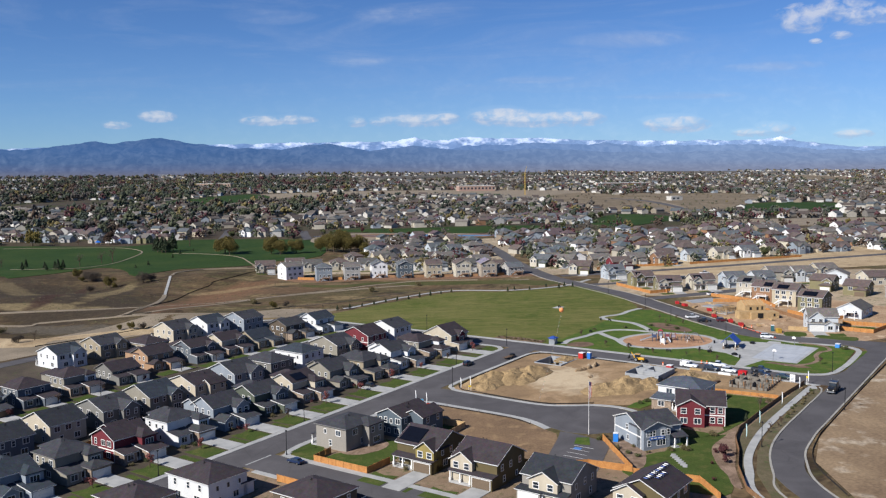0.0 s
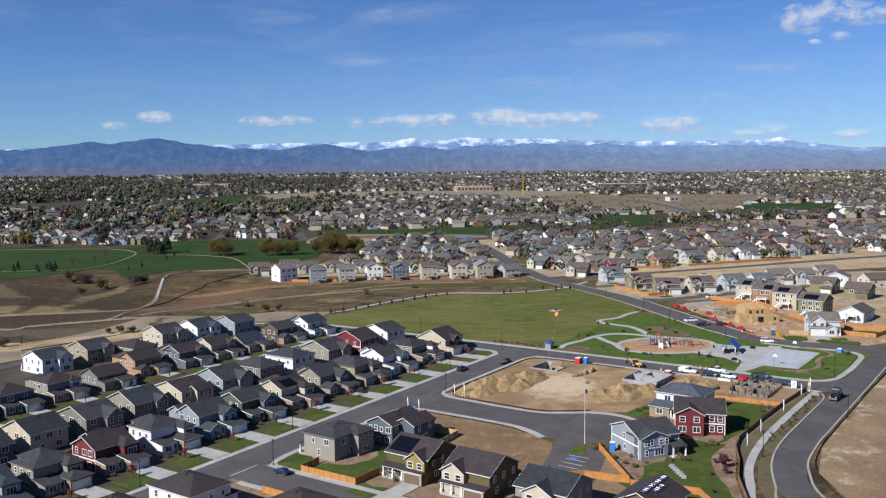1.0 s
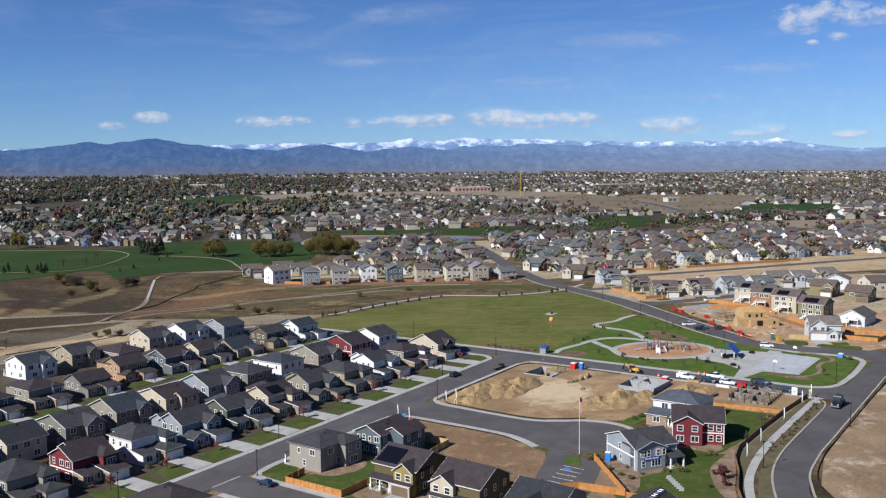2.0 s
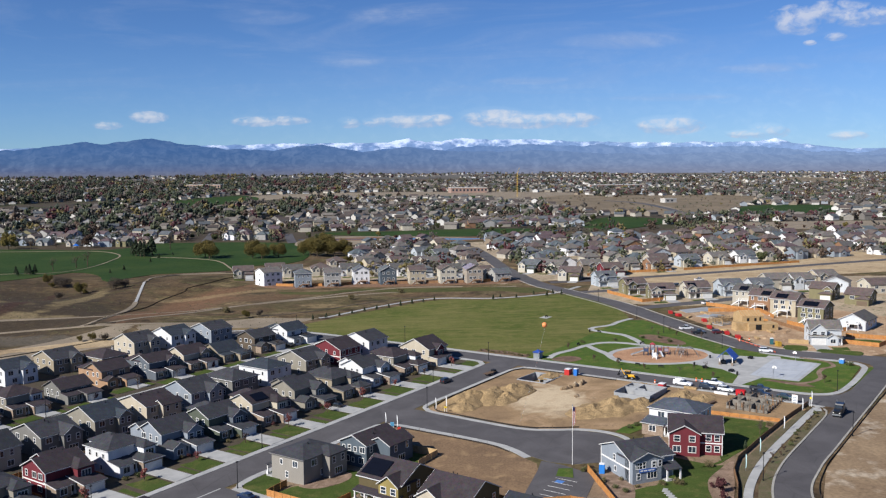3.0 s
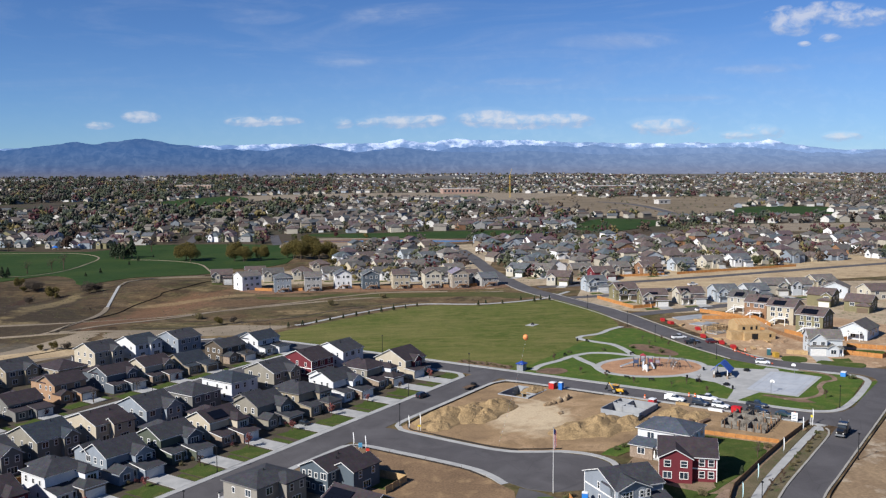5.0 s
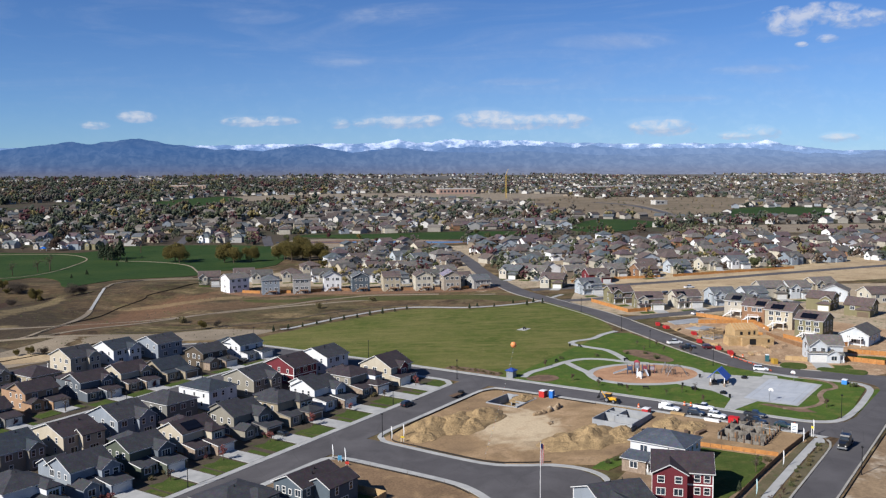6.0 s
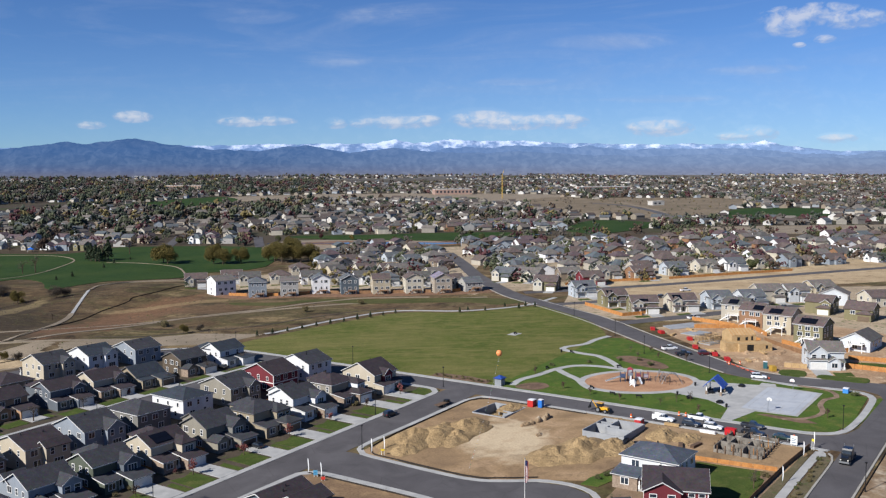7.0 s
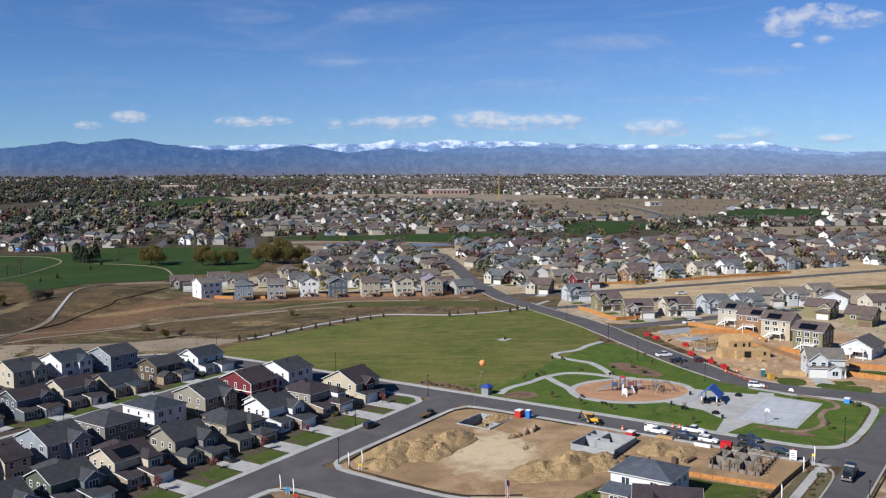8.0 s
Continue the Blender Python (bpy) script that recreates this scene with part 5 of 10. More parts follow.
home(-32, 64.5, "+v", roof="gx", rise=3.0, wall="sky", tiles="grey", ell=(-2.6, 5.4, 2.0, "gy", 1.8), seed=26, **B)
home(-16, 64.5, "+v", roof="hip", rise=2.4, wall="grey", tiles="grey", seed=27, **B)
home(0, 65.5, "+v", roof="hip", rise=2.2, wall="white", tiles="slate", seed=28, **B)
home(16, 63.5, "+v", roof="gx", rise=2.7, wall="stone", tiles="grey", ell=(-2.6, 4.6, 1.8, "gy", 1.6), seed=29, **B)
home(34, 64.0, "+v", roof="gx", rise=2.9, wall="red", tiles="umber", band=True, seed=30, **B)
home(50, 64.0, "+v", roof="gx", rise=2.6, wall="white", tiles="grey", seed=31, **B)
# across the back street
C = dict(d=9.8, garage=("right", 5.4, 5.6, "shed"), group=R3, reach=11.4, den=3.2)
home(-112, 108.4, "-v", roof="hip", rise=2.4, wall="grey", tiles="char", seed=40, ell=(-2.0, 6.6, 4.0, "hip", 1.7), **C)
home(-96, 108.4, "-v", roof="gx", wall="tan", tiles="grey", seed=41, ell=(1.6, 6.6, 4.0, "hip", 1.7), **C)
home(-80, 108.4, "-v", roof="hip", rise=2.4, wall="slate", tiles="umber", seed=42, ell=(2.0, 6.6, 4.0, "hip", 1.7), **C)
home(-64, 108.9, "-v", roof="hip", rise=2.4, wall="stone", tiles="umber", wing=("right", 3.6, 1.0, 5.5, "hip", 1.2, "white"), stone=True, seed=43, ell=(-2.0, 6.6, 4.0, "hip", 1.7), **C)
home(-47, 107.4, "-v", roof="gx", h=4.4, rise=2.4, wall="grey", tiles="umber", trim="dark", seed=44, ell=(2.0, 6.6, 4.0, "hip", 1.7), **C)
home(-29, 112.4, "-v", roof="gx", rise=2.4, wall="orange", tiles="umber", trim="dark", seed=45, ell=(-2.0, 6.6, 4.0, "hip", 1.7), **C)
home(-13, 108.4, "-v", roof="gx", rise=2.2, wall="slate", tiles="umber", wing=("right", 4.0, 1.0, 5.4, "gy", 1.3, "slate"), seed=46, ell=(-2.0, 6.6, 4.0, "hip", 1.7), **C)
home(1, 107.4, "-v", roof="gx", rise=2.3, wall="cream", tiles="umber", wing=("right", 4.0, 1.0, 5.4, "gy", 1.4, "tan"), stone=True, seed=47, ell=(2.0, 6.6, 4.0, "hip", 1.7), **C)
home(16, 106.4, "-v", roof="gx", h=3.6, rise=2.8, wall="tan", tiles="slate", trim="dark", seed=48, ell=(2.0, 6.6, 4.0, "hip", 1.7), **C)
home(34, 106.4, "-v", roof="gx", rise=2.2, wall="brown", tiles="grey", trim="dark", stone=True, seed=49, ell=(2.0, 6.6, 4.0, "hip", 1.7), **C)
home(50, 104.9, "-v", roof="gx", rise=2.4, wall="white", tiles="slate", band=True, seed=50, ell=(-2.0, 6.6, 4.0, "hip", 1.7), **C)
# at the edge of the prairie
D = dict(garage=("left", 5.4, 2.2, "hip"), group=R4)
home(-45, 146, "+v", roof="gx", rise=2.5, wall="white", tiles="slate", band=True, ell=(-2.6, 5.4, 2.0, "gy", 1.8), seed=60, **D)
home(-27, 146, "+v", roof="gx", rise=2.6, wall="tan", tiles="grey", ell=(-2.8, 4.6, 1.6, "gy", 1.6), seed=61, **D)
home(-14, 136, "+v", roof="hip", h=4.2, rise=2.4, wall="tan", tiles="umber", seed=62, **D)
home(6, 145, "+v", roof="gx", rise=2.8, wall="cream", tiles="grey", ell=(-3.0, 4.6, 1.8, "gy", 1.6), seed=63, **D)
home(22, 143, "+v", roof="gx", rise=2.6, wall="white", tiles="slate", ell=(-2.6, 5.0, 1.8, "gy", 1.6), seed=64, **D)
home(37, 137, "+v", roof="gx", rise=2.4, wall="sky", tiles="grey", seed=65, **D)
# near side of the side street and round the dead end
N = "houses between the side street and the dead end"
home(-57.4, -9.5, "+v", w=12.6, d=10.5, h=5.8, roof="hip", rise=1.6, wall="putty", tiles="grey", trim="dark", wing=None, ell=(-3.0, 6.0, 2.4, "hip", 1.2), garage=("left", 5.4, 2.2, "hip"), group=N, seed=70, sides=(2, 1))
home(-41.5, -16, "+v", w=12.5, d=8.5, roof="gx", rise=1.9, wall="blue", tiles="umber", ell=(-1.6, 9.0, 4.6, "gx", 1.6), garage=("left", 5.4, 2.2, "hip"), group=N, seed=71, sides=(4, 3))
# dark brown-olive bodies here carry the shade of their side walls in the colour
home(-57.5, -37.5, "-u", w=12, d=12, roof="gx", rise=3.0, wall="shaded_olive", tiles="umber", wing=("right", 5.4, 1.2, 5.3, "gy", 1.9, "yellow"), solar=(("front", -5.2, 6, 3),), group=N, seed=72, reach=14.0, garage=("right", 5.8, 2.2, "shed"))
home(-59, -55.5, "-u", w=12, d=12, roof="gx", rise=3.0, wall="shaded_olive", tiles="umber", wing=("left", 6.0, 1.2, 5.3, "gy", 1.9, "cream"), group=N, seed=73, reach=12.6, garage=("right", 5.8, 2.2, "shed"))
home(-60.5, -75, "-u", w=12, d=12, roof="gx", rise=2.8, wall="putty", tiles="char", wing=("mid", 7.0, 1.4, 5.3, "gy", 1.9, "cream"), group=N, seed=74, reach=11.0, garage=("left", 5.8, 2.4, "shed"))
home(-57.5, -95.5, "-u", w=11, d=13, roof="gy", rise=2.7, wall="shaded_olive", tiles="umber", wing=("left", 6.4, 1.2, 5.3, "gy", 1.8, "cream"), bundles=17, group=N, seed=75, garage=("right", 5.0, 2.2, "shed"))
home(-102, -7, "+u", w=14, d=11, roof="hip", rise=2.3, wall="white", tiles="umber", garage=("left", 5.4, 2.0, "hip"), group=N, seed=76)
home(-119, -4, "+u", w=13, d=11, roof="hip", rise=2.3, wall="tan", tiles="umber", garage=("left", 5.4, 2.0, "hip"), group=N, seed=77)
home(-97, -36, "+u", w=13, d=12, roof="hip", rise=2.3, wall="brown", tiles="umber", garage=("left", 5.4, 2.0, "hip"), group=N, seed=78)
home(-16.4, -76.4, "-u", turn=56, w=11.4, d=12.5, h=5.3, roof="gx", rise=2.3, wall="sky", tiles="grey", band=True, garage=None, veranda=(2.2, 5.8), wing=("left", 7.6, 1.2, 5.2, "gy", 1.6, "sky"), group=N, seed=79, sides=(3, 2))
home(6.5, -82, "-u", turn=22, w=12.5, d=12, roof="gx", rise=2.6, wall="red", tiles="umber", band=True, wing=("left", 7.2, 1.6, 5.5, "gy", 1.9, "red"), garage=None, group=N, seed=80)
home(20, -73, "-u", w=13, d=11, roof="hip", rise=2.2, wall="white", tiles="blue", garage=("right", 5.6, 4.8, "hip"), den=4.2, stone=True, door="8b8f94", group=N, seed=83)


# ---- houses beyond the park ----
def house_xy(x, y, rz, **k):
    return house(x, y, rz, **k)


T = "new houses beyond the park"
for x, y, rz, wall, tiles, roof, w, d, h, extra in (
        (98, 523, 12, "sky", "slate", "gx", 11, 10, 5.4, {"solar": (("front", -3, 5, 1),)}),
        (107, 490, 14, "olive", "umber", "gx", 11, 10, 5.4, {"solar": (("front", -4, 3, 2),)}),
        (116, 468, 2, "olive", "umber", "gx", 12, 10, 5.2, {"wing": ("left", 5.0, 1.0, 5.0, "gy", 1.6, "stone"), "solar": (("front", -2, 4, 1),)}),
        (134, 471, 8, "cream", "umber", "gx", 12, 10, 5.2, {"wing": ("left", 4.6, 1.0, 5.0, "gy", 1.6, "cream"), "solar": (("front", -4.5, 4, 2),)}),
        (152, 475, 8, "sky", "slate", "gx", 11, 11, 5.4, {}),
        (181, 491, 4, "stone", "grey", "gx", 12, 11, 5.6, {"wing": ("right", 5, 1, 5, "gy", 1.8, "stone")}),
        (151, 443, 140, "stone", "char", "gx", 10.5, 11, 6.8, {"deck": True, "garage": None, "solar": (("back", -2, 4, 2),)}),
        (153, 428, 140, "orange", "umber", "gx", 9.5, 11, 6.8, {"deck": True, "garage": None, "solar": (("back", 1, 4, 2),)}),
        (158, 413, 138, "tan", "umber", "gx", 11, 11, 7.4, {"deck": True, "garage": None, "solar": (("back", -3, 5, 2),)}),
        (161, 391, 136, "olive", "umber", "gx", 10.5, 10.5, 7.4, {"deck": True, "garage": None, "solar": (("back", -3, 6, 2),)}),
        (149.6, 357, -10, "mist", "grey", "gx", 11, 9.5, 5.6, {"den": 1.9, "wing": ("left", 5.6, 1.4, 5.4, "gy", 2.2, "mist"), "garage": ("left", 5.6, 1.9, "hip")}),
        (174, 381, 138, "mist", "char", "gy", 10.0, 14, 3.8, {"deck": True, "garage": None}),
        (194, 491, 6, "mist", "grey", "gx", 11, 11, 5.4, {}),
        (168, 478, 8, "mist", "slate", "gx", 11, 11, 5.0, {}),
        (208, 478, 150, "mist", "grey", "gy", 12, 12, 5.0, {"garage": None}),
        (192, 455, 320, "olive", "umber", "gx", 11, 11, 5.2, {"wing": ("right", 4.4, 1, 5, "gy", 1.5, "olive")}),
        (201, 437, 320, "olive", "umber", "gx", 11, 11, 4.6, {"solar": (("back", -2, 4, 2),)}),
        (215, 420, 14, "sky", "grey", "gx", 11, 12, 5.4, {"solar": (("front", -3, 5, 2),)}),
        (224, 470, 188, "cream", "umber", "gx", 13, 11, 4.6, {"garage": None}),
        (240, 468, 12, "white", "umber", "gx", 12, 11, 5.0, {}),
        (212, 505, 12, "tan", "grey", "gx", 12, 11, 5.0, {}),
        (246, 440, 12, "stone", "char", "gx", 12, 11, 5.0, {}),
        (258, 505, 12, "mist", "grey", "gx", 12, 11, 5.0, {})):
    if rz < 40 and "wing" not in extra:
        extra = dict(extra, wing=("left", 4.8, 1.2, h - 0.2, "gy", 1.8, wall))
    house_xy(x, y, rz, w=w, d=d, h=h, roof=roof, wall=wall, tiles=tiles, seed=int(x), group=T, detail=2 if x < 165 and y < 530 else 1, **extra)
    if rz < 40:
        front_yard(x, y, rz, w, d, 10.0, extra.get("garage", ("right",))[0], 14.0)
for corners in (((124.6, -72), (131, -71), (132.4, -77.6), (124.8, -79)), ((125.6, -83), (130.4, -83.2), (130.8, -88), (132.4, -96.2), (126.2, -97), (125.4, -89.6)), ((147.3, -87.8), (151.4, -87.3), (154.4, -98.6), (146.4, -99.2))):
    setting(sheet("house_lawn", rounded(uvs(*corners), 3), 0.2, YARDLAWN, 3), "small green lawn by the white corner house", "lawn")
T = "tall houses along the dry slope"
for x, y, rz, wall, tiles, roof in (
        (-98, 577, 216, "white", "grey", "gx"), (-75, 563, 192, "slate", "slate", "hip"), (-57.5, 563.5, 190, "grey", "grey", "gx"),
        (-41, 570, 190, "white", "slate", "gy"), (-24.5, 564, 190, "blue", "slate", "gy"), (-7, 561, 190, "tan", "umber", "gx"),
        (11, 559, 190, "cream", "umber", "gy"), (26.5, 556, 190, "lilac", "lilac", "gy"), (42.5, 559, 196, "grey", "slate", "gx")):
    house_xy(x, y, rz, w=9.6 if x > -90 else 12, d=12.5, h=8.8 if x < 40 else 5.6, roof=roof, rise=2.4, wall=wall, tiles=tiles, seed=int(x + 300), group=T, detail=2, garage=None, deck=x > -90, base=-0.6, trim="white" if x < -20 else "same")
T = "houses behind the tall row"
for x, y, rz, wall, tiles, roof in (
        (-120, 607, 14, "stone", "umber", "gx"), (-104, 632, 14, "white", "umber", "gx"), (-90, 618, 14, "grey", "char", "gx"), (-72, 622, 14, "cream", "umber", "hip"),
        (-52, 614, 14, "white", "char", "gx"), (-34, 607, 14, "grey", "umber", "gy"), (-38, 712, 30, "cream", "umber", "gx"), (-19, 604, 14, "white", "char", "gx"), (-5, 597, 14, "slate", "slate", "hip"),
        (7, 698, 30, "green", "slate", "gx"), (28, 675, 30, "brown", "umber", "hip"), (14, 590, 14, "white", "char", "gx"), (32, 572, 20, "brown", "umber", "gx"), (24, 610, 24, "tan", "grey", "gx"), (0, 640, 24, "stone", "grey", "gx"), (-22, 650, 24, "cream", "umber", "gx"),
        (-46, 660, 20, "tan", "grey", "gx"), (-66, 664, 18, "brown", "umber", "hip"),
        (74, 640, -40, "green", "slate", "hip"), (80, 592, -30, "cream", "grey", "gx"), (66, 598, -36, "green", "slate", "gx"), (84, 552, -20, "olive", "umber", "gx"), (110, 567, 12, "red", "umber", "gx"),
        (101, 588, 10, "brown", "grey", "gx"), (142, 586, 16, "orange", "umber", "gx"), (124, 590, 14, "stone", "grey", "gx"), (148, 612, 14, "stone", "umber", "gx"), (166, 602, 14, "sky", "slate", "gx"), (188, 612, 14, "cream", "grey", "gx"), (207, 618, 14, "white", "slate", "gx"), (228, 628, 14, "cream", "umber", "gx")):
    house_xy(x, y, rz, w=12.5, d=11.5, h=5.0, roof=roof, rise=2.8, wall=wall, tiles=tiles, seed=int(x + 500), group=T, detail=1, wing=(("left", "mid", "left")[int(x + 500) % 3], 5.0, 1.2, 4.7, "gy", 1.8, wall if int(x) % 2 else "cream"))
    if x > 50 or y < 660:
        front_yard(x, y, rz, 12.5, 11.5, 9.0, "right", 14.0)

# the neighbourhoods beyond, house by house, as far as they can be told apart
rows_rng = random.Random(5)
WALL_MIX = ("tan", "stone", "cream", "white", "grey", "brown", "sky", "white", "cream", "slate", "stone", "olive", "orange", "grey", "white")
ROOF_MIX = ("grey", "umber", "brown", "char", "plum", "slate", "teal", "plum")
FAR_GREEN = [[(-900, 690), (-640, 850), (-430, 880), (-293, 860), (-262, 915), (-115, 885), (-95, 720), (-130, 640), (-330, 640)],
             [(-140, 835), (40, 865), (135, 930), (75, 1000), (-130, 1000)], [(200, 1570), (360, 1650), (340, 1150), (205, 1150), (150, 960), (205, 925), (290, 1065)],
             [(-520, 1540), (-430, 1960), (-100, 2090), (310, 1970), (210, 1540), (20, 1820), (-270, 1715), (-345, 1480)], [(360, 1105), (475, 1400), (600, 1370), (475, 1085)], [(295, 1015), (630, 1020), (650, 920), (325, 895)]]


def inside(x, y, poly):
    hit, n = False, len(poly)
    for i in range(n):
        (x0, y0), (x1, y1) = poly[i], poly[(i + 1) % n]
        if (y0 > y) != (y1 > y) and x < x0 + (y - y0) / (y1 - y0) * (x1 - x0):
            hit = not hit
    return hit


def open_land(x, y):
    return any(inside(x, y, p) for p in FAR_GREEN) or any(inside(x, y, p) for p in DRY_PLOTS)


def small_house_parts(rng):
    """Meshes of a far house: walls, roof, garage door and a row of windows."""
    w, d, h = rng.uniform(10, 13.5), rng.uniform(9, 12), rng.choice((3.4, 4.8, 5.4))
    rise, kind = rng.uniform(2.3, 3.4), rng.choice(("gx", "gy", "gx", "hip"))
    bm = bmesh.new()
    block(bm, w, d, h, kind, rise)
    ww, wx, wrise = rng.uniform(4, 5.5), rng.uniform(-0.22, 0.22) * w, rng.uniform(1.8, 2.6)
    wh, back = h - rng.choice((0.2, 0.2, 1.6)), d / 2 - 1.2
    block(bm, ww, 4.4, wh, "gy", wrise, wx, back + 0.8)
    gx = rng.choice((-1, 1)) * (w / 2 - 3)
    box(bm, gx - 2.9, gx + 2.9, -d / 2 - 2.5, -d / 2 + 0.3, -1, 2.9)
    walls = bm_mesh("wall", bm, SIDING)
    if kind == "hip":
        bm, e = hip_roof(w, d, rise)
        e.free()
        bm.transform(Matrix.Translation((0, 0, h)))
    else:
        bm, trims, e = gable_roof(d / 2 if kind == "gx" else w / 2, w if kind == "gx" else d, rise)
        for t in (*trims, *e):
            t.free()
        bm.transform(pose(0, 0, h, 0, 0, 90 if kind == "gx" else 0))
    for half, ln, up, m in ((2.9, 3.6, 1.3, pose(gx, -d / 2 - 1.0, 2.9)), (ww / 2, 6.0, wrise, pose(wx, back, wh + 0.02))):
        g, tr, e = gable_roof(half, ln, up, 0.3)
        for t in (*tr, *e):
            t.free()
        g.transform(m)
        tmp = bpy.data.meshes.new("tmp")
        g.to_mesh(tmp)
        g.free()
        bm.from_mesh(tmp)
        bpy.data.meshes.remove(tmp)
    roof = bm_mesh("roof", bm, SHINGLE)
    bm = bmesh.new()
    box(bm, gx - 2.3, gx + 2.3, -d / 2 - 2.56, -d / 2 - 2.48, 0, 2.2)
    door = bm_mesh("garage_door", bm, WHITE)
    def pane_mesh():
        b = bmesh.new()
        frame_slab(b, *window_cells(2.0, 1.3), -0.06, 0.02, True)
        me = bm_mesh("window", b, WHITE)
        me.materials.append(GLASS)
        return me
    pane = cached("far pane", pane_mesh)
    rear = pose(0, 0, 0, 0, 0, 180)
    spots = [rear @ pose(-wx, -d / 2 - 1.8, wh - 1.7), pose(-gx * 0.8, -d / 2, h - 1.9), pose(gx, -d / 2, h - 1.6), rear @ pose(-wx + (4.2 if wx < 0 else -4.2), -d / 2, h - 1.8)]
    return walls, roof, door, pane, spots


FAR_MODELS = [small_house_parts(random.Random(100 + i)) for i in range(10)]
TAKEN = [(o.matrix_world.translation.x, o.matrix_world.translation.y) for o in bpy.data.objects if o.name.split(".")[0] == "house"]


def row_houses(x0, x1, y0, y1, turn, gap, between, say, keep=0.94, limit=400):
    """Rows of houses along streets that run at the given angle."""
    made = 0
    c, s = math.cos(radians(turn)), math.sin(radians(turn))
    cx, cy = (x0 + x1) / 2, (y0 + y1) / 2
    reach = int(max(x1 - x0, y1 - y0))
    for jj, b in enumerate(range(-reach, reach, between)):
        for a in range(-reach, reach, gap):
            x = cx + c * a - s * b + rows_rng.uniform(-1.5, 1.5)
            y = cy + s * a + c * b + rows_rng.uniform(-2, 2)
            if not (x0 < x < x1 and y0 < y < y1) or open_land(x, y) or on_far_street(x, y) or abs(x) > 0.52 * y + 20 or rows_rng.random() > keep:
                continue
            if any((x - p) ** 2 + (y - q) ** 2 < 240 for p, q in TAKEN) or made >= limit:
                continue
            # keep the long road and the dirt strip free
            u, v = (x * EU.x + (y - 288) * EU.y, x * EV.x + (y - 288) * EV.y)
            if abs(v - (u * 0.86 - 101)) < 13 or (u > 225 and abs(v - (210 - 0.6 * u)) < 22 and u < 520):
                continue
            wm, rm, dm, pm, spots = FAR_MODELS[rows_rng.randrange(10)]
            wall, tiles = rows_rng.choice(WALL_MIX), rows_rng.choice(ROOF_MIX)
            ob = thing("house", pose(x, y, ground_z(x, y), 0, 0, turn + (0 if jj % 2 else 180) + rows_rng.choice((0, 0, 0, 90, -90)) + rows_rng.uniform(-4, 4)), f"{SAY[wall]} suburban house with dark pitched roof", "house", say)
            piece("wall", wm, ob).color = lin(HAZED_WALLS[wall])
            piece("roof", rm, ob).color = lin(HAZED_ROOFS[tiles])
            piece("garage_door", dm, ob)
            for m in spots[:3 if y < 770 else 1]:
                piece("window", pm, ob, m)
            made += 1
            TAKEN.append((x, y))
    return made


row_houses(60, 420, 600, 860, 16, 17, 33, "houses of the neighbourhood beyond the road", limit=120)
row_houses(-60, 60, 640, 850, 28, 18, 34, "houses of the neighbourhood by the creek", limit=30)
row_houses(-460, -110, 880, 1010, -14, 18, 36, "houses beyond the fairway", limit=46)
row_houses(-150, 160, 990, 1100, 10, 18, 34, "houses beyond the creek", limit=46)


# ---- trees ----
def crown_mesh(name, mat, h, r, n, size, seed, shape="round"):
    """A crown of many small leaf clumps in lobes, with gaps between."""
    rng = random.Random(seed)
    lobes = []
    for i in range(9 if shape == "round" else 1):
        a, q = rng.uniform(0, math.tau), rng.uniform(0.15, 0.75) * r
        lobes.append((q * math.cos(a), q * math.sin(a), h * rng.uniform(0.36, 0.84), r * rng.uniform(0.38, 0.62)))
    verts, faces = [], []
    for i in range(n):
        if shape == "cone":
            t = rng.random() ** 0.7
            rad = r * (1 - t) * rng.uniform(0.5, 1.05) + 0.05
            a = rng.uniform(0, math.tau)
            c = Vector((rad * math.cos(a), rad * math.sin(a), h * (0.12 + 0.88 * t)))
        else:
            lx, ly, lz, lr = rng.choice(lobes)
            d = Vector((rng.gauss(0, 1), rng.gauss(0, 1), rng.gauss(0, 0.8))).normalized()
            c = Vector((lx, ly, lz)) + d * lr * rng.uniform(0.55, 1.08)
        s = size * rng.uniform(0.6, 1.3)
        e = Euler((rng.uniform(0, 6), rng.uniform(0, 6), rng.uniform(0, 6))).to_matrix()
        k = len(verts)
        for q in ((1, 0, -0.5), (-0.6, 0.9, -0.4), (-0.6, -0.9, -0.3), (0, 0, 0.9)):
            verts.append(c + e @ (Vector(q) * s))
        faces += [(k, k + 1, k + 2), (k, k + 1, k + 3), (k + 1, k + 2, k + 3), (k + 2, k, k + 3)]
    return mesh_of(name, verts, faces, mat)


def trunk_mesh(h, r, seed):
    rng = random.Random(seed)
    bm = bmesh.new()
    tube(bm, (0, 0, -0.3), (0, 0, h * 0.6), h * 0.022 + 0.05, h * 0.012 + 0.02, 7)
    for i in range(6):
        a, z = i * 1.05 + rng.uniform(-0.3, 0.3), h * rng.uniform(0.3, 0.55)
        tube(bm, (0, 0, z), (r * 0.6 * math.cos(a), r * 0.6 * math.sin(a), z + h * 0.25), h * 0.01 + 0.02, 0.02, 5)
    return bm_mesh("trunk", bm, BARK)


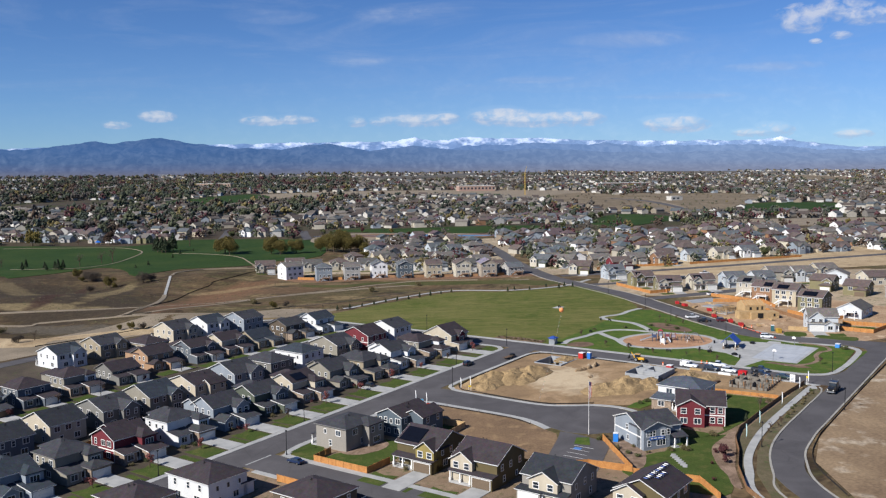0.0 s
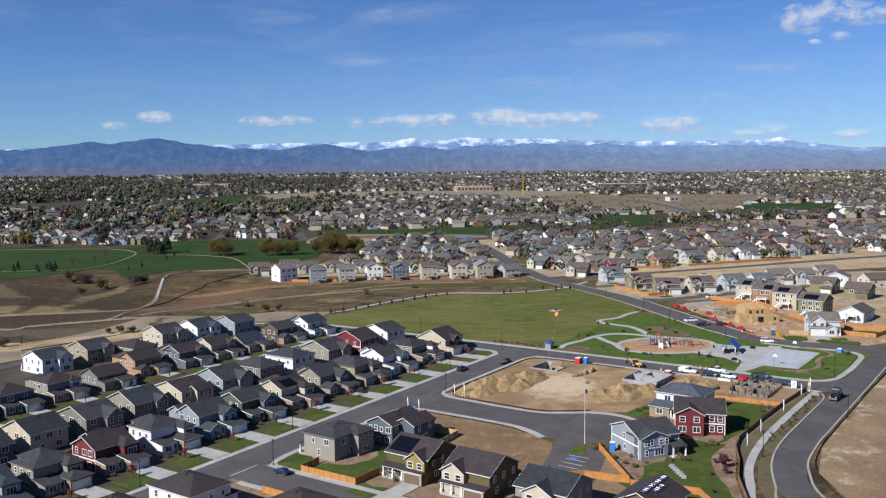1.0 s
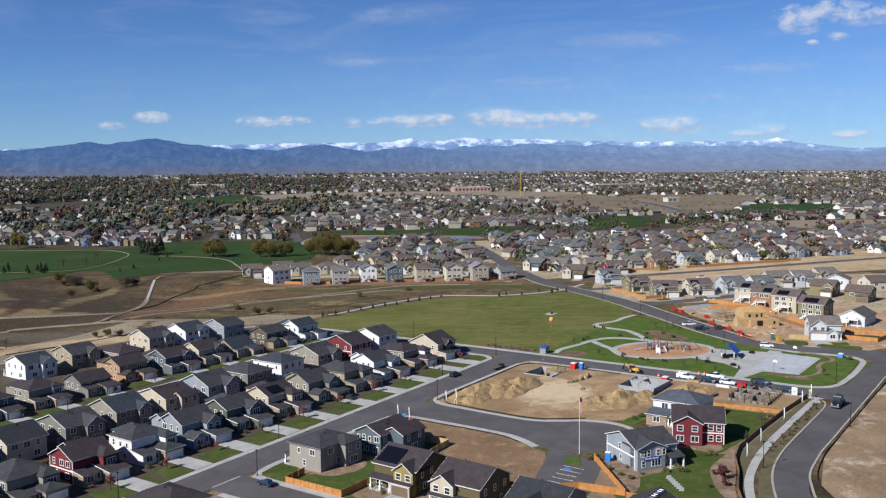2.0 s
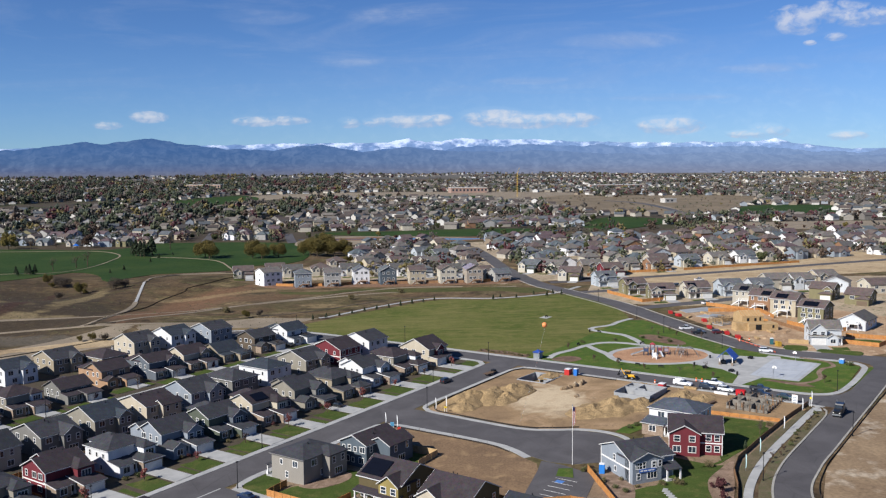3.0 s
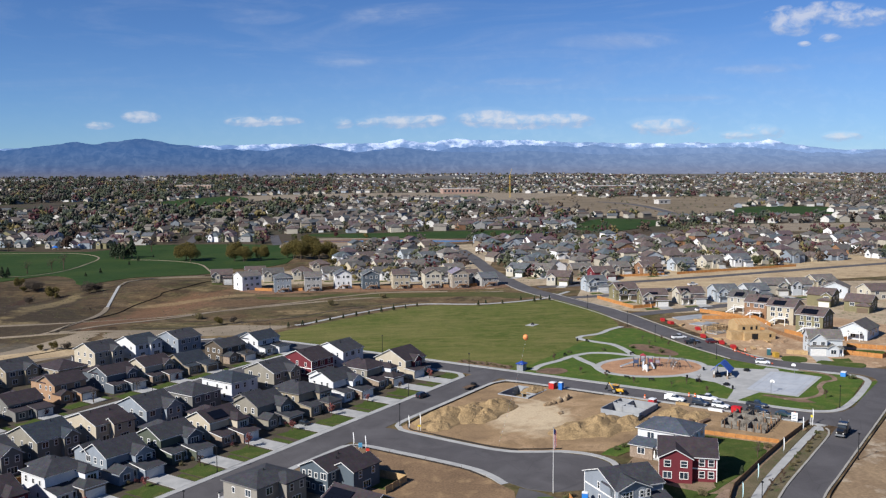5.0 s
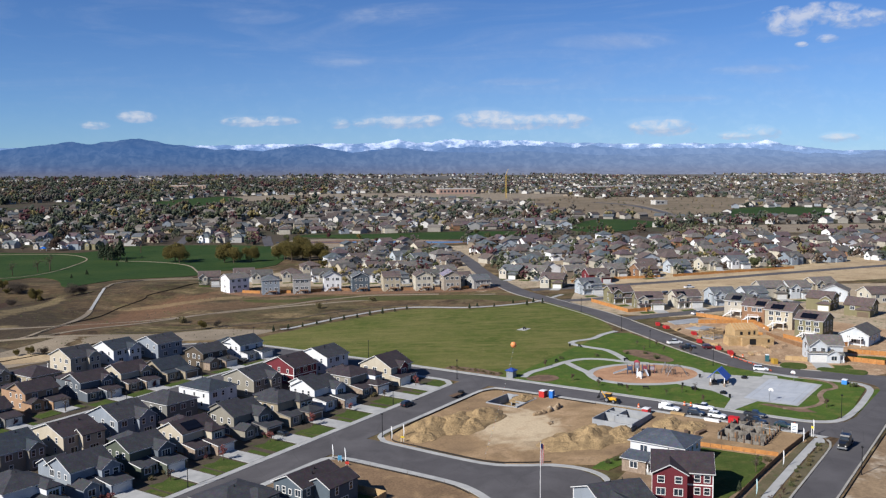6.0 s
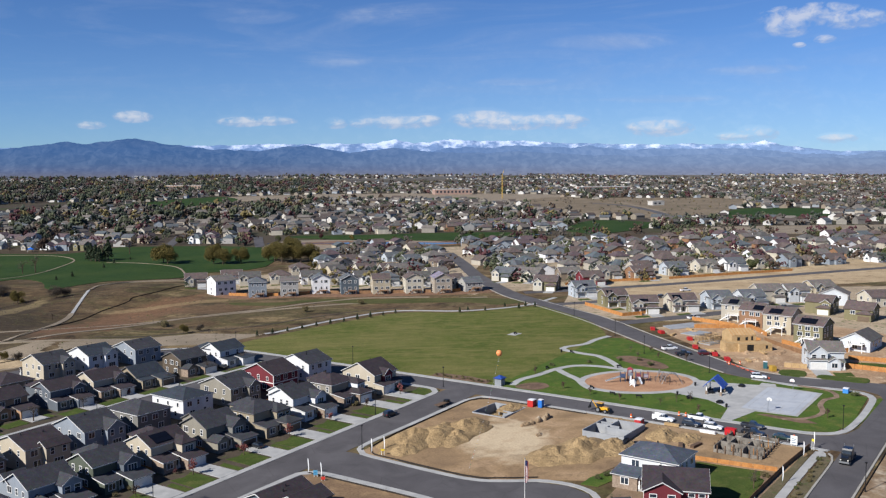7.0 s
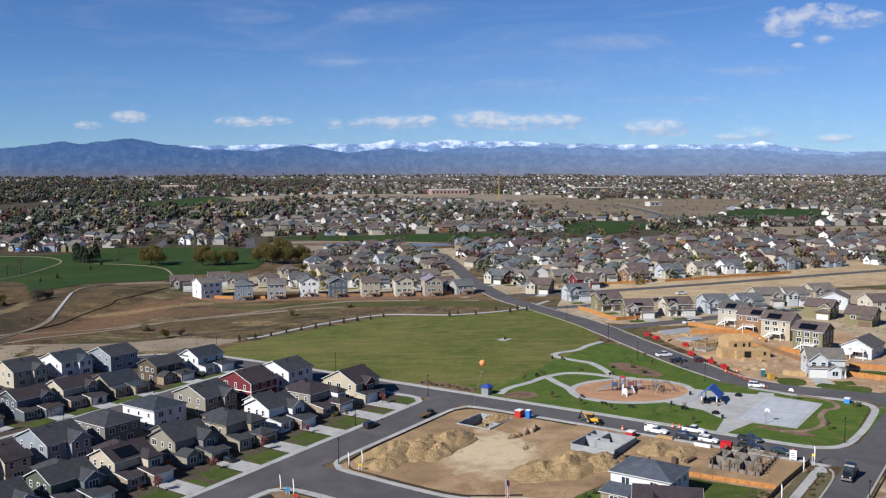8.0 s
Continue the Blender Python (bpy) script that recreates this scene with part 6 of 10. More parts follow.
TREES = {}
for kind, mat, h, r, n, size, shape in (("green", LEAF_GREEN, 8, 3.6, 1700, 0.3, "round"), ("gold", LEAF_GOLD, 8, 3.5, 1700, 0.3, "round"), ("rust", LEAF_RUST, 6.5, 2.6, 1000, 0.26, "round"),
                                        ("cottonwood", LEAF_COTTON, 8.4, 4.0, 6000, 0.15, "round"), ("thicket", LEAF_BARE, 4.2, 2.8, 2600, 0.11, "round"), ("red", LEAF_RED, 5.5, 2.0, 420, 0.3, "round"), ("pine", LEAF_DARK, 6, 1.7, 360, 0.32, "cone"), ("bare", LEAF_BARE, 5, 1.5, 70, 0.13, "round"),
                                        ("sapling", LEAF_RUST, 3.4, 0.8, 60, 0.17, "round"), ("shrub", LEAF_DRY, 1.6, 1.3, 340, 0.13, "round"), ("bush", LEAF_GREEN, 1.5, 1.2, 320, 0.13, "round"), ("pink", LEAF_PINK, 3.6, 0.95, 130, 0.16, "round"), ("redshrub", LEAF_RED, 2.6, 1.1, 150, 0.2, "round")):
    TREES[kind] = [(crown_mesh("crown", mat, h, r, n, size, 11 + i, shape), trunk_mesh(h, r, i)) for i in range(3)]
SAYTREE = {"thicket": "twiggy grey-brown thicket", "cottonwood": "broad cottonwood tree turning olive and gold", "pink": "slender young tree with pinkish-red leaves", "green": "olive-green leafy tree", "gold": "golden autumn tree", "rust": "rust-brown autumn tree", "red": "small dark red autumn tree", "pine": "dark evergreen tree", "bare": "almost bare young tree", "sapling": "staked young street tree with few leaves", "shrub": "dry tan shrub", "bush": "low green bush", "redshrub": "crimson ornamental shrub"}
tree_rng = random.Random(77)


def tree(kind, x, y, scale=1.0, where="", group=""):
    c, t = TREES[kind][tree_rng.randrange(3)]
    low = kind in ("shrub", "bush", "redshrub")
    s = scale * tree_rng.uniform(0.85, 1.15)
    m = pose(x, y, ground_z(x, y), 0, 0, tree_rng.uniform(0, 360)) @ Matrix.Diagonal((s, s, s * tree_rng.uniform(0.9, 1.1), 1))
    if low:
        ob = new("shrub", c)
        ob.matrix_world = m
        return tagged(ob, f"{SAYTREE[kind]} {where}".strip(), "shrub", group)
    e = thing("tree", m, f"{SAYTREE[kind]} {where}".strip(), "tree", group)
    piece("crown", c, e)
    piece("trunk", t, e)
    return e


# front gardens of the main street
for i, u in enumerate(range(-126, 60, 16)):
    x, y = at(u - 3.2, 21.0)
    tree("pink" if i % 5 else "sapling", x, y, 1.0, "in a front garden", "street trees")
    for j in range(3):
        x, y = at(u - 6 + tree_rng.uniform(0, 7), 25.5 + tree_rng.uniform(-0.8, 0.8))
        tree(tree_rng.choice(("shrub", "bush", "redshrub")), x, y, 0.6, "by a house front", "front shrubs")
for u in range(-112, 56, 16):
    for v in (74, 97):
        x, y = at(u + 4, v)
        tree(tree_rng.choice(("sapling", "bare", "redshrub")), x, y, 1.0, "by the back street", "street trees")
# park edge: young trees along the field path
for i in range(11):
    x, y = -52 + i * 5.6, 438 + i * 4.7
    tree("pine", x, y, 0.42, "beside the field path", "young trees by the field")
for x, y in ((34, 481), (38, 487), (46, 484), (56, 494), (62, 486), (66, 494), (70, 490)):
    tree("pine", x, y, 0.45, "at the field corner", "young trees by the field")
for u, v, k in ((118, -20, "bush"), (121, -26, "bush"), (116, -32, "bush"), (124, -24, "bare"), (132, -18, "bare"), (136, -24, "sapling"), (128, -30, "sapling"), (128, -40, "sapling"), (74, -30, "sapling"), (73, -40, "sapling"), (74, -52, "bare"), (79, -55, "bare"), (82, -58, "bare"),
                (72, -64, "sapling"), (98, -45, "bare"), (88, -3.5, "sapling"), (110, -12, "bush"), (100, -3, "bush"), (76, -20, "sapling"), (84, -95, "sapling"), (110, -97, "bush")):
    tree(k, *at(u, v), 0.62 if k == "bare" else 0.85, "in the park", "park trees")
for i in range(14):
    tree("shrub", *at(71.5 + tree_rng.uniform(-1, 1.5), 5 + i * 1.5), 0.45, "in a mulch bed", "mulch bed shrubs")
for i in range(16):
    tree(tree_rng.choice(("shrub", "bush", "sapling")), *at(4 + i * 3.0, -101.4 + tree_rng.uniform(-0.7, 0.7)), 0.55, "on the road verge", "verge shrubs")
for u, v, k, s in ((-20, -97.6, "redshrub", 1.1), (-24, -99.6, "redshrub", 0.9), (-16, -96.2, "redshrub", 0.9), (-20, -88, "shrub", 0.9), (-22, -85, "shrub", 0.8), (-6, -90, "shrub", 0.8), (-24, -76, "shrub", 0.6), (-27, -73, "shrub", 0.7), (-29, -77, "bush", 0.7), (-30, -80, "bush", 0.8), (-26, -81, "shrub", 0.5), (-23, -66, "bush", 0.7), (-21, -66, "shrub", 0.7), (24, -93, "bare", 0.8), (28, -92, "bare", 0.6), (32, -93, "shrub", 0.9), (10, -93.6, "pine", 0.4), (-18, -95, "redshrub", 0.5), (-26, -97, "redshrub", 0.4), (-36, -101, "redshrub", 0.5), (12, -62, "bush", 0.8), (15, -63, "bush", 0.7), (-66, -33, "bare", 0.5), (-66, -36, "shrub", 0.6), (-66, -52, "bare", 0.5), (-67, -70, "bare", 0.5)):
    tree(k, *at(u, v), s, "in a dry garden", "garden shrubs")
# the valley: big cottonwoods, scrub
for x, y, k, s in ((-184, 762, "cottonwood", 1.9), (-178, 752, "cottonwood", 1.7), (-143, 750, "cottonwood", 1.7), (-134, 742, "cottonwood", 1.6), (-122, 748, "cottonwood", 1.4), (-97, 752, "cottonwood", 2.0), (-90, 742, "cottonwood", 1.8), (-84, 760, "cottonwood", 1.9), (-76, 742, "cottonwood", 1.7), (-70, 752, "cottonwood", 1.6), (-104, 764, "cottonwood", 1.7), (-64, 738, "cottonwood", 1.2),
                   (-244, 784, "pine", 2.5), (-239, 778, "pine", 2.2), (-249, 788, "pine", 2.2), (-236, 790, "pine", 2.5), (-253, 793, "pine", 1.7), (-241, 796, "pine", 2.3), (-284, 665, "pine", 1.3), (-281, 667, "pine", 1.1), (-290, 659, "pine", 1.0), (-310, 664, "pine", 1.2), (-223, 682, "pine", 0.8), (-221, 737, "pine", 0.7), (-222, 762, "pine", 0.7), (-227, 665, "pine", 0.6), (-219, 791, "pine", 0.6), (-262, 715, "bare", 2.4), (-352, 700, "bare", 2.0), (-338, 690, "bare", 1.6), (-236, 842, "bare", 2.6), (-258, 838, "bare", 2.2), (-370, 860, "bare", 2.6), (-392, 864, "gold", 2.0), (-350, 868, "bare", 2.4), (-322, 872, "rust", 2.0), (-268, 708, "bare", 2.2), (-278, 690, "bare", 2.0),
                   (-249, 613, "cottonwood", 0.75), (-242, 603, "cottonwood", 0.5), (-238, 606, "thicket", 1.5), (-233, 603, "thicket", 1.4), (-216, 583, "cottonwood", 0.8), (-212, 580, "cottonwood", 0.5), (-196, 588, "thicket", 1.5), (-192, 590, "thicket", 1.2), (-221, 563, "thicket", 0.9), (-165, 507, "bare", 0.9), (-146, 403, "cottonwood", 0.4), (-141, 404, "cottonwood", 0.38), (-136, 404, "thicket", 0.7), (-181, 381, "thicket", 0.9), (-176, 385, "bare", 1.2), (-86, 451, "cottonwood", 0.5), (-80, 456, "thicket", 0.7), (-314, 679, "pine", 1.1), (-296, 670, "pine", 1.0), (-288, 669, "pine", 1.1),
                   (-40, 500, "shrub", 1.6), (-15, 520, "shrub", 1.4), (-100, 470, "shrub", 1.8), (-200, 405, "shrub", 1.8), (-225, 410, "bare", 1.0), (-60, 690, "cottonwood", 0.9), (-40, 700, "cottonwood", 0.8), (-48, 640, "gold", 1.0), (2, 630, "rust", 0.8), (-28, 690, "gold", 0.9)):
    tree(k, x, y, s, "in the valley", "valley trees")
# trees among the nearer neighbourhoods
for i in range(184):
    x, y = tree_rng.uniform(-420, 420), tree_rng.uniform(590, 1090)
    if open_land(x, y) and y < 860 or abs(x) > 0.52 * y or (x < -60 and y < 880) or any((x - p) ** 2 + (y - q) ** 2 < 64 for p, q in TAKEN):
        continue
    u, v = (x * EU.x + (y - 288) * EU.y, x * EV.x + (y - 288) * EV.y)
    if abs(v - (u * 0.86 - 101)) < 9 or (u > 225 and abs(v - (210 - 0.6 * u)) < 22 and u < 520):
        continue
    tree(tree_rng.choice(("green", "gold", "rust", "red", "bare", "rust", "green", "pine", "green", "bare")), x, y, tree_rng.uniform(0.6, 1.0), "among houses", "neighbourhood trees")


# ---- far suburbs: past counting ----
def far_suburb():
    rng = np.random.default_rng(9)
    wall_v, wall_f, roof_v, roof_f = [], [], [], []
    leaf = {k: ([], []) for k in ("green", "gold", "rust", "dark", "bare", "red")}
    blocks, y = [], 1000.0
    patch = lambda x, y: noise.noise(Vector((x / 330, y / 420, 3.7)))
    while y < 4700:
        step = 30 + max(0, y - 1500) * 0.012
        x = -0.56 * y
        gap = 20 + max(0, y - 1500) * 0.008
        while x < 0.56 * y:
            px, py = x + rng.uniform(-5, 5), y + rng.uniform(-7, 7)
            x += gap
            if open_land(px, py) or on_far_street(px, py) or any((px - p) ** 2 + (py - q) ** 2 < 300 for p, q in TAKEN if abs(q - py) < 20):
                continue
            n = patch(px, py)
            left = px < -0.1 * py
            if n < (-0.3 if left and py > 1450 else -0.6) or py > 3000 and n < 0.0:
                continue
            wood = noise.noise(Vector((px / 240, py / 300, 8.1))) + (0.2 if left and py > 1450 else -0.05)
            z = ground_z(px, py)
            if rng.random() < 0.8 - 0.3 * max(wood, 0):
                blocks.append((px, py, z))
            for _ in range(3):
                if rng.random() < (0.36 if py > 1500 else 0.2) + 0.6 * wood:
                    k = rng.choice(("green", "gold", "rust", "dark", "bare", "red"), p=(0.27, 0.06, 0.13, 0.32, 0.17, 0.05) if left else (0.18, 0.05, 0.22, 0.2, 0.27, 0.08))
                    tx, ty = px + rng.uniform(-12, 12), py + rng.uniform(-14, 14)
                    if open_land(tx, ty) or on_far_street(tx, ty, 6.5):
                        continue
                    tz, s = ground_z(tx, ty), rng.uniform(3.0, 7.0) * (1.2 if left else 0.9)
                    V, F = leaf[k]
                    for _c in range(14):
                        d = rng.normal(size=3) * (0.45, 0.45, 0.34)
                        c = (tx + d[0] * s, ty + d[1] * s, tz + s * 1.05 + d[2] * s)
                        q, i0 = s * rng.uniform(0.22, 0.46), len(V)
                        e = rng.normal(size=(6, 3)) * 0.22
                        for w, o in zip(((1, 0, 0), (-1, 0, 0), (0, 1, 0), (0, -1, 0), (0, 0, 1), (0, 0, -1)), e):
                            V.append((c[0] + q * (w[0] + o[0]), c[1] + q * (w[1] + o[1]), c[2] + q * (w[2] + o[2])))
                        F.extend([(i0 + a, i0 + b, i0 + t) for a, b, t in ((0, 2, 4), (2, 1, 4), (1, 3, 4), (3, 0, 4), (2, 0, 5), (1, 2, 5), (3, 1, 5), (0, 3, 5))])
        y += step
    def clump(k, tx, ty, s):
        tz = ground_z(tx, ty)
        V, F = leaf[k]
        for _c in range(14):
            d = rng.normal(size=3) * (0.6, 0.6, 0.45)
            c = (tx + d[0] * s, ty + d[1] * s, tz + s * 1.15 + d[2] * s)
            q, i0 = s * rng.uniform(0.2, 0.4), len(V)
            e = rng.normal(size=(6, 3)) * 0.25
            for w, o in zip(((1, 0, 0), (-1, 0, 0), (0, 1, 0), (0, -1, 0), (0, 0, 1), (0, 0, -1)), e):
                V.append((c[0] + q * (w[0] + o[0]), c[1] + q * (w[1] + o[1]), c[2] + q * (w[2] + o[2])))
            F.extend([(i0 + a, i0 + b, i0 + t) for a, b, t in ((0, 2, 4), (2, 1, 4), (1, 3, 4), (3, 0, 4), (2, 0, 5), (1, 2, 5), (3, 1, 5), (0, 3, 5))])
    for _ in range(950):
        tx, ty = rng.uniform(-460, 460), rng.uniform(590, 1100)
        if (open_land(tx, ty) and (ty < 860 or rng.random() < 0.96)) or abs(tx) > 0.53 * ty or on_far_street(tx, ty, 6.5) or (tx < -60 and ty < 880) or any((tx - p) ** 2 + (ty - q) ** 2 < 44 for p, q in TAKEN):
            continue
        u, v = (tx * EU.x + (ty - 288) * EU.y, tx * EV.x + (ty - 288) * EV.y)
        if abs(v - (u * 0.86 - 101)) < 9 or (u > 225 and abs(v - (210 - 0.6 * u)) < 22 and u < 520):
            continue
        clump(rng.choice(("green", "gold", "rust", "dark", "bare", "red"), p=(0.26, 0.09, 0.24, 0.11, 0.14, 0.16)), tx, ty, rng.uniform(1.8, 4.8))
    for line in DRY_PLOTS[:2]:
        for _ in range(170):
            tx, ty = rng.uniform(190, 600), rng.uniform(1140, 1850)
            if inside(tx, ty, line):
                clump(rng.choice(("green", "rust", "bare", "gold"), p=(0.3, 0.3, 0.3, 0.1)), tx, ty, rng.uniform(0.8, 2.0))
    for p, q in TAKEN:
        if q > 585:
            for _ in range(2):
                if rng.random() < 0.42:
                    clump(rng.choice(("green", "gold", "rust", "dark", "red"), p=(0.32, 0.06, 0.22, 0.26, 0.14)), p + rng.uniform(-9, 9), q - rng.uniform(7, 10.5), rng.uniform(1.4, 3.4))
    for px, py, z in blocks:
        a = radians(rng.choice((12, -20, 30, 102, 70, 150)) + rng.uniform(-12, 12))
        c, s = math.cos(a), math.sin(a)
        w, d, h, r = rng.uniform(4.8, 7), rng.uniform(4.2, 5.8), rng.uniform(3.0, 5.2), rng.uniform(2.0, 3.2)
        P = lambda x, y, zz: (px + c * x - s * y, py + s * x + c * y, z + zz)
        i = len(wall_v)
        wall_v += [P(-w, -d, -1), P(w, -d, -1), P(w, d, -1), P(-w, d, -1), P(-w, -d, h), P(w, -d, h), P(w, d, h), P(-w, d, h), P(-w, 0, h + r), P(w, 0, h + r)]
        wall_f += [(i, i + 1, i + 5, i + 4), (i + 2, i + 3, i + 7, i + 6), (i + 1, i + 2, i + 6, i + 9, i + 5), (i + 3, i, i + 4, i + 8, i + 7)]
        i = len(roof_v)
        roof_v += [P(-w - 0.5, -d - 0.5, h - 0.2), P(w + 0.5, -d - 0.5, h - 0.2), P(w + 0.5, 0, h + r + 0.1), P(-w - 0.5, 0, h + r + 0.1), P(w + 0.5, d + 0.5, h - 0.2), P(-w - 0.5, d + 0.5, h - 0.2)]
        roof_f += [(i, i + 1, i + 2, i + 3), (i + 3, i + 2, i + 4, i + 5)]
    e = thing("far_suburb", pose(0, 0, 0), "thousands of far houses with dark roofs", "houses", kind="stuff")
    for n, V, F, m in (("wall", wall_v, wall_f, make_island("far_walls", 0.8, "857d70", "ada89d", "8a857c", "c8c6c1", "77736e", "a0988a", "939aa1", "8d8070", "b8b4ac", "bdbab4")),
                       ("roof", roof_v, roof_f, make_island("far_roofs", 0.9, "55504d", "4d4542", "645e59", "52575b", "544b47", "736d67"))):
        ob = new(n, mesh_of(n, V, F, m))
        ob.parent = e
        tagged(ob, kind="stuff")
    e = thing("far_trees", pose(0, 0, 0), "uncounted autumn trees among far houses", "trees", kind="stuff")
    for k, codes in (("green", ("4b503d", "555945")), ("gold", ("6a6040", "746a46")), ("rust", ("50443b", "594b40")), ("dark", ("3c433b", "454c41")), ("bare", ("504b46", "5a554f")), ("red", ("4f3538", "5c3d40"))):
        V, F = leaf[k]
        m = make_leaf("far_leaves_" + k, *codes)
        ob = new("crown", mesh_of("crown", V, F, m))
        ob.parent = e
        tagged(ob, kind="stuff")
    return len(blocks)


far_suburb()



def dry_scrub():
    """Tufts of dry grass and low brush past counting over the prairie slopes."""
    rng = np.random.default_rng(21)
    sets = {k: ([], []) for k in ("dry", "dark", "green")}
    for i in range(9000):
        x, y = rng.uniform(-340, 70), rng.uniform(380, 690)
        u, v = (x * EU.x + (y - 288) * EU.y, x * EV.x + (y - 288) * EV.y)
        n = noise.noise(Vector((x / 38, y / 22, 2.2))) + 0.5 * noise.noise(Vector((x / 9, y / 6, 5.2)))
        if abs(x) > 0.56 * y or v < 176 and u < 66 or (v < 134 and 60 < u < 215) or n < 0.02 or open_land(x, y) or any((x - p) ** 2 + (y - q) ** 2 < 80 for p, q in TAKEN if abs(q - y) < 10):
            continue
        V, F = sets[rng.choice(("dry", "dark", "green"), p=(0.05, 0.55, 0.4))]
        s, z, i0 = rng.uniform(0.15, 0.5), ground_z(x, y), len(V)
        a = rng.uniform(0, 6.3)
        for k in range(4):
            q = a + k * 1.57 + rng.uniform(-0.3, 0.3)
            V.append((x + s * 1.3 * math.cos(q), y + s * 1.3 * math.sin(q), z - 0.1))
        V.append((x + rng.uniform(-0.3, 0.3) * s, y + rng.uniform(-0.3, 0.3) * s, z + s * rng.uniform(0.5, 0.95)))
        F.extend([(i0 + k, i0 + (k + 1) % 4, i0 + 4) for k in range(4)])
    e = thing("dry_scrub", pose(0, 0, 0), "uncounted tufts of dry prairie brush", "scrub", kind="stuff")
    for k, m in (("dry", LEAF_DRY), ("dark", LEAF_BARE), ("green", LEAF_GREEN)):
        ob = new("tufts", mesh_of("tufts", *sets[k], m))
        ob.parent = e
        tagged(ob, kind="stuff")


dry_scrub()

# ---- mountains and clouds ----
def ridge(name, y0, depth, skyline, rough, mat, seed, label, crest=0.6):
    """A mountain range across the far plain. skyline: bearing and height in degrees; folds and gullies break it."""
    nx, ny = 900, 34
    verts, faces = [], []
    r1 = y0 + depth * crest
    degs = [q[0] for q in skyline]
    ups = [q[1] for q in skyline]
    for j in range(ny):
        t = j / (ny - 1)
        r = y0 + depth * t
        up = min(1.0, t / crest) if t < crest else 1 - 0.6 * (t - crest) / (1 - crest)
        for i in range(nx):
            deg = -34 + 68 * i / (nx - 1)
            ang = radians(deg)
            x, y = r * math.sin(ang), r * math.cos(ang)
            h = float(np.interp(deg, degs, ups)) + rough * noise.fractal(Vector((deg * 0.9 + seed, seed, 0)), 0.75, 2.1, 7)
            top = 72 + r1 * math.tan(radians(h)) - 48
            spur = noise.ridged_multi_fractal(Vector((x / 85 + 0.9 * math.sin(4 * t + x / 130), 2.6 * t, seed)), 0.9, 2.2, 5, 1.0, 2.0) - 1.1
            fold = noise.fractal(Vector((x / 230, y / 160, seed)), 0.8, 2.1, 5)
            side = math.sin(math.pi * min(1.0, t / crest)) if t < crest else 0.0
            z = top * up ** 1.35 + side * (13.0 * spur + 27.0 * fold) * min(1.0, top / 110)
            verts.append((x, y, 48 + max(z, -2) if j else 25))
    for j in range(ny - 1):
        for i in range(nx - 1):
            a = j * nx + i
            faces.append((a, a + 1, a + nx + 1, a + nx))
    return setting(new(name, mesh_of(name, verts, faces, mat, True)), label, "mountains")


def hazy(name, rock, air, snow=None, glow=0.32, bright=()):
    """Far rock with the haze of kilometres of air painted in as glow, densest near the plain."""
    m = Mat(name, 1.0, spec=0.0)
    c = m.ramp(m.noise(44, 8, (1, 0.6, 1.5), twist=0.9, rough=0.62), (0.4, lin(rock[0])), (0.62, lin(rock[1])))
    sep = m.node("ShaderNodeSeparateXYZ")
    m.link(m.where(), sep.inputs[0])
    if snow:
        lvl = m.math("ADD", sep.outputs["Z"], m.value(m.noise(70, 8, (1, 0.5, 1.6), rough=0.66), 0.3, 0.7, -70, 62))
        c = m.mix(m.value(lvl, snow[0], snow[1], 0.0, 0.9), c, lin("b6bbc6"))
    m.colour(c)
    # haze glow: blue by height, paler towards +x
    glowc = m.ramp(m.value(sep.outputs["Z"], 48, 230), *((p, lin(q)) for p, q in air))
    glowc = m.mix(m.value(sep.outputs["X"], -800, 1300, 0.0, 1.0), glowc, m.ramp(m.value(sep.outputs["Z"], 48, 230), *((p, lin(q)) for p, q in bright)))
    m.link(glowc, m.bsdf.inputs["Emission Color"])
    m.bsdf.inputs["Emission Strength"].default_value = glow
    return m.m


HIGH = hazy("hazy_snow_rock", ("36435a", "4f5e76"), ((0.0, "7f93b8"), (0.5, "6f90c4"), (1.0, "6a90c8")), (170, 224), 0.58, ((0.0, "8a98bc"), (0.5, "86a4d2"), (1.0, "88a8d8")))
FRONT = hazy("hazy_foothill_rock", ("121820", "363b40"), ((0.0, "74788f"), (0.14, "62749e"), (0.3, "5474a6"), (0.6, "4a72ac"), (1.0, "476ea8")), None, 0.6, ((0.0, "8d96b4"), (0.25, "88a0ca"), (0.6, "84a4d6"), (1.0, "84a6d8")))
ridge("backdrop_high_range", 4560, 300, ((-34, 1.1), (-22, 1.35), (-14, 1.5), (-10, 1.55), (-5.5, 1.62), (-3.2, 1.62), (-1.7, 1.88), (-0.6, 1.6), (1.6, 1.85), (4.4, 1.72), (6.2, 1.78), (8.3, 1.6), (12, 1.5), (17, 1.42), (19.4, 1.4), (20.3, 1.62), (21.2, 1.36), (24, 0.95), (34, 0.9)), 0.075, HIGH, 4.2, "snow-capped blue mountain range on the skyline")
MIDDLE = hazy("hazy_middle_rock", ("161c26", "383d44"), ((0.0, "74809f"), (0.3, "5a7cb4"), (0.6, "4f7cbe"), (1.0, "4c7abc")), None, 0.6, ((0.0, "8e9abc"), (0.25, "8aa4d0"), (0.6, "86a6d8"), (1.0, "84a6d8")))
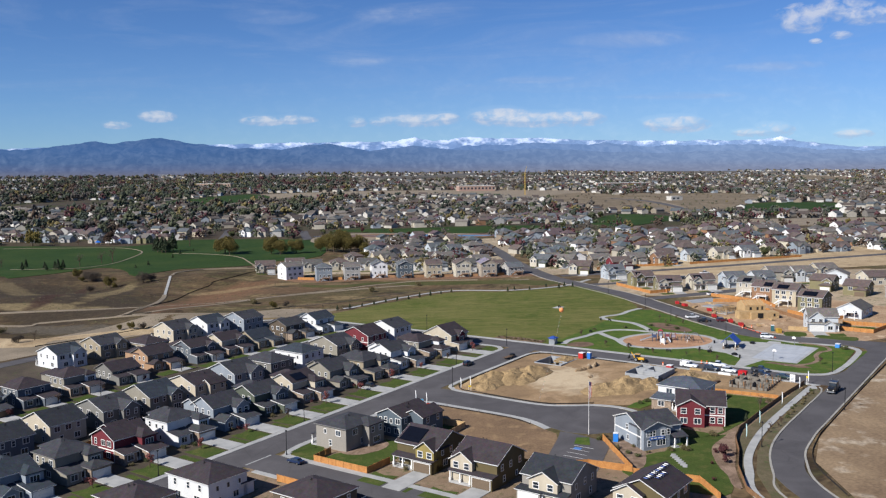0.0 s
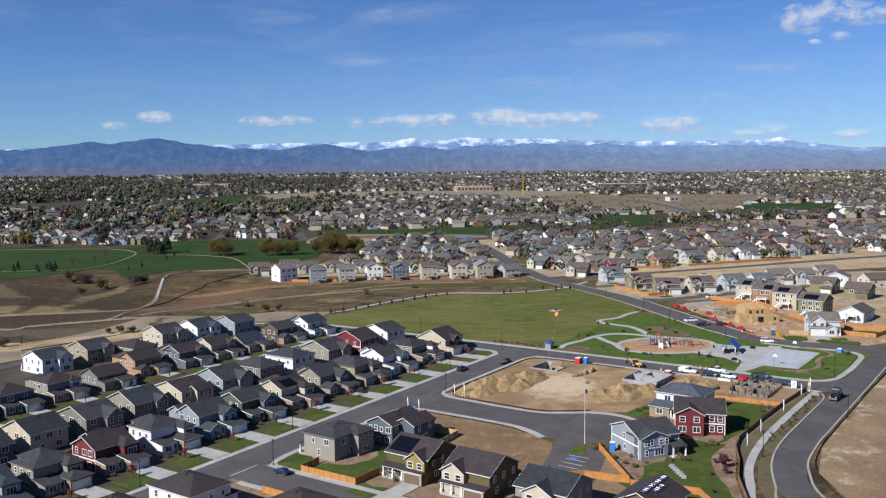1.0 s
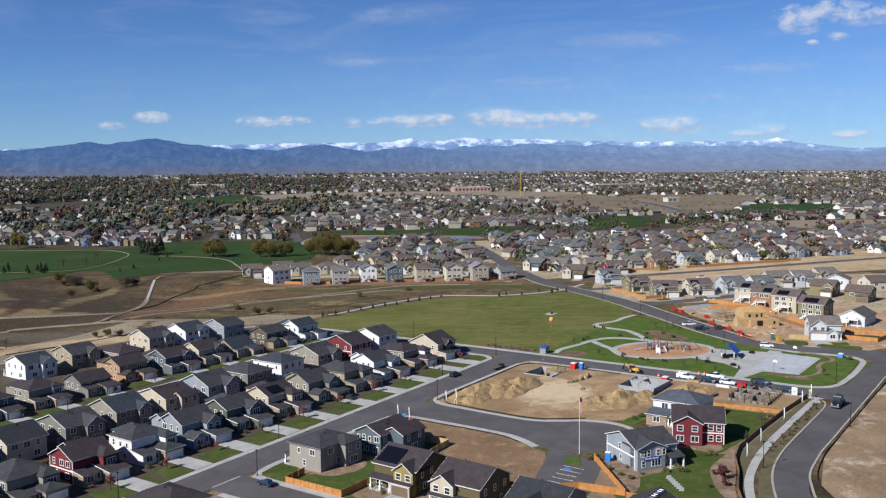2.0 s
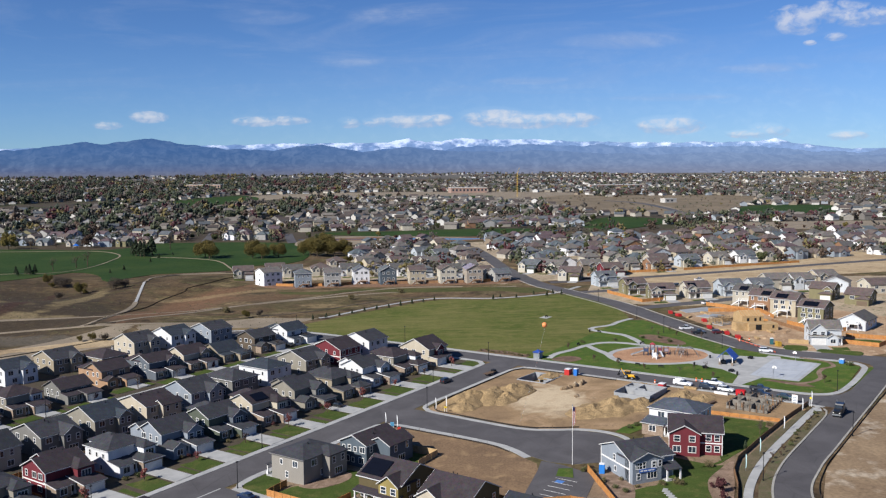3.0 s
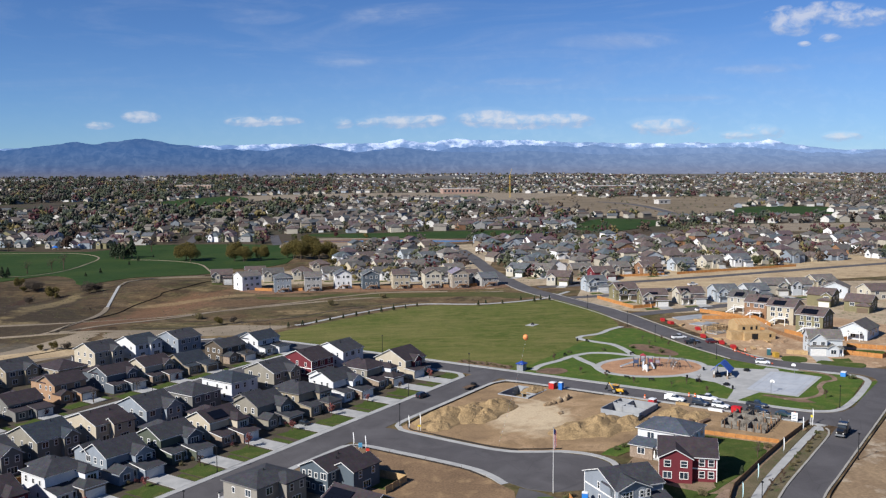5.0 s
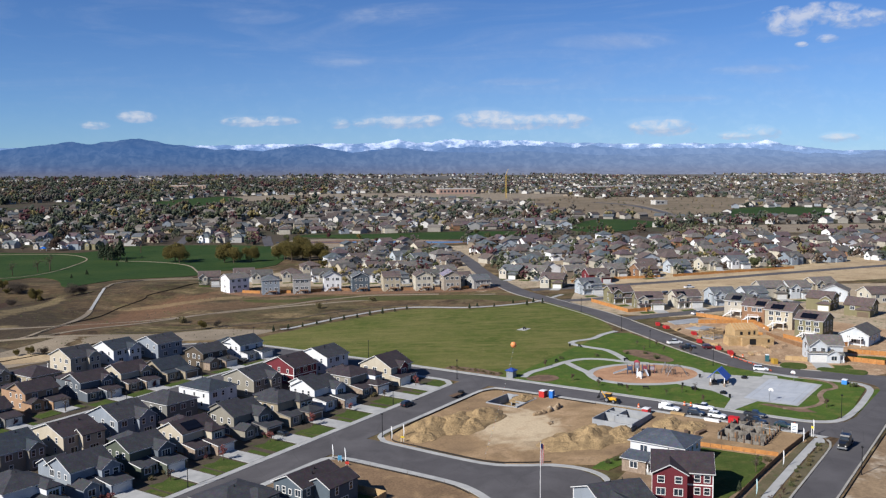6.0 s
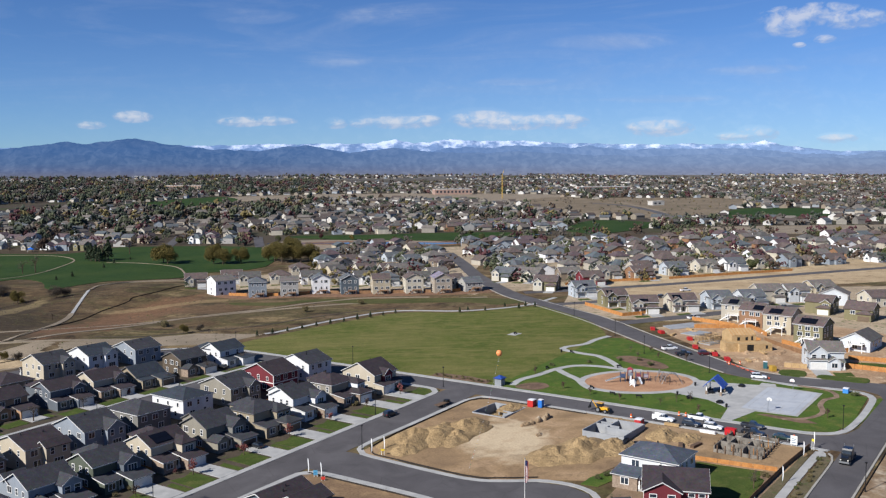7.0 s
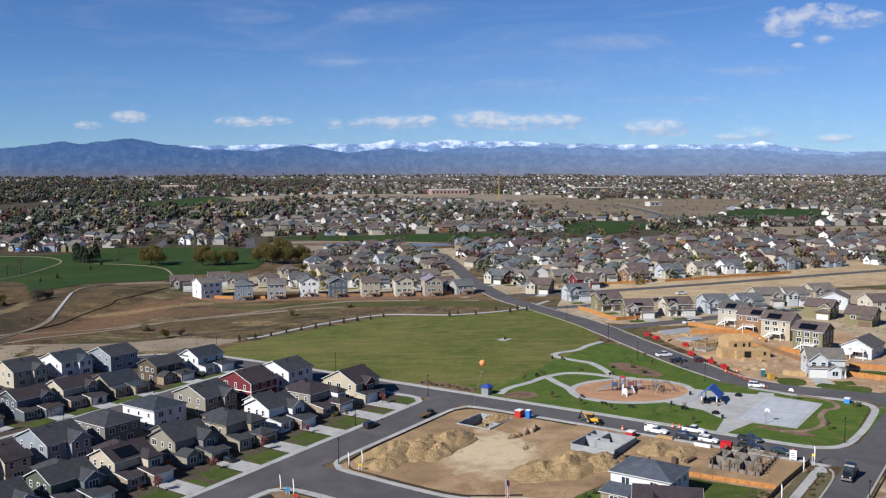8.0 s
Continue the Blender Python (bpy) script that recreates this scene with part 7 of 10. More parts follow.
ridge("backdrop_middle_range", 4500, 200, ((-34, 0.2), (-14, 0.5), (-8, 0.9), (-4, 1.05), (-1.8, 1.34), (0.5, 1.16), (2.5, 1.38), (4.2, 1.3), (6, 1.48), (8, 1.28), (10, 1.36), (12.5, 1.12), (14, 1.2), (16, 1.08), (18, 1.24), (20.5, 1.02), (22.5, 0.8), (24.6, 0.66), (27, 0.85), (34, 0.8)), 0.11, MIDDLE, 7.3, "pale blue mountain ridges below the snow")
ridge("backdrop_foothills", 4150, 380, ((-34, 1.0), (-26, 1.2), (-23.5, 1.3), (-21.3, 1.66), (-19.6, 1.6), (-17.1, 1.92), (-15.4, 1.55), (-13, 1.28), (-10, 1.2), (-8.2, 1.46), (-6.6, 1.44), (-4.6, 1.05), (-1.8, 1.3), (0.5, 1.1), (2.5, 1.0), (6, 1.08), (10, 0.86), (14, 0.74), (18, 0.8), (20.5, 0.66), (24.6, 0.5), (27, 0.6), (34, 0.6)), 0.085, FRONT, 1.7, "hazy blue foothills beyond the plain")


def cloud_shell():
    """A far shell of air with thin high cloud, a line of small fair-weather clouds and painted low haze."""
    nx, nz, r = 60, 16, 4880
    verts = [(r * math.sin(radians(-40 + 80 * i / nx)), r * math.cos(radians(-40 + 80 * i / nx)), 30 + 1500 * j / nz) for j in range(nz + 1) for i in range(nx + 1)]
    k = nx + 1
    faces = [(j * k + i, j * k + i + 1, (j + 1) * k + i + 1, (j + 1) * k + i) for j in range(nz) for i in range(nx)]
    m = Mat("cloud_and_haze", 1.0)
    nt = m.nt
    p = m.where()
    sep = m.node("ShaderNodeSeparateXYZ")
    m.link(p, sep.inputs[0])
    x, z = sep.outputs["X"], sep.outputs["Z"]

    def blob(cx, cz, wx, wz):
        a = m.math("POWER", m.math("DIVIDE", m.math("SUBTRACT", x, cx), wx), 2)
        b = m.math("POWER", m.math("DIVIDE", m.math("SUBTRACT", z, cz), wz), 2)
        return m.math("MAXIMUM", m.math("SUBTRACT", 1.0, m.math("ADD", a, b)), 0.0)

    puffs = lit = None
    for b in ((-1447, 342, 91, 27), (-1636, 298, 67, 18), (-935, 321, 121, 24), (-777, 326, 121, 21), (-455, 313, 61, 24), (-336, 313, 55, 21), (-125, 320, 228, 30), (25, 328, 76, 27), (325, 333, 182, 43), (504, 318, 273, 36), (710, 318, 152, 36), (1206, 279, 167, 39), (1666, 240, 91, 33), (1577, 228, 106, 18), (2002, 212, 85, 21), (1871, 813, 228, 49), (1789, 765, 106, 49), (2054, 779, 137, 43), (1937, 690, 49, 18), (1832, 667, 30, 12)):
        q, l = blob(b[0], b[1] - 0.1 * b[3], b[2] * 1.1, b[3] * 1.25), blob(b[0] - 0.15 * b[2], b[1] + 0.55 * b[3], b[2], b[3])
        puffs = q if puffs is None else m.math("MAXIMUM", puffs, q)
        lit = l if lit is None else m.math("MAXIMUM", lit, l)
    veils = None
    for b in ((-463, 644, 213, 46), (489, 526, 228, 24), (-119, 875, 364, 67), (1634, 554, 273, 27), (965, 719, 364, 49), (-879, 855, 273, 43), (1218, 423, 334, 24)):
        q = blob(*b)
        veils = q if veils is None else m.math("MAXIMUM", veils, q)
    lump = m.noise(56, 7, (0.8, 0.8, 1.25), rough=0.58, twist=0.4)
    core = m.math("MINIMUM", m.math("MULTIPLY", puffs, 2.8), 1.0)
    dens = m.math("ADD", m.math("MULTIPLY", core, m.value(lump, 0.32, 0.68, -0.3, 1.0)), m.math("MULTIPLY", puffs, 0.5))
    cum = m.value(dens, 0.08, 1.15, 0.0, 0.6)
    wisp = m.noise(620, 8, (0.55, 0.55, 3.2), rough=0.62, twist=1.4)
    veil = m.math("MULTIPLY", m.value(wisp, 0.47, 0.78, 0.0, 0.34), m.value(z, 260, 560))
    veil = m.math("ADD", m.math("MULTIPLY", veil, 0.5), m.math("MULTIPLY", veils, m.value(wisp, 0.35, 0.75, 0.0, 0.4)))
    # the last term paints low haze, denser towards +x
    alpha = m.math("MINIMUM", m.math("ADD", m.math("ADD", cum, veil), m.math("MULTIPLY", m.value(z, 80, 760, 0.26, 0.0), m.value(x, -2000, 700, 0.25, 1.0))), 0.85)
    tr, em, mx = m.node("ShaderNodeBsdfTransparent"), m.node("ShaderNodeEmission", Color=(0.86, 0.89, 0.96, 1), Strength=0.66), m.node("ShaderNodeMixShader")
    # bright tops and grey undersides of the clouds are painted in
    shade = m.ramp(m.math("ADD", m.math("MULTIPLY", lit, 1.1), m.value(lump, 0.3, 0.7, -0.25, 0.35)), (0.0, (0.42, 0.5, 0.7, 1)), (0.45, (0.62, 0.67, 0.78, 1)), (0.9, (0.75, 0.76, 0.82, 1)))
    m.link(shade, em.inputs["Color"])
    m.link(alpha, mx.inputs[0])
    m.link(tr.outputs[0], mx.inputs[1])
    m.link(em.outputs[0], mx.inputs[2])
    m.link(mx.outputs[0], nt.nodes["Material Output"].inputs["Surface"])
    return setting(new("backdrop_clouds", mesh_of("backdrop_clouds", verts, faces, m.m, True)), "thin white clouds and painted haze over the mountains", "clouds")


cloud_shell()


# ---- fences, lamps, flags ----
def fence(line, height=1.7, mat=None, label="cedar board fence round a yard", group="yard fences"):
    """A board fence along a line: posts and panels of upright boards between rails."""
    mat = mat or CEDAR
    p0 = line[0]
    e = thing("fence", pose(p0[0], p0[1], ground_z(*p0)), label, "fence", group)
    back_m = e.matrix_world.inverted()

    def panel_mesh(ln):
        def make():
            bm = bmesh.new()
            n = max(3, int(ln / 0.28))
            prof = []
            for i in range(n):
                x0, x1, o = ln * i / n, ln * (i + 1) / n, 0.02 if i % 2 else 0.05
                prof += [(x0, o), (x1, o)]
            outline = prof + [(ln, -0.03), (0, -0.03)]
            lo = [bm.verts.new((x, y, -0.4)) for x, y in outline]
            hi = [bm.verts.new((x, y, height)) for x, y in outline]
            k = len(outline)
            for i in range(k):
                bm.faces.new((lo[i], lo[(i + 1) % k], hi[(i + 1) % k], hi[i]))
            bm.faces.new(hi)
            bm.faces.new(lo)
            bmesh.ops.recalc_face_normals(bm, faces=bm.faces[:])
            return bm_mesh("panel", bm, mat)
        return cached(("panel", round(ln, 2), height, mat.name), make)

    def post_mesh():
        bm = bmesh.new()
        box(bm, -0.07, 0.07, -0.07, 0.07, -0.5, height + 0.1)
        return bm_mesh("post", bm, mat)
    for a, b in zip(line, line[1:]):
        a, b = Vector(a), Vector(b)
        n = max(1, round((b - a).length / 2.6))
        ln, d = (b - a).length / n, (b - a).normalized()
        for i in range(n):
            q = a + d * ln * i
            z = ground_z(q.x, q.y)
            z1 = ground_z(q.x + d.x * ln, q.y + d.y * ln)
            m = pose(q.x, q.y, z, 0, 0, math.degrees(math.atan2(d.y, d.x))) @ Matrix.Rotation(-math.atan2(z1 - z, ln), 4, "Y")
            piece("panel", panel_mesh(ln - 0.1), e, back_m @ m @ Matrix.Translation((0.05, 0, 0)))
            if a.y < 215:
                piece("post", cached(("post", height, mat.name), post_mesh), e, back_m @ m)
    return e


fence(uvs((-66, -11.6), (-72.8, -12), (-72.6, -29.4), (-64, -29.6)), label="new cedar board fence round a green yard")
fence(uvs((-87.2, -14), (-87.2, -34), (-94, -34)), label="orange cedar fence behind a house")
fence(uvs((-32, -21.2), (-31.6, -29.8), (-40, -30.2)), 1.7, LUMBER, "pale new board fence at a vacant lot")
setting(sheet("back_lawn", uvs((-33, -21.6), (-32.2, -29), (-38, -29.4), (-39, -22)), 0.12, YARDLAWN, 4), "green lawn inside a pale fence", "lawn")
fence(uvs((-22.5, -66.8), (-40, -83), (-41.5, -72.4), (-47, -66)), label="cedar fence between a car park and a yard")
fence(uvs((-41.5, -84), (-38.6, -98.6), (-46, -106)), label="low cedar fence along yards")
fence(uvs((-48, -46.4), (-49, -66)), label="cedar fence behind houses")
fence(uvs((34.6, -66), (35, -76), (36.8, -94.6)), 1.1, label="orange cedar fence beside a building pit")
fence(uvs((57, -96.8), (40, -95.4), (20, -94.6), (2, -94.4), (-6, -96), (-15, -99.8), (-26, -103.2), (-38, -109), (-52, -122)), 1.25, WEATHERED, "brown stained board fence by the sidewalk")
for line in (((221, 44), (199, 15), (212, 6)), ((218, 18), (204, 8)), ((176, -44), (170, -53)), ((150, -75), (144, -88), (143.5, -100), (158, -103), (156, -86)), ((186, -22), (196, -42), (182, -52)), ((205, -60), (190, -72)), ((172, -60), (160, -78), (168, -84))):
    fence(uvs(*line), 1.6, None, "orange cedar fence among new houses", "fences of the new houses")
fence(uvs((173, -53.4), (164, -63), (155.5, -72.4)), 1.5, WEATHERED, "brown board fence behind a half-built house", "fences of the new houses")
fence(uvs((135.2, -70.4), (136.6, -77.4)), 1.6, LUMBER, "pale new board fence beside a driveway", "fences of the new houses")
fence(uvs((203, -15), (199, -26), (194.7, -36)), 1.6, None, "orange cedar fence among new houses", "fences of the new houses")
for a, b in (((-92, 568), (-81, 563)), ((-70, 561), (-63, 560)), ((-52, 561), (-46, 563)), ((-35, 564), (-30, 561)), ((-19, 559), (-12, 558)), ((-1, 557), (6, 556)), ((17, 555), (21, 553)), ((32, 553), (37, 555))):
    fence((a, b), 1.7, WEATHERED if int(a[0]) % 2 else None, "cedar fence between two tall houses", "fences of the tall houses")
fence(((96, 566), (112, 574), (150, 578)), 1.5, None, "orange cedar fence below a row of houses", "fences of the new houses")
fence(((158, 580), (196, 592), (240, 606)), 1.5, None, "orange cedar fence below a row of houses", "fences of the new houses")
for u in (-102, -86, -70, -54, -38, -22, -6, 10, 26, 42):
    fence(uvs((u, 49.2), (u + 16, 49.2)), 1.7, None, "cedar fence between back yards", "back yard fences")
    fence(uvs((u, 30), (u, 42)), 1.7, None, "cedar fence between two houses", "side yard fences")


def silt_fence(line, label="sagging black silt fence on stakes"):
    e = thing("silt_fence", pose(0, 0, 0), label, "fence", "silt fences")
    ob = ribbon("cloth", line, [(0.05, -0.05), (0.06, 0.38), (0.02, 0.42), (-0.03, 0.38), (-0.04, -0.05)], BLACKCLOTH, 2.0)
    ob.parent = e
    for q in spline(line, 10.0):
        def stake():
            bm = bmesh.new()
            box(bm, -0.04, 0.04, -0.04, 0.04, -0.2, 0.9)
            return bm_mesh("stake", bm, OLDWOOD)
        piece("stake", cached("stake", stake), e, pose(q.x, q.y, ground_z(q.x, q.y)))
    return e


silt_fence(uvs((3, -3.4), (12, -2.2), (26, -1.9), (40, -1.8), (51, -2.0), (54.6, -5), (55.4, -12), (55.4, -38)))
silt_fence(uvs((3, -3.4), (-0.4, -7), (-0.8, -14), (-1.2, -36), (2, -44), (6, -50)))
silt_fence([(-153, 442), (-154, 466), (-154, 491), (-153, 515), (-152, 538), (-145, 559), (-145, 567), (-134, 582), (-125, 606)])
silt_fence([(-156, 434), (-148, 433.5), (-141, 433)])
silt_fence([(-170, 372), (-156, 384), (-130, 410), (-112, 424), (-96, 428)])
silt_fence(uvs((-18.4, -2), (-18.2, -14), (-18.3, -36), (-20.4, -44)))
silt_fence(uvs((-30, -128), (-12, -116.6), (6, -113.2), (24, -112.9), (66, -112.9), (108, -113.2)), "low black silt fence along the dirt field")


def street_lamp(u, v, turn=0, h=6.2):
    x, y = at(u, v)
    e = thing("street_lamp", pose(x, y, ground_z(x, y), 0, 0, turn), "dark steel street lamp on a slim pole", "street lamp", "street lamps")
    bm = bmesh.new()
    tube(bm, (0, 0, -0.2), (0, 0, h), 0.11, 0.07, 8)
    part("pole", bm, DARKSTEEL, e)
    bm = bmesh.new()
    tube(bm, (0, 0, 0), (0, 0, 0.5), 0.2, 0.16, 8)
    part("base", bm, DARKSTEEL, e)
    bm = bmesh.new()
    tube(bm, (0, 0, h), (0, 0, h + 0.18), 0.16, 0.34, 10)
    tube(bm, (0, 0, h + 0.18), (0, 0, h + 0.42), 0.36, 0.08, 10)
    part("head", bm, DARKSTEEL, e)
    return e


for u, v in ((-73, -2.6), (0.6, -2.6), (34, -113.4), (-8, -103.2), (75.6, -100.6), (132, -23), (116, -52), (60, 14), (-50, 13.8), (26, 13.8), (-100, 13.8), (70, 60), (70, 120), (-20, 78), (-64, 92), (20, 92), (156, -1), (190, 34), (-55, -130)):
    street_lamp(u, v)


def feather_flag(u, v, colour, label):
    x, y = at(u, v)
    e = thing("feather_flag", pose(x, y, ground_z(x, y), 0, 0, -40), label, "banner", "banners at the street corners")
    bm = bmesh.new()
    tube(bm, (0, 0, -0.1), (0, 0, 4.2), 0.035, 0.02, 6)
    part("pole", bm, GALV, e)
    bm = bmesh.new()
    n = 12
    f, b = [], []
    for i in range(n + 1):
        t = i / n
        w = 0.19 * (1 - (1 - t) ** 3) ** 0.5 if t < 0.8 else 0.19 * (1 - ((t - 0.8) / 0.2) ** 2) ** 0.5
        z, wave = 0.7 + 3.4 * t, 0.08 * math.sin(t * 5)
        f.append((bm.verts.new((0.02, wave, z)), bm.verts.new((0.06 + max(w, 0.02), wave + 0.05, z))))
        b.append((bm.verts.new((0.02, wave + 0.02, z)), bm.verts.new((0.06 + max(w, 0.02), wave + 0.07, z))))
    for i in range(n):
        bm.faces.new((f[i][0], f[i][1], f[i + 1][1], f[i + 1][0]))
        bm.faces.new((b[i][0], b[i][1], b[i + 1][1], b[i + 1][0]))
        bm.faces.new((f[i][1], f[i + 1][1], b[i + 1][1], b[i][1]))
    part("cloth", bm, PAINT, e).color = lin(colour)
    return e


for u, v, c, s in ((2.4, -8.2, "eeeeec", "tall white feather banner on a pole"), (-0.6, -6.6, "eeeeec", "tall white feather banner on a pole"), (-19.4, -3.0, "e8ecee", "tall white feather banner on a pole"), (-19.8, -7.4, "e8ecee", "tall white feather banner on a pole"), (49, -97.2, "eceeee", "tall white feather banner by the sidewalk"), (29.9, -97.4, "eceeee", "tall white feather banner by the sidewalk"), (9, -97.4, "bfe0e2", "tall pale teal feather banner by the sidewalk"), (-4, -98, "bfe0e2", "tall pale teal feather banner by the sidewalk"), (57.4, -97.6, "eceeee", "tall white feather banner at the corner")):
    feather_flag(u, v, c, s)


def flagpole(u, v):
    x, y = at(u, v)
    e = thing("flagpole", pose(x, y, ground_z(x, y)), "tall white flagpole with a hanging striped flag", "flagpole")
    bm = bmesh.new()
    tube(bm, (0, 0, -0.2), (0, 0, 14.6), 0.08, 0.04, 10)
    part("pole", bm, WHITE, e)
    bm = bmesh.new()
    bmesh.ops.create_uvsphere(bm, u_segments=10, v_segments=6, radius=0.14, matrix=pose(0, 0, 14.7))
    part("finial", bm, GALV, e)
    # the cloth hangs in folds: stripes side by side, the canton above
    flag = None
    for i in range(9):
        bm = bmesh.new()
        a = [bm.verts.new((0.1 + 0.06 * i, 0.12 * math.sin(i * 1.2), z)) for z in (9.6 + 0.08 * i, 14.2)]
        b = [bm.verts.new((0.1 + 0.06 * (i + 1), 0.12 * math.sin((i + 1) * 1.2), z)) for z in (9.6 + 0.08 * (i + 1), 14.2 - 0.06)]
        c = [bm.verts.new(q.co + Vector((0, 0.03, 0))) for q in (a[0], b[0], b[1], a[1])]
        front = (a[0], b[0], b[1], a[1])
        bm.faces.new(front)
        bm.faces.new(c)
        for k in range(4):
            bm.faces.new((front[k], front[(k + 1) % 4], c[(k + 1) % 4], c[k]))
        ob = part("stripe", bm, PAINT, e)
        ob.color = lin("9c2230") if i % 2 == 0 else lin("e8e6e2")
    bm = bmesh.new()
    box(bm, 0.08, 0.4, -0.17, 0.17, 13.3, 14.25)
    part("canton", bm, PAINT, e, "dark blue canton of the flag").color = lin("27305c")
    return e


flagpole(-20.5, -61.8)


def balloon():
    x, y = at(14.5, -34.5)
    gx, gy = at(1.5, -34.0)
    e = thing("tethered_balloon", pose(gx, gy, ground_z(gx, gy)), "orange advertising balloon on a pennant line", "balloon")
    back_m = e.matrix_world.inverted()
    top = back_m @ Vector((x, y, 27.3))
    bm = bmesh.new()
    bmesh.ops.create_uvsphere(bm, u_segments=24, v_segments=14, radius=0.72)
    for q in bm.verts:
        if q.co.z < 0:
            q.co.z *= 1.15
    bm.transform(Matrix.Translation(top))
    part("envelope", bm, PAINT, e, "round orange balloon skin", True).color = lin("e8935a")
    foot = Vector((0, 0, 0.1))
    bm = bmesh.new()
    pts = [foot.lerp(top - Vector((0, 0, 1.0)), t) - Vector((0, 0, 1.2 * math.sin(math.pi * t))) for t in [i / 16 for i in range(17)]]
    rings = [[bm.verts.new(p + Vector((0.012 * math.cos(k * 1.571), 0.012 * math.sin(k * 1.571), 0))) for k in range(4)] for p in pts]
    for a, b in zip(rings, rings[1:]):
        for k in range(4):
            bm.faces.new((a[k], a[(k + 1) % 4], b[(k + 1) % 4], b[k]))
    part("line", bm, GALV, e)
    for i in range(1, 30):
        t = i / 30
        q = foot.lerp(top - Vector((0, 0, 1.0)), t) - Vector((0, 0, 1.2 * math.sin(math.pi * t)))
        bm = bmesh.new()
        vs = [bm.verts.new(q + Vector(o)) for o in ((0, 0, 0.08), (0, 0, -0.1), (0.25, 0.1, -0.03), (0, 0.03, 0.08), (0, 0.03, -0.1), (0.25, 0.13, -0.03))]
        for k in ((0, 1, 2), (3, 5, 4), (0, 2, 5, 3), (1, 4, 5, 2), (0, 3, 4, 1)):
            bm.faces.new([vs[j] for j in k])
        part("pennant", bm, PAINT, e).color = lin(("d94a34", "ece9e2", "3f9a56", "e3b93f", "ece9e2")[i % 5])
    return e


balloon()


# ---- vehicles ----
def wheel_mesh(r, w):
    def make():
        bm = bmesh.new()
        tube(bm, (0, -w / 2, 0), (0, w / 2, 0), r, r, 16)
        return bm_mesh("wheel", bm, RUBBER)
    return cached(("wheel", r, w), make)


def rim_mesh(r, w):
    def make():
        bm = bmesh.new()
        tube(bm, (0, -w / 2 - 0.015, 0), (0, w / 2 + 0.015, 0), r * 0.6, r * 0.6, 12)
        return bm_mesh("rim", bm, GALV)
    return cached(("rim", r, w), make)


def lathe_body(bm, sections):
    """A hull through cross-sections given as (x, half width low, half width high, z low, z high)."""
    rows = []
    for x, w0, w1, z0, z1 in sections:
        zm = z0 + (z1 - z0) * 0.55
        wm = max(w0, w1) * 1.02
        rows.append([bm.verts.new((x, s * q, z)) for s, q, z in ((-1, w0, z0), (-1, wm, zm), (-1, w1, z1), (1, w1, z1), (1, wm, zm), (1, w0, z0))])
    for a, b in zip(rows, rows[1:]):
        for i in range(6):
            bm.faces.new((a[i], a[(i + 1) % 6], b[(i + 1) % 6], b[i]))
    bm.faces.new(rows[0])
    bm.faces.new(rows[-1])
    bmesh.ops.recalc_face_normals(bm, faces=bm.faces[:])


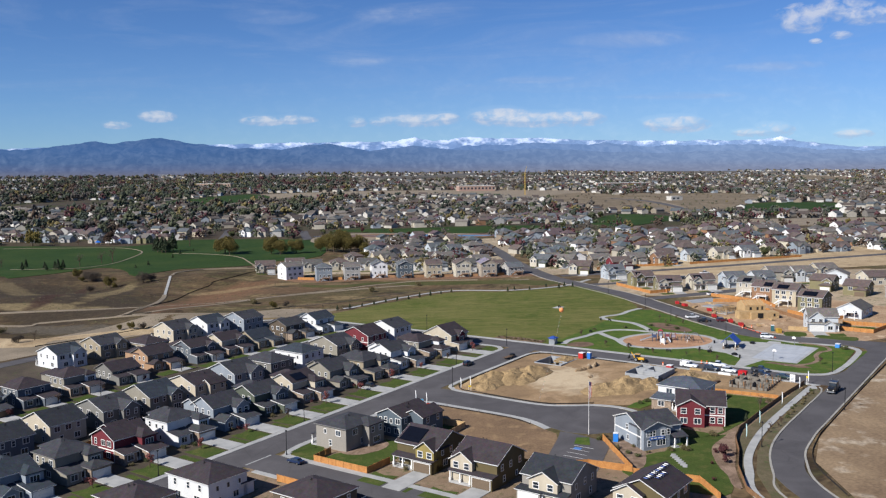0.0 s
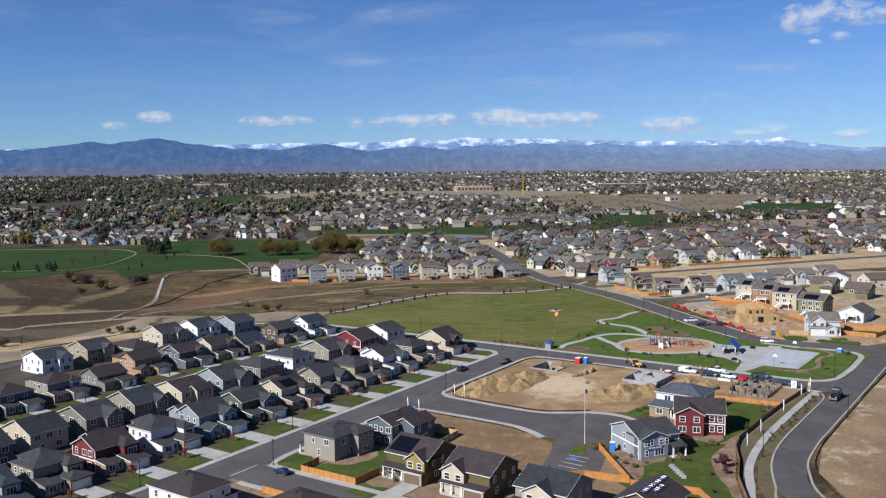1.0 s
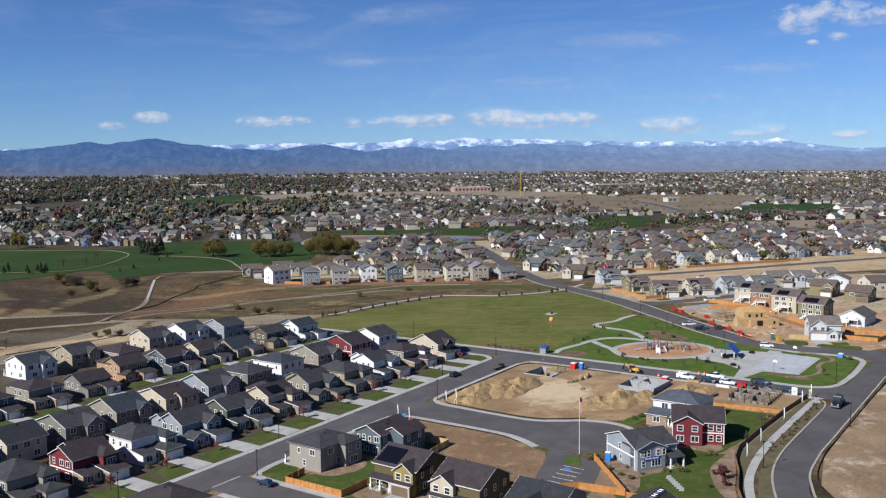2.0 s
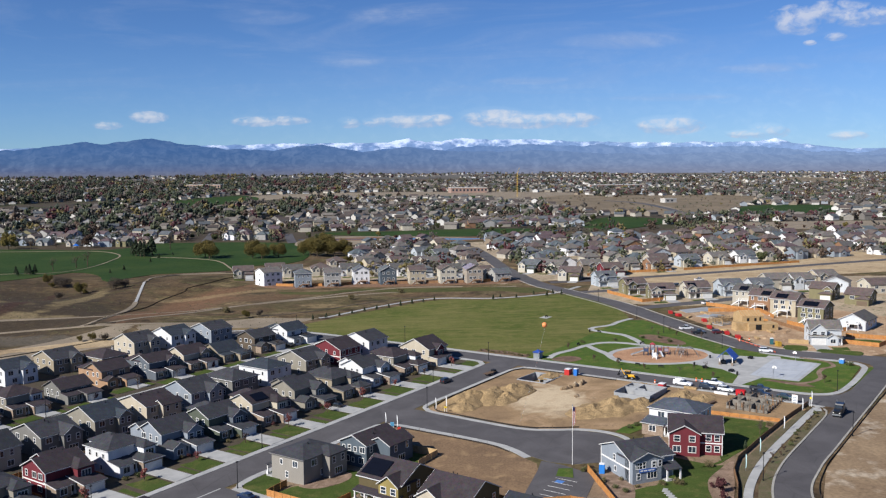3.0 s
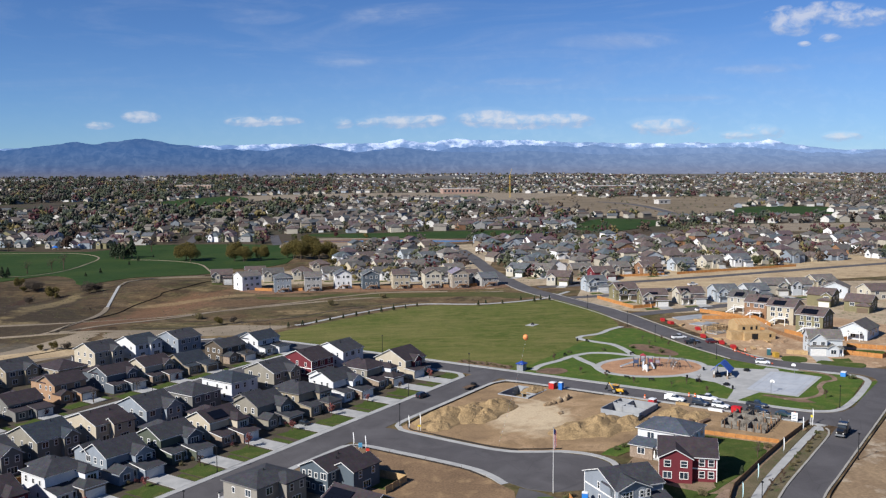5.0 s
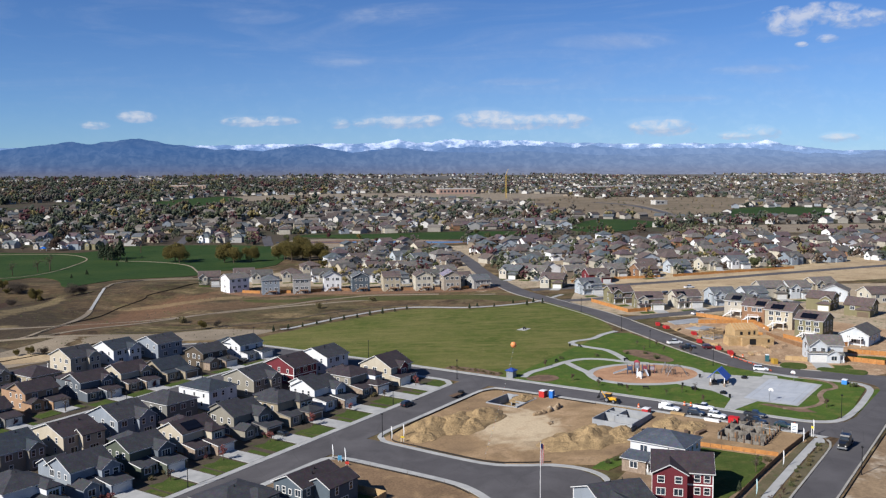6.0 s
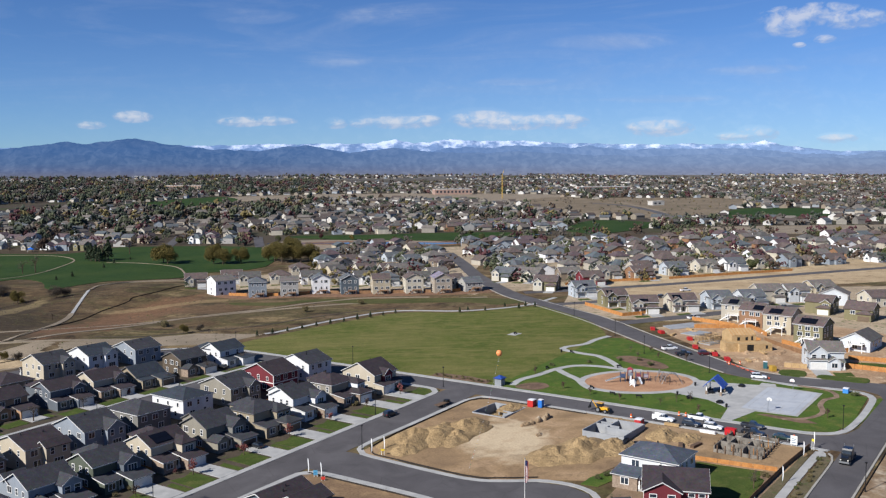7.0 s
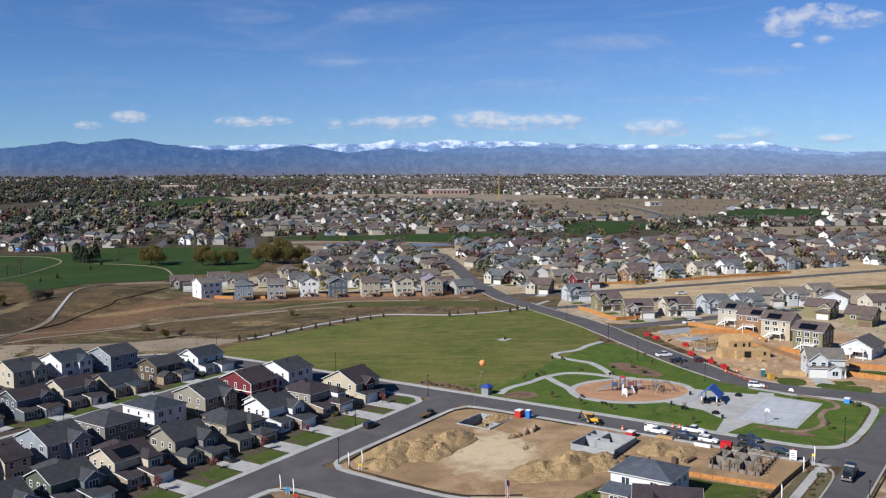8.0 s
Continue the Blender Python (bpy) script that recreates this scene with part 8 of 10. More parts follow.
def car(u, v, turn, kind, colour, label, rack=False):
    """A parked vehicle; its nose looks along +x before turning. turn: degrees from the main street's way."""
    x, y = at(u, v)
    rz = GRID + turn
    e = thing({"pickup": "pickup_truck", "van": "work_truck"}.get(kind, "car"), pose(x, y, ground_z(x, y) + 0.1, 0, 0, rz), label, "truck" if kind in ("pickup", "van") else "car", "parked vehicles")
    ln, w = {"sedan": (4.7, 0.9), "suv": (4.8, 0.94), "pickup": (5.8, 0.98), "van": (5.9, 0.98)}[kind]
    c = lin(colour)
    h0, h1 = 0.32, {"sedan": 0.95, "suv": 1.1, "pickup": 1.15, "van": 1.15}[kind]
    top = {"sedan": 1.45, "suv": 1.78, "pickup": 1.86, "van": 1.86}[kind]
    a = ln / 2
    bm = bmesh.new()
    lathe_body(bm, ((-a, w * 0.88, w * 0.84, h0 + 0.12, h1 - 0.06), (-a + 0.15, w, w * 0.95, h0, h1), (-a * 0.3, w, w * 0.96, h0, h1), (a * 0.4, w, w * 0.94, h0, h1 - 0.02), (a - 0.35, w * 0.96, w * 0.86, h0, h1 - 0.16), (a, w * 0.82, w * 0.74, h0 + 0.12, h1 - 0.3)))
    part("body", bm, CARPAINT, e).color = c
    c0, c1 = {"sedan": (-a + 0.7, 0.95), "suv": (-a + 0.12, 0.95), "pickup": (-0.65, 1.1), "van": (-0.65, 1.1)}[kind]
    bm = bmesh.new()
    rake = {"sedan": 0.35, "suv": 0.18}.get(kind, 0.05)
    screen, side = (0.5, 0.8) if kind == "pickup" else (0.75, 0.73)
    lathe_body(bm, ((c0, w * 0.86, w * 0.82, h1 - 0.05, h1), (c0 + rake, w * 0.88, w * side, h1 - 0.05, top - 0.1), (c1 - screen, w * 0.88, w * side, h1 - 0.05, top - 0.07), (c1, w * 0.86, w * 0.8, h1 - 0.08, h1 - 0.02)))
    cab = part("cabin_glass", bm, GLASS, e, "dark cabin windows")
    bm = bmesh.new()
    box(bm, c0 + rake * 0.9, c1 - screen + 0.05, -w * 0.74, w * 0.74, top - 0.1, top - 0.02)
    part("cabin_roof", bm, CARPAINT, e).color = c
    for s in (-1, 1):
        for px in (c0 + rake + 0.1, (c0 + c1) / 2 - 0.2):
            bm = bmesh.new()
            box(bm, px - 0.06, px + 0.06, s * w * 0.81 - 0.03, s * w * 0.81 + 0.03, h1 - 0.03, top - 0.06)
            part("pillar", bm, CARPAINT, e).color = c
    if kind in ("pickup", "van"):
        bm = bmesh.new()
        box(bm, -a + 0.2, -0.75, -w * 0.8, w * 0.8, h1 + 0.004, h1 + 0.03)
        part("bed", bm, RUBBER if kind == "pickup" else PAINT, e).color = c
    if kind == "van":
        for s in (-1, 1):
            bm = bmesh.new()
            box(bm, -a + 0.15, -0.8, s * w * 0.98 - 0.18, s * w * 0.98 + 0.02, h1 - 0.1, h1 + 0.55)
            part("tool_box", bm, PAINT, e).color = c
    if rack:
        bm = bmesh.new()
        for s in (-1, 1):
            for px in (-a + 0.4, 0.6):
                tube(bm, (px, s * w * 0.85, h1), (px, s * w * 0.85, 2.2), 0.04)
            tube(bm, (-a + 0.1, s * w * 0.85, 2.2), (1.2, s * w * 0.85, 2.2), 0.04)
        part("ladder_rack", bm, GALV, e)
    r = 0.33 if kind == "sedan" else 0.39
    for px in (-a * 0.6, a * 0.62):
        for s in (-1, 1):
            q = piece("wheel", wheel_mesh(r, 0.24), e, pose(px, s * (w - 0.1), r - 0.06))
            piece("rim", rim_mesh(r, 0.24), q)
    for s in (-1, 1):
        bm = bmesh.new()
        box(bm, a - 0.12, a - 0.02, s * w * 0.62 - 0.16, s * w * 0.62 + 0.16, h1 - 0.5, h1 - 0.34)
        part("headlight", bm, LENS, e)
        bm = bmesh.new()
        box(bm, -a - 0.01, -a + 0.08, s * w * 0.7 - 0.1, s * w * 0.7 + 0.1, h1 - 0.4, h1 - 0.1)
        part("tail_light", bm, TAIL, e)
    return e


car(27.2, 9.4, 0, "suv", "23262c", "black sport utility car parked at the kerb")
car(-11.5, 22.6, 90, "sedan", "1f2226", "black car parked on a driveway")
car(44, 103 - 5, 90, "sedan", "2a2c30", "dark car parked on a back street driveway")
car(-76.2, -9, 90, "sedan", "1e2d4c", "dark blue sedan parked by the side street")
car(60.3, -58.4, -90, "van", "eceeef", "white work truck with a ladder rack", True)
car(59.6, -66.4, -90, "suv", "1f2733", "dark navy sport utility car by the building lot")
car(59.8, -72.2, -90, "suv", "e6e8ea", "white sport utility car by the building lot")
car(65.6, -66.4, -90, "pickup", "e8e9ea", "white pickup truck parked at the park kerb")
car(65.6, -80.6, -90, "pickup", "2a2e36", "dark pickup truck parked at the park kerb")
car(59.8, -82.4, -90, "pickup", "1f2126", "black pickup truck by the building lot")
car(60.2, -89.6, -90, "sedan", "20342f", "dark green sedan by the building lot")
car(142.0, -28.6, -42, "pickup", "e4e5e6", "white pickup truck on the north road")
car(136.1, -35.9, -45, "pickup", "24272d", "black pickup truck on the north road")
car(139.8, -42.4, -48, "suv", "571f22", "dark red sport utility car by a building site")
car(116.6, -67.6, -72, "suv", "e4e6e8", "white sport utility car on the north road")
setting(sheet("bay_mark", uvs((-31, -63.4), (-32.6, -63.4), (-32.6, -65.4), (-31, -65.4)), 0.1, make_own("blue_paint", 0.7), 6, 0.0), "blue painted parking bay mark", "road marking").color = lin("4a78b8")
car(258, 20, -35, "suv", "2b2e33", "dark car on the far road")
for q in ((206, -14.6, -32, "pickup", "e2e4e6", "white pickup truck on a new street"), (222, -29.6, -32, "suv", "2a2d33", "dark sport utility car on a new street"), (232, -27.4, -32, "sedan", "8d9299", "silver sedan on a new street"), (244, -42, -32, "suv", "dfe1e3", "white sport utility car on a new street"), (250, -40.6, -32, "pickup", "3a3f48", "grey pickup truck on a new street"), (258, -53, -32, "sedan", "2c3e60", "blue sedan on a new street")):
    car(*q)
car(285, 18, -35, "pickup", "dfe0e2", "white truck beside the dirt strip")


def dump_truck(u, v, turn):
    x, y = at(u, v)
    e = thing("semi_truck", pose(x, y, ground_z(x, y) + 0.12, 0, 0, GRID + turn), "black tractor truck driving with a bare frame", "truck")
    black = lin("17191d")
    bm = bmesh.new()
    lathe_body(bm, ((0.9, 0.95, 0.9, 0.75, 1.7), (1.0, 1.05, 1.0, 0.7, 2.0), (2.5, 0.95, 0.85, 0.7, 1.9), (3.6, 0.85, 0.75, 0.7, 1.75)))
    part("hood", bm, CARPAINT, e).color = black
    bm = bmesh.new()
    lathe_body(bm, ((-1.6, 1.15, 1.05, 0.8, 3.1), (-1.4, 1.2, 1.1, 0.7, 3.2), (0.5, 1.2, 1.05, 0.7, 3.1), (1.1, 1.15, 0.95, 0.8, 2.1)))
    part("cab", bm, CARPAINT, e).color = black
    bm = bmesh.new()
    box(bm, 0.55, 0.98, -0.95, 0.95, 2.1, 2.75, Matrix.Translation((0.12, 0, 0)))
    part("windscreen", bm, GLASS, e)
    bm = bmesh.new()
    box(bm, -4.4, -1.4, -0.45, 0.45, 0.75, 1.05)
    part("frame", bm, DARKSTEEL, e)
    bm = bmesh.new()
    box(bm, -4.2, -1.7, -1.1, 1.1, 1.1, 1.3)
    part("deck", bm, DARKSTEEL, e)
    for s in (-1, 1):
        bm = bmesh.new()
        tube(bm, (-1.5, s * 1.0, 0.8), (-1.5, s * 1.0, 3.7), 0.09)
        part("exhaust_stack", bm, GALV, e)
        for px in (2.7, -2.4, -3.7):
            q = piece("wheel", wheel_mesh(0.52, 0.4), e, pose(px, s * 0.95, 0.46))
            piece("rim", rim_mesh(0.52, 0.4), q)
        bm = bmesh.new()
        box(bm, 3.35, 3.62, s * 0.8 - 0.14, s * 0.8 + 0.14, 1.1, 1.35)
        part("headlight", bm, LENS, e)
    bm = bmesh.new()
    box(bm, 3.58, 3.7, -1.1, 1.1, 0.5, 0.9)
    part("bumper", bm, GALV, e)
    return e


dump_truck(51.5, -106.4, 180)


def backhoe(u, v, turn):
    x, y = at(u, v)
    e = thing("backhoe", pose(x, y, ground_z(x, y) + 0.1, 0, 0, GRID + turn), "yellow backhoe loader at the building lot", "digger")
    yel = lin("d9a329")
    bm = bmesh.new()
    lathe_body(bm, ((-1.2, 0.6, 0.55, 0.7, 1.5), (0.4, 0.6, 0.55, 0.7, 1.6), (2.0, 0.55, 0.5, 0.75, 1.45)))
    part("body", bm, CARPAINT, e).color = yel
    bm = bmesh.new()
    box(bm, -1.2, 0.4, -0.7, 0.7, 1.5, 2.5)
    part("cab", bm, GLASS, e)
    bm = bmesh.new()
    box(bm, -1.35, 0.55, -0.8, 0.8, 2.5, 2.65)
    part("cab_roof", bm, CARPAINT, e).color = yel
    bm = bmesh.new()
    for s in (-1, 1):
        tube(bm, (0.6, s * 0.5, 1.3), (2.6, s * 0.5, 0.7), 0.1, 0.1, 6)
    part("loader_arm", bm, CARPAINT, e).color = yel
    bm = bmesh.new()
    lathe_body(bm, ((2.5, 1.1, 1.1, 0.25, 1.0), (2.9, 1.1, 1.1, 0.1, 0.5), (3.3, 1.1, 1.1, 0.08, 0.2)))
    part("bucket", bm, DARKSTEEL, e)
    for p, q, n in (((-1.4, 0, 1.0), (-2.8, 0, 3.0), "boom"), ((-2.8, 0, 3.0), (-3.7, 0, 1.4), "dipper")):
        bm = bmesh.new()
        tube(bm, p, q, 0.17, 0.13, 6)
        part(n, bm, CARPAINT if n == "boom" else DARKSTEEL, e).color = yel
    bm = bmesh.new()
    lathe_body(bm, ((-4.0, 0.35, 0.35, 0.7, 1.0), (-3.6, 0.35, 0.35, 0.6, 1.5), (-3.3, 0.35, 0.35, 0.9, 1.4)))
    part("rear_bucket", bm, DARKSTEEL, e)
    for px, r in ((-0.7, 0.75), (1.5, 0.5)):
        for s in (-1, 1):
            q = piece("wheel", wheel_mesh(r, 0.4), e, pose(px, s * 0.85, r - 0.05))
            piece("rim", rim_mesh(r, 0.4), q)
    return e


backhoe(59.6, -40.5, -90)


def trailer(u, v, turn):
    x, y = at(u, v)
    e = thing("flatbed_trailer", pose(x, y, ground_z(x, y) + 0.1, 0, 0, GRID + turn), "grey flatbed trailer with a dark machine on it", "trailer")
    bm = bmesh.new()
    box(bm, -3.2, 2.6, -1.0, 1.0, 0.62, 0.75)
    part("bed", bm, OLDWOOD, e)
    bm = bmesh.new()
    tube(bm, (2.6, -0.6, 0.6), (4.0, 0, 0.5), 0.06)
    tube(bm, (2.6, 0.6, 0.6), (4.0, 0, 0.5), 0.06)
    part("drawbar", bm, DARKSTEEL, e)
    bm = bmesh.new()
    box(bm, 1.2, 2.4, -0.7, 0.7, 0.76, 1.4)
    part("load", bm, DARKSTEEL, e, "dark machine on the trailer")
    for px in (-1.3, -0.4):
        for s in (-1, 1):
            q = piece("wheel", wheel_mesh(0.36, 0.22), e, pose(px, s * 1.1, 0.3))
            piece("rim", rim_mesh(0.36, 0.22), q)
    return e


trailer(43, 2.2, 0)
trailer(32.4, -56.7, 100)


# ---- the building lot ----
def mound(u, v, ru, rv, h, seed, turn=0.0, label="loose heap of tan excavated soil", mat=None, steep=0.8):
    """A spoil heap: a rough, slumped mound with clods."""
    x0, y0 = at(u, v)
    n, k = 26, 44
    verts, faces = [], []
    c, s = math.cos(radians(GRID + turn)), math.sin(radians(GRID + turn))
    for j in range(n):
        r = j / (n - 1)
        for i in range(k):
            a = i * math.tau / k
            edge = 1 + 0.28 * noise.noise(Vector((2 * math.cos(a), 2 * math.sin(a), seed)))
            lx, ly = ru * r * edge * math.cos(a), rv * r * edge * math.sin(a)
            x, y = x0 + c * lx - s * ly, y0 + s * lx + c * ly
            f = max(0.0, 1 - r) ** steep
            z = h * f * (0.8 + 0.5 * noise.noise(Vector((x / 3.2, y / 3.2, seed))))
            z += 0.42 * f ** 0.5 * noise.fractal(Vector((x / 1.3, y / 1.3, seed)), 0.7, 2.1, 4) * min(1, 5 * (1 - r))
            verts.append((x, y, ground_z(x, y) + max(z, 0) - (0.15 if j == n - 1 else 0)))
    for j in range(n - 1):
        for i in range(k):
            faces.append((j * k + i, j * k + (i + 1) % k, (j + 1) * k + (i + 1) % k, (j + 1) * k + i))
    return tagged(new("mound", mesh_of("mound", verts, faces, mat or PILE, True)), label, "soil mound", "soil mounds on the lot")


for q in ((12, -9.5, 11, 6.8, 4.0, 1), (19, -12.5, 10, 6.5, 3.9, 2), (27, -16, 10, 6.0, 3.6, 3), (20, -17.5, 9, 5, 2.2, 9), (7, -12, 6, 4, 2.2, 13), (27, -50, 11, 7.5, 3.6, 4), (21, -46, 9, 6, 2.4, 8), (33, -56, 8, 5.0, 2.6, 10), (48, -63, 5.5, 4, 2.4, 5), (53, -48, 4, 2.4, 1.2, 6), (51, -16, 5, 3, 1.2, 7), (36, -63, 6, 4, 1.6, 11), (49, -69, 5, 3.5, 1.4, 12)):
    mound(*q)
for q in ((150, -54, 3.2, 1.8, 0.9, 31), (146, -62, 4.5, 2.2, 0.8, 32), (166, -45, 3.6, 2.0, 1.0, 33), (156, -64, 5.0, 1.6, 0.7, 34), (179, -25, 3.0, 2.0, 0.8, 35), (140, -60, 3.4, 2.0, 0.6, 36), (186, -34, 4.0, 2.2, 1.0, 37)):
    mound(*q, 0.0, "low heap of tan earth between new houses", TRACTDIRT)
for i, (u, v, ru, h) in enumerate(((38.4, -28.3, 1.7, 1.5), (40.2, -28.9, 1.4, 1.3), (42.9, -29.6, 1.6, 1.9), (47, -30, 1.8, 1.9), (45.4, -30.2, 1.3, 1.3), (33.3, -35.2, 1.9, 0.6))):
    mound(u, v, ru, 0.9, h, 21 + i, -20 + 9 * i, "ragged heap of dark earth clods", ROUGHDIRT, 0.32)
rng_s = random.Random(8)
for i in range(36):
    u, v = rng_s.choice(((13, -8.5), (20, -11.5), (27, -15.5), (27, -49), (48, -63)))
    u, v = u + rng_s.gauss(0, 5), v + rng_s.gauss(0, 4)
    x, y = at(u, v)
    bm = bmesh.new()
    s = rng_s.uniform(0.18, 0.45)
    bmesh.ops.create_icosphere(bm, subdivisions=1, radius=s)
    for q in bm.verts:
        q.co *= rng_s.uniform(0.7, 1.2)
    p = part("clod", bm, PILE)
    p.location = (x, y, ground_z(x, y) + 0.1)
    tagged(p, "loose clod of tan soil on the lot", "clod", "soil clods")


def dig(ob, u0, u1, v0, v1):
    """Cut a rectangle of the street grid out of a sheet of ground."""
    bm = bmesh.new()
    bm.from_mesh(ob.data)
    um, vm = (u0 + u1) / 2, (v0 + v1) / 2
    c = Vector(at(um, vm))
    reach = math.hypot(u1 - u0, v1 - v0) / 2 + 12
    near = [f for f in bm.faces if (f.calc_center_median().xy - c).length < reach]
    for (u, v), no in (((u0, vm), EU), ((u1, vm), EU), ((um, v0), EV), ((um, v1), EV)):
        geom = set(near)
        for f in near:
            geom.update(f.edges)
            geom.update(f.verts)
        out = bmesh.ops.bisect_plane(bm, geom=list(geom), plane_co=(*at(u, v), 0), plane_no=(no.x, no.y, 0))["geom"]
        near = [g for g in out if isinstance(g, bmesh.types.BMFace)]
    gone = []
    for f in near:
        d = f.calc_center_median().xy - c
        if abs(d.dot(EU)) < (u1 - u0) / 2 and abs(d.dot(EV)) < (v1 - v0) / 2:
            gone.append(f)
    bmesh.ops.delete(bm, geom=gone, context="FACES")
    bm.to_mesh(ob.data)
    bm.free()


def foundation(u0, u1, v0, v1, h, inner, label, mat, posts=0, depth=0.4, sides=(1.0, 1.0, 0.85, 1.0)):
    """Basement walls of a house in their pit: an outer ring and cross walls. sides: near v, far v, near u and far u wall, as shares of h."""
    x, y = at((u0 + u1) / 2, (v0 + v1) / 2)
    z = ground_z(x, y)
    e = thing("foundation", pose(x, y, z, 0, 0, GRID), label, "foundation", "house foundations")
    a, b, t = (u1 - u0) / 2, (v1 - v0) / 2, 0.28
    for ground in (land, lot):
        dig(ground, u0 + 0.1, u1 - 0.1, v0 + 0.1, v1 - 0.1)

    def wall(x0, x1, y0, y1, hh, name="wall"):
        bm = bmesh.new()
        box(bm, x0, x1, y0, y1, -depth - 0.3, hh)
        return part(name, bm, mat, e)
    wall(-a, a, -b, -b + t, h * sides[0])
    wall(-a, a, b - t, b, h * sides[1])
    wall(-a, -a + t, -b + t, b - t, h * sides[2])
    wall(a - t, a, -b + t, b - t, h * sides[3])
    for x0, x1, y0, y1, hh in inner:
        wall(x0 * a, x1 * a, y0 * b, y1 * b, hh)
    bm = bmesh.new()
    box(bm, -a + t, a - t, -b + t, b - t, -depth - 0.3, -depth)
    part("floor", bm, PILE, e)
    if posts:
        def post():
            bm = bmesh.new()
            box(bm, -0.12, 0.12, -0.12, 0.12, -0.3, h + 0.5)
            return bm_mesh("form_post", bm, OLDWOOD)
        for i in range(posts):
            s = -1 + 2 * (i + 0.5) / posts
            for px, py in ((s * a, -b - 0.14), (s * a, b + 0.14), (-a - 0.14, s * b), (a + 0.14, s * b)):
                piece("form_post", cached(("fp", h), post), e, pose(px, py, 0))
    return e


foundation(41, 53, -20, -9.3, 0.35, ((0.2, 0.98, -0.1, -0.05, 0.3), (0.45, 0.98, 0.3, 0.35, 0.2), (-0.1, -0.05, -0.98, -0.3, 0.3), (0.2, 0.25, -0.5, -0.1, 0.3)), "poured grey concrete basement walls sunk in bare earth", WALLCRETE, 0, 2.3, (1.0, 0.6, 0.4, 1.0))
foundation(37.5, 51, -57, -45.5, 1.7, ((-0.2, -0.16, -1, 0.3, 1.7), (0.1, 0.14, -0.2, 1, 1.7), (-0.2, 1, 0.26, 0.3, 1.6), (0.5, 0.54, 0.3, 1, 1.5)), "grey concrete basement with inner walls", WALLCRETE, 0, 1.1)
forms = foundation(42.5, 57.5, -89.5, -78, 1.3, ((-0.5, -0.46, -0.9, 0.9, 1.7), (0.1, 0.14, -0.6, 0.9, 2.0), (-0.9, 0.1, -0.2, -0.16, 1.6), (0.14, 0.9, 0.3, 0.34, 1.9), (-0.46, 0.1, 0.5, 0.54, 1.8)), "basement walls in grey-brown stained timber formwork", FORMWORK, 6, 1.4, (0.55, 1.1, 0.5, 0.9))
rng_f = random.Random(14)
for i in range(26):
    # loose uprights and slanting braces left standing in the forms
    bm = bmesh.new()
    px, py = rng_f.uniform(-6.6, 6.6), rng_f.uniform(-5, 5)
    lean = rng_f.choice((0, 0, 1.1, -1.1))
    tube(bm, (px, py, -1.4), (px + lean, py + lean * 0.4, rng_f.uniform(1.2, 2.3)), 0.09, 0.09, 4)
    part("brace", bm, OLDWOOD if i % 3 else CEDAR, forms, "timber brace")


def crate(u, v, w, d, h, colour, label, category, turn=0.0, name="bin", lid=True):
    """A steel bin or booth with a rim and a lid."""
    x, y = at(u, v)
    e = thing(name, pose(x, y, ground_z(x, y) + 0.08, 0, 0, GRID + turn), label, category)
    bm = bmesh.new()
    lathe_body(bm, ((-w / 2, d / 2 * 0.96, d / 2, 0, h), (-w / 2 + 0.05, d / 2 * 0.96, d / 2, 0, h), (w / 2 - 0.05, d / 2 * 0.96, d / 2, 0, h), (w / 2, d / 2 * 0.96, d / 2, 0, h)))
    part("body", bm, PAINT, e).color = lin(colour)
    if lid:
        bm = bmesh.new()
        lathe_body(bm, ((-w / 2 - 0.05, d / 2, d / 2 * 0.8, h, h + 0.12), (0, d / 2 + 0.05, d / 2 * 0.7, h, h + 0.26), (w / 2 + 0.05, d / 2, d / 2 * 0.8, h, h + 0.12)))
        part("lid", bm, PAINT, e, "pale lid").color = lin("d8dadc") if lid == "white" else lin(colour)
    bm = bmesh.new()
    box(bm, -w / 2 * 0.6, w / 2 * 0.6, -d / 2 - 0.05, -d / 2 + 0.02, 0.12, h * 0.9)
    part("door", bm, PAINT, e).color = tuple(min(1, q * 1.15) for q in lin(colour)[:3]) + (1,)
    return e


crate(55.2, -23.6, 1.25, 1.25, 2.2, "2a6fc0", "blue portable toilet beside the lot", "toilet", 0, "portable_toilet", "white")
crate(55.0, -20.8, 2.2, 1.8, 1.9, "b52f2c", "red steel rubbish bin beside the lot", "bin", 0, "rubbish_bin", "white")
crate(54.2, -54, 2.4, 1.8, 1.4, "b23336", "red steel rubbish bin by the road", "bin", 0, "rubbish_bin", "white")
crate(57.6, -77.4, 2.6, 1.8, 1.5, "b81f26", "red covered rubbish bin by the road", "bin", 90, "rubbish_bin")
crate(-22.0, -70.3, 1.25, 1.25, 2.2, "2f7fd2", "blue portable toilet against a grey house", "toilet", 20, "portable_toilet", "white")
crate(130.4, -65.7, 1.25, 1.25, 2.2, "2f5f66", "dark green portable toilet at a building site", "toilet", 20, "portable_toilet", "white")
# a plain yellow bin shape stands in for a small loader
crate(128.6, -68.6, 2.4, 1.5, 1.5, "b08d3a", "yellow box standing in for a small loader", "compressor", 40, "loader_box")
crate(112.5, -94, 2.0, 1.5, 1.3, "3f86cc", "blue utility box with a white top on grass", "utility box", 0, "utility_box", "white")
for u, v in ((174.6, -8.9), (169.5, -14.6), (162.1, -28.8), (149, -35.6), (140.6, -45.6), (135.4, -51.6)):
    crate(u, v, 2.8, 1.7, 0.95, "b02c2c", "low red steel rubbish bin at a building site", "bin", rng_s.uniform(20, 60), "rubbish_bin")


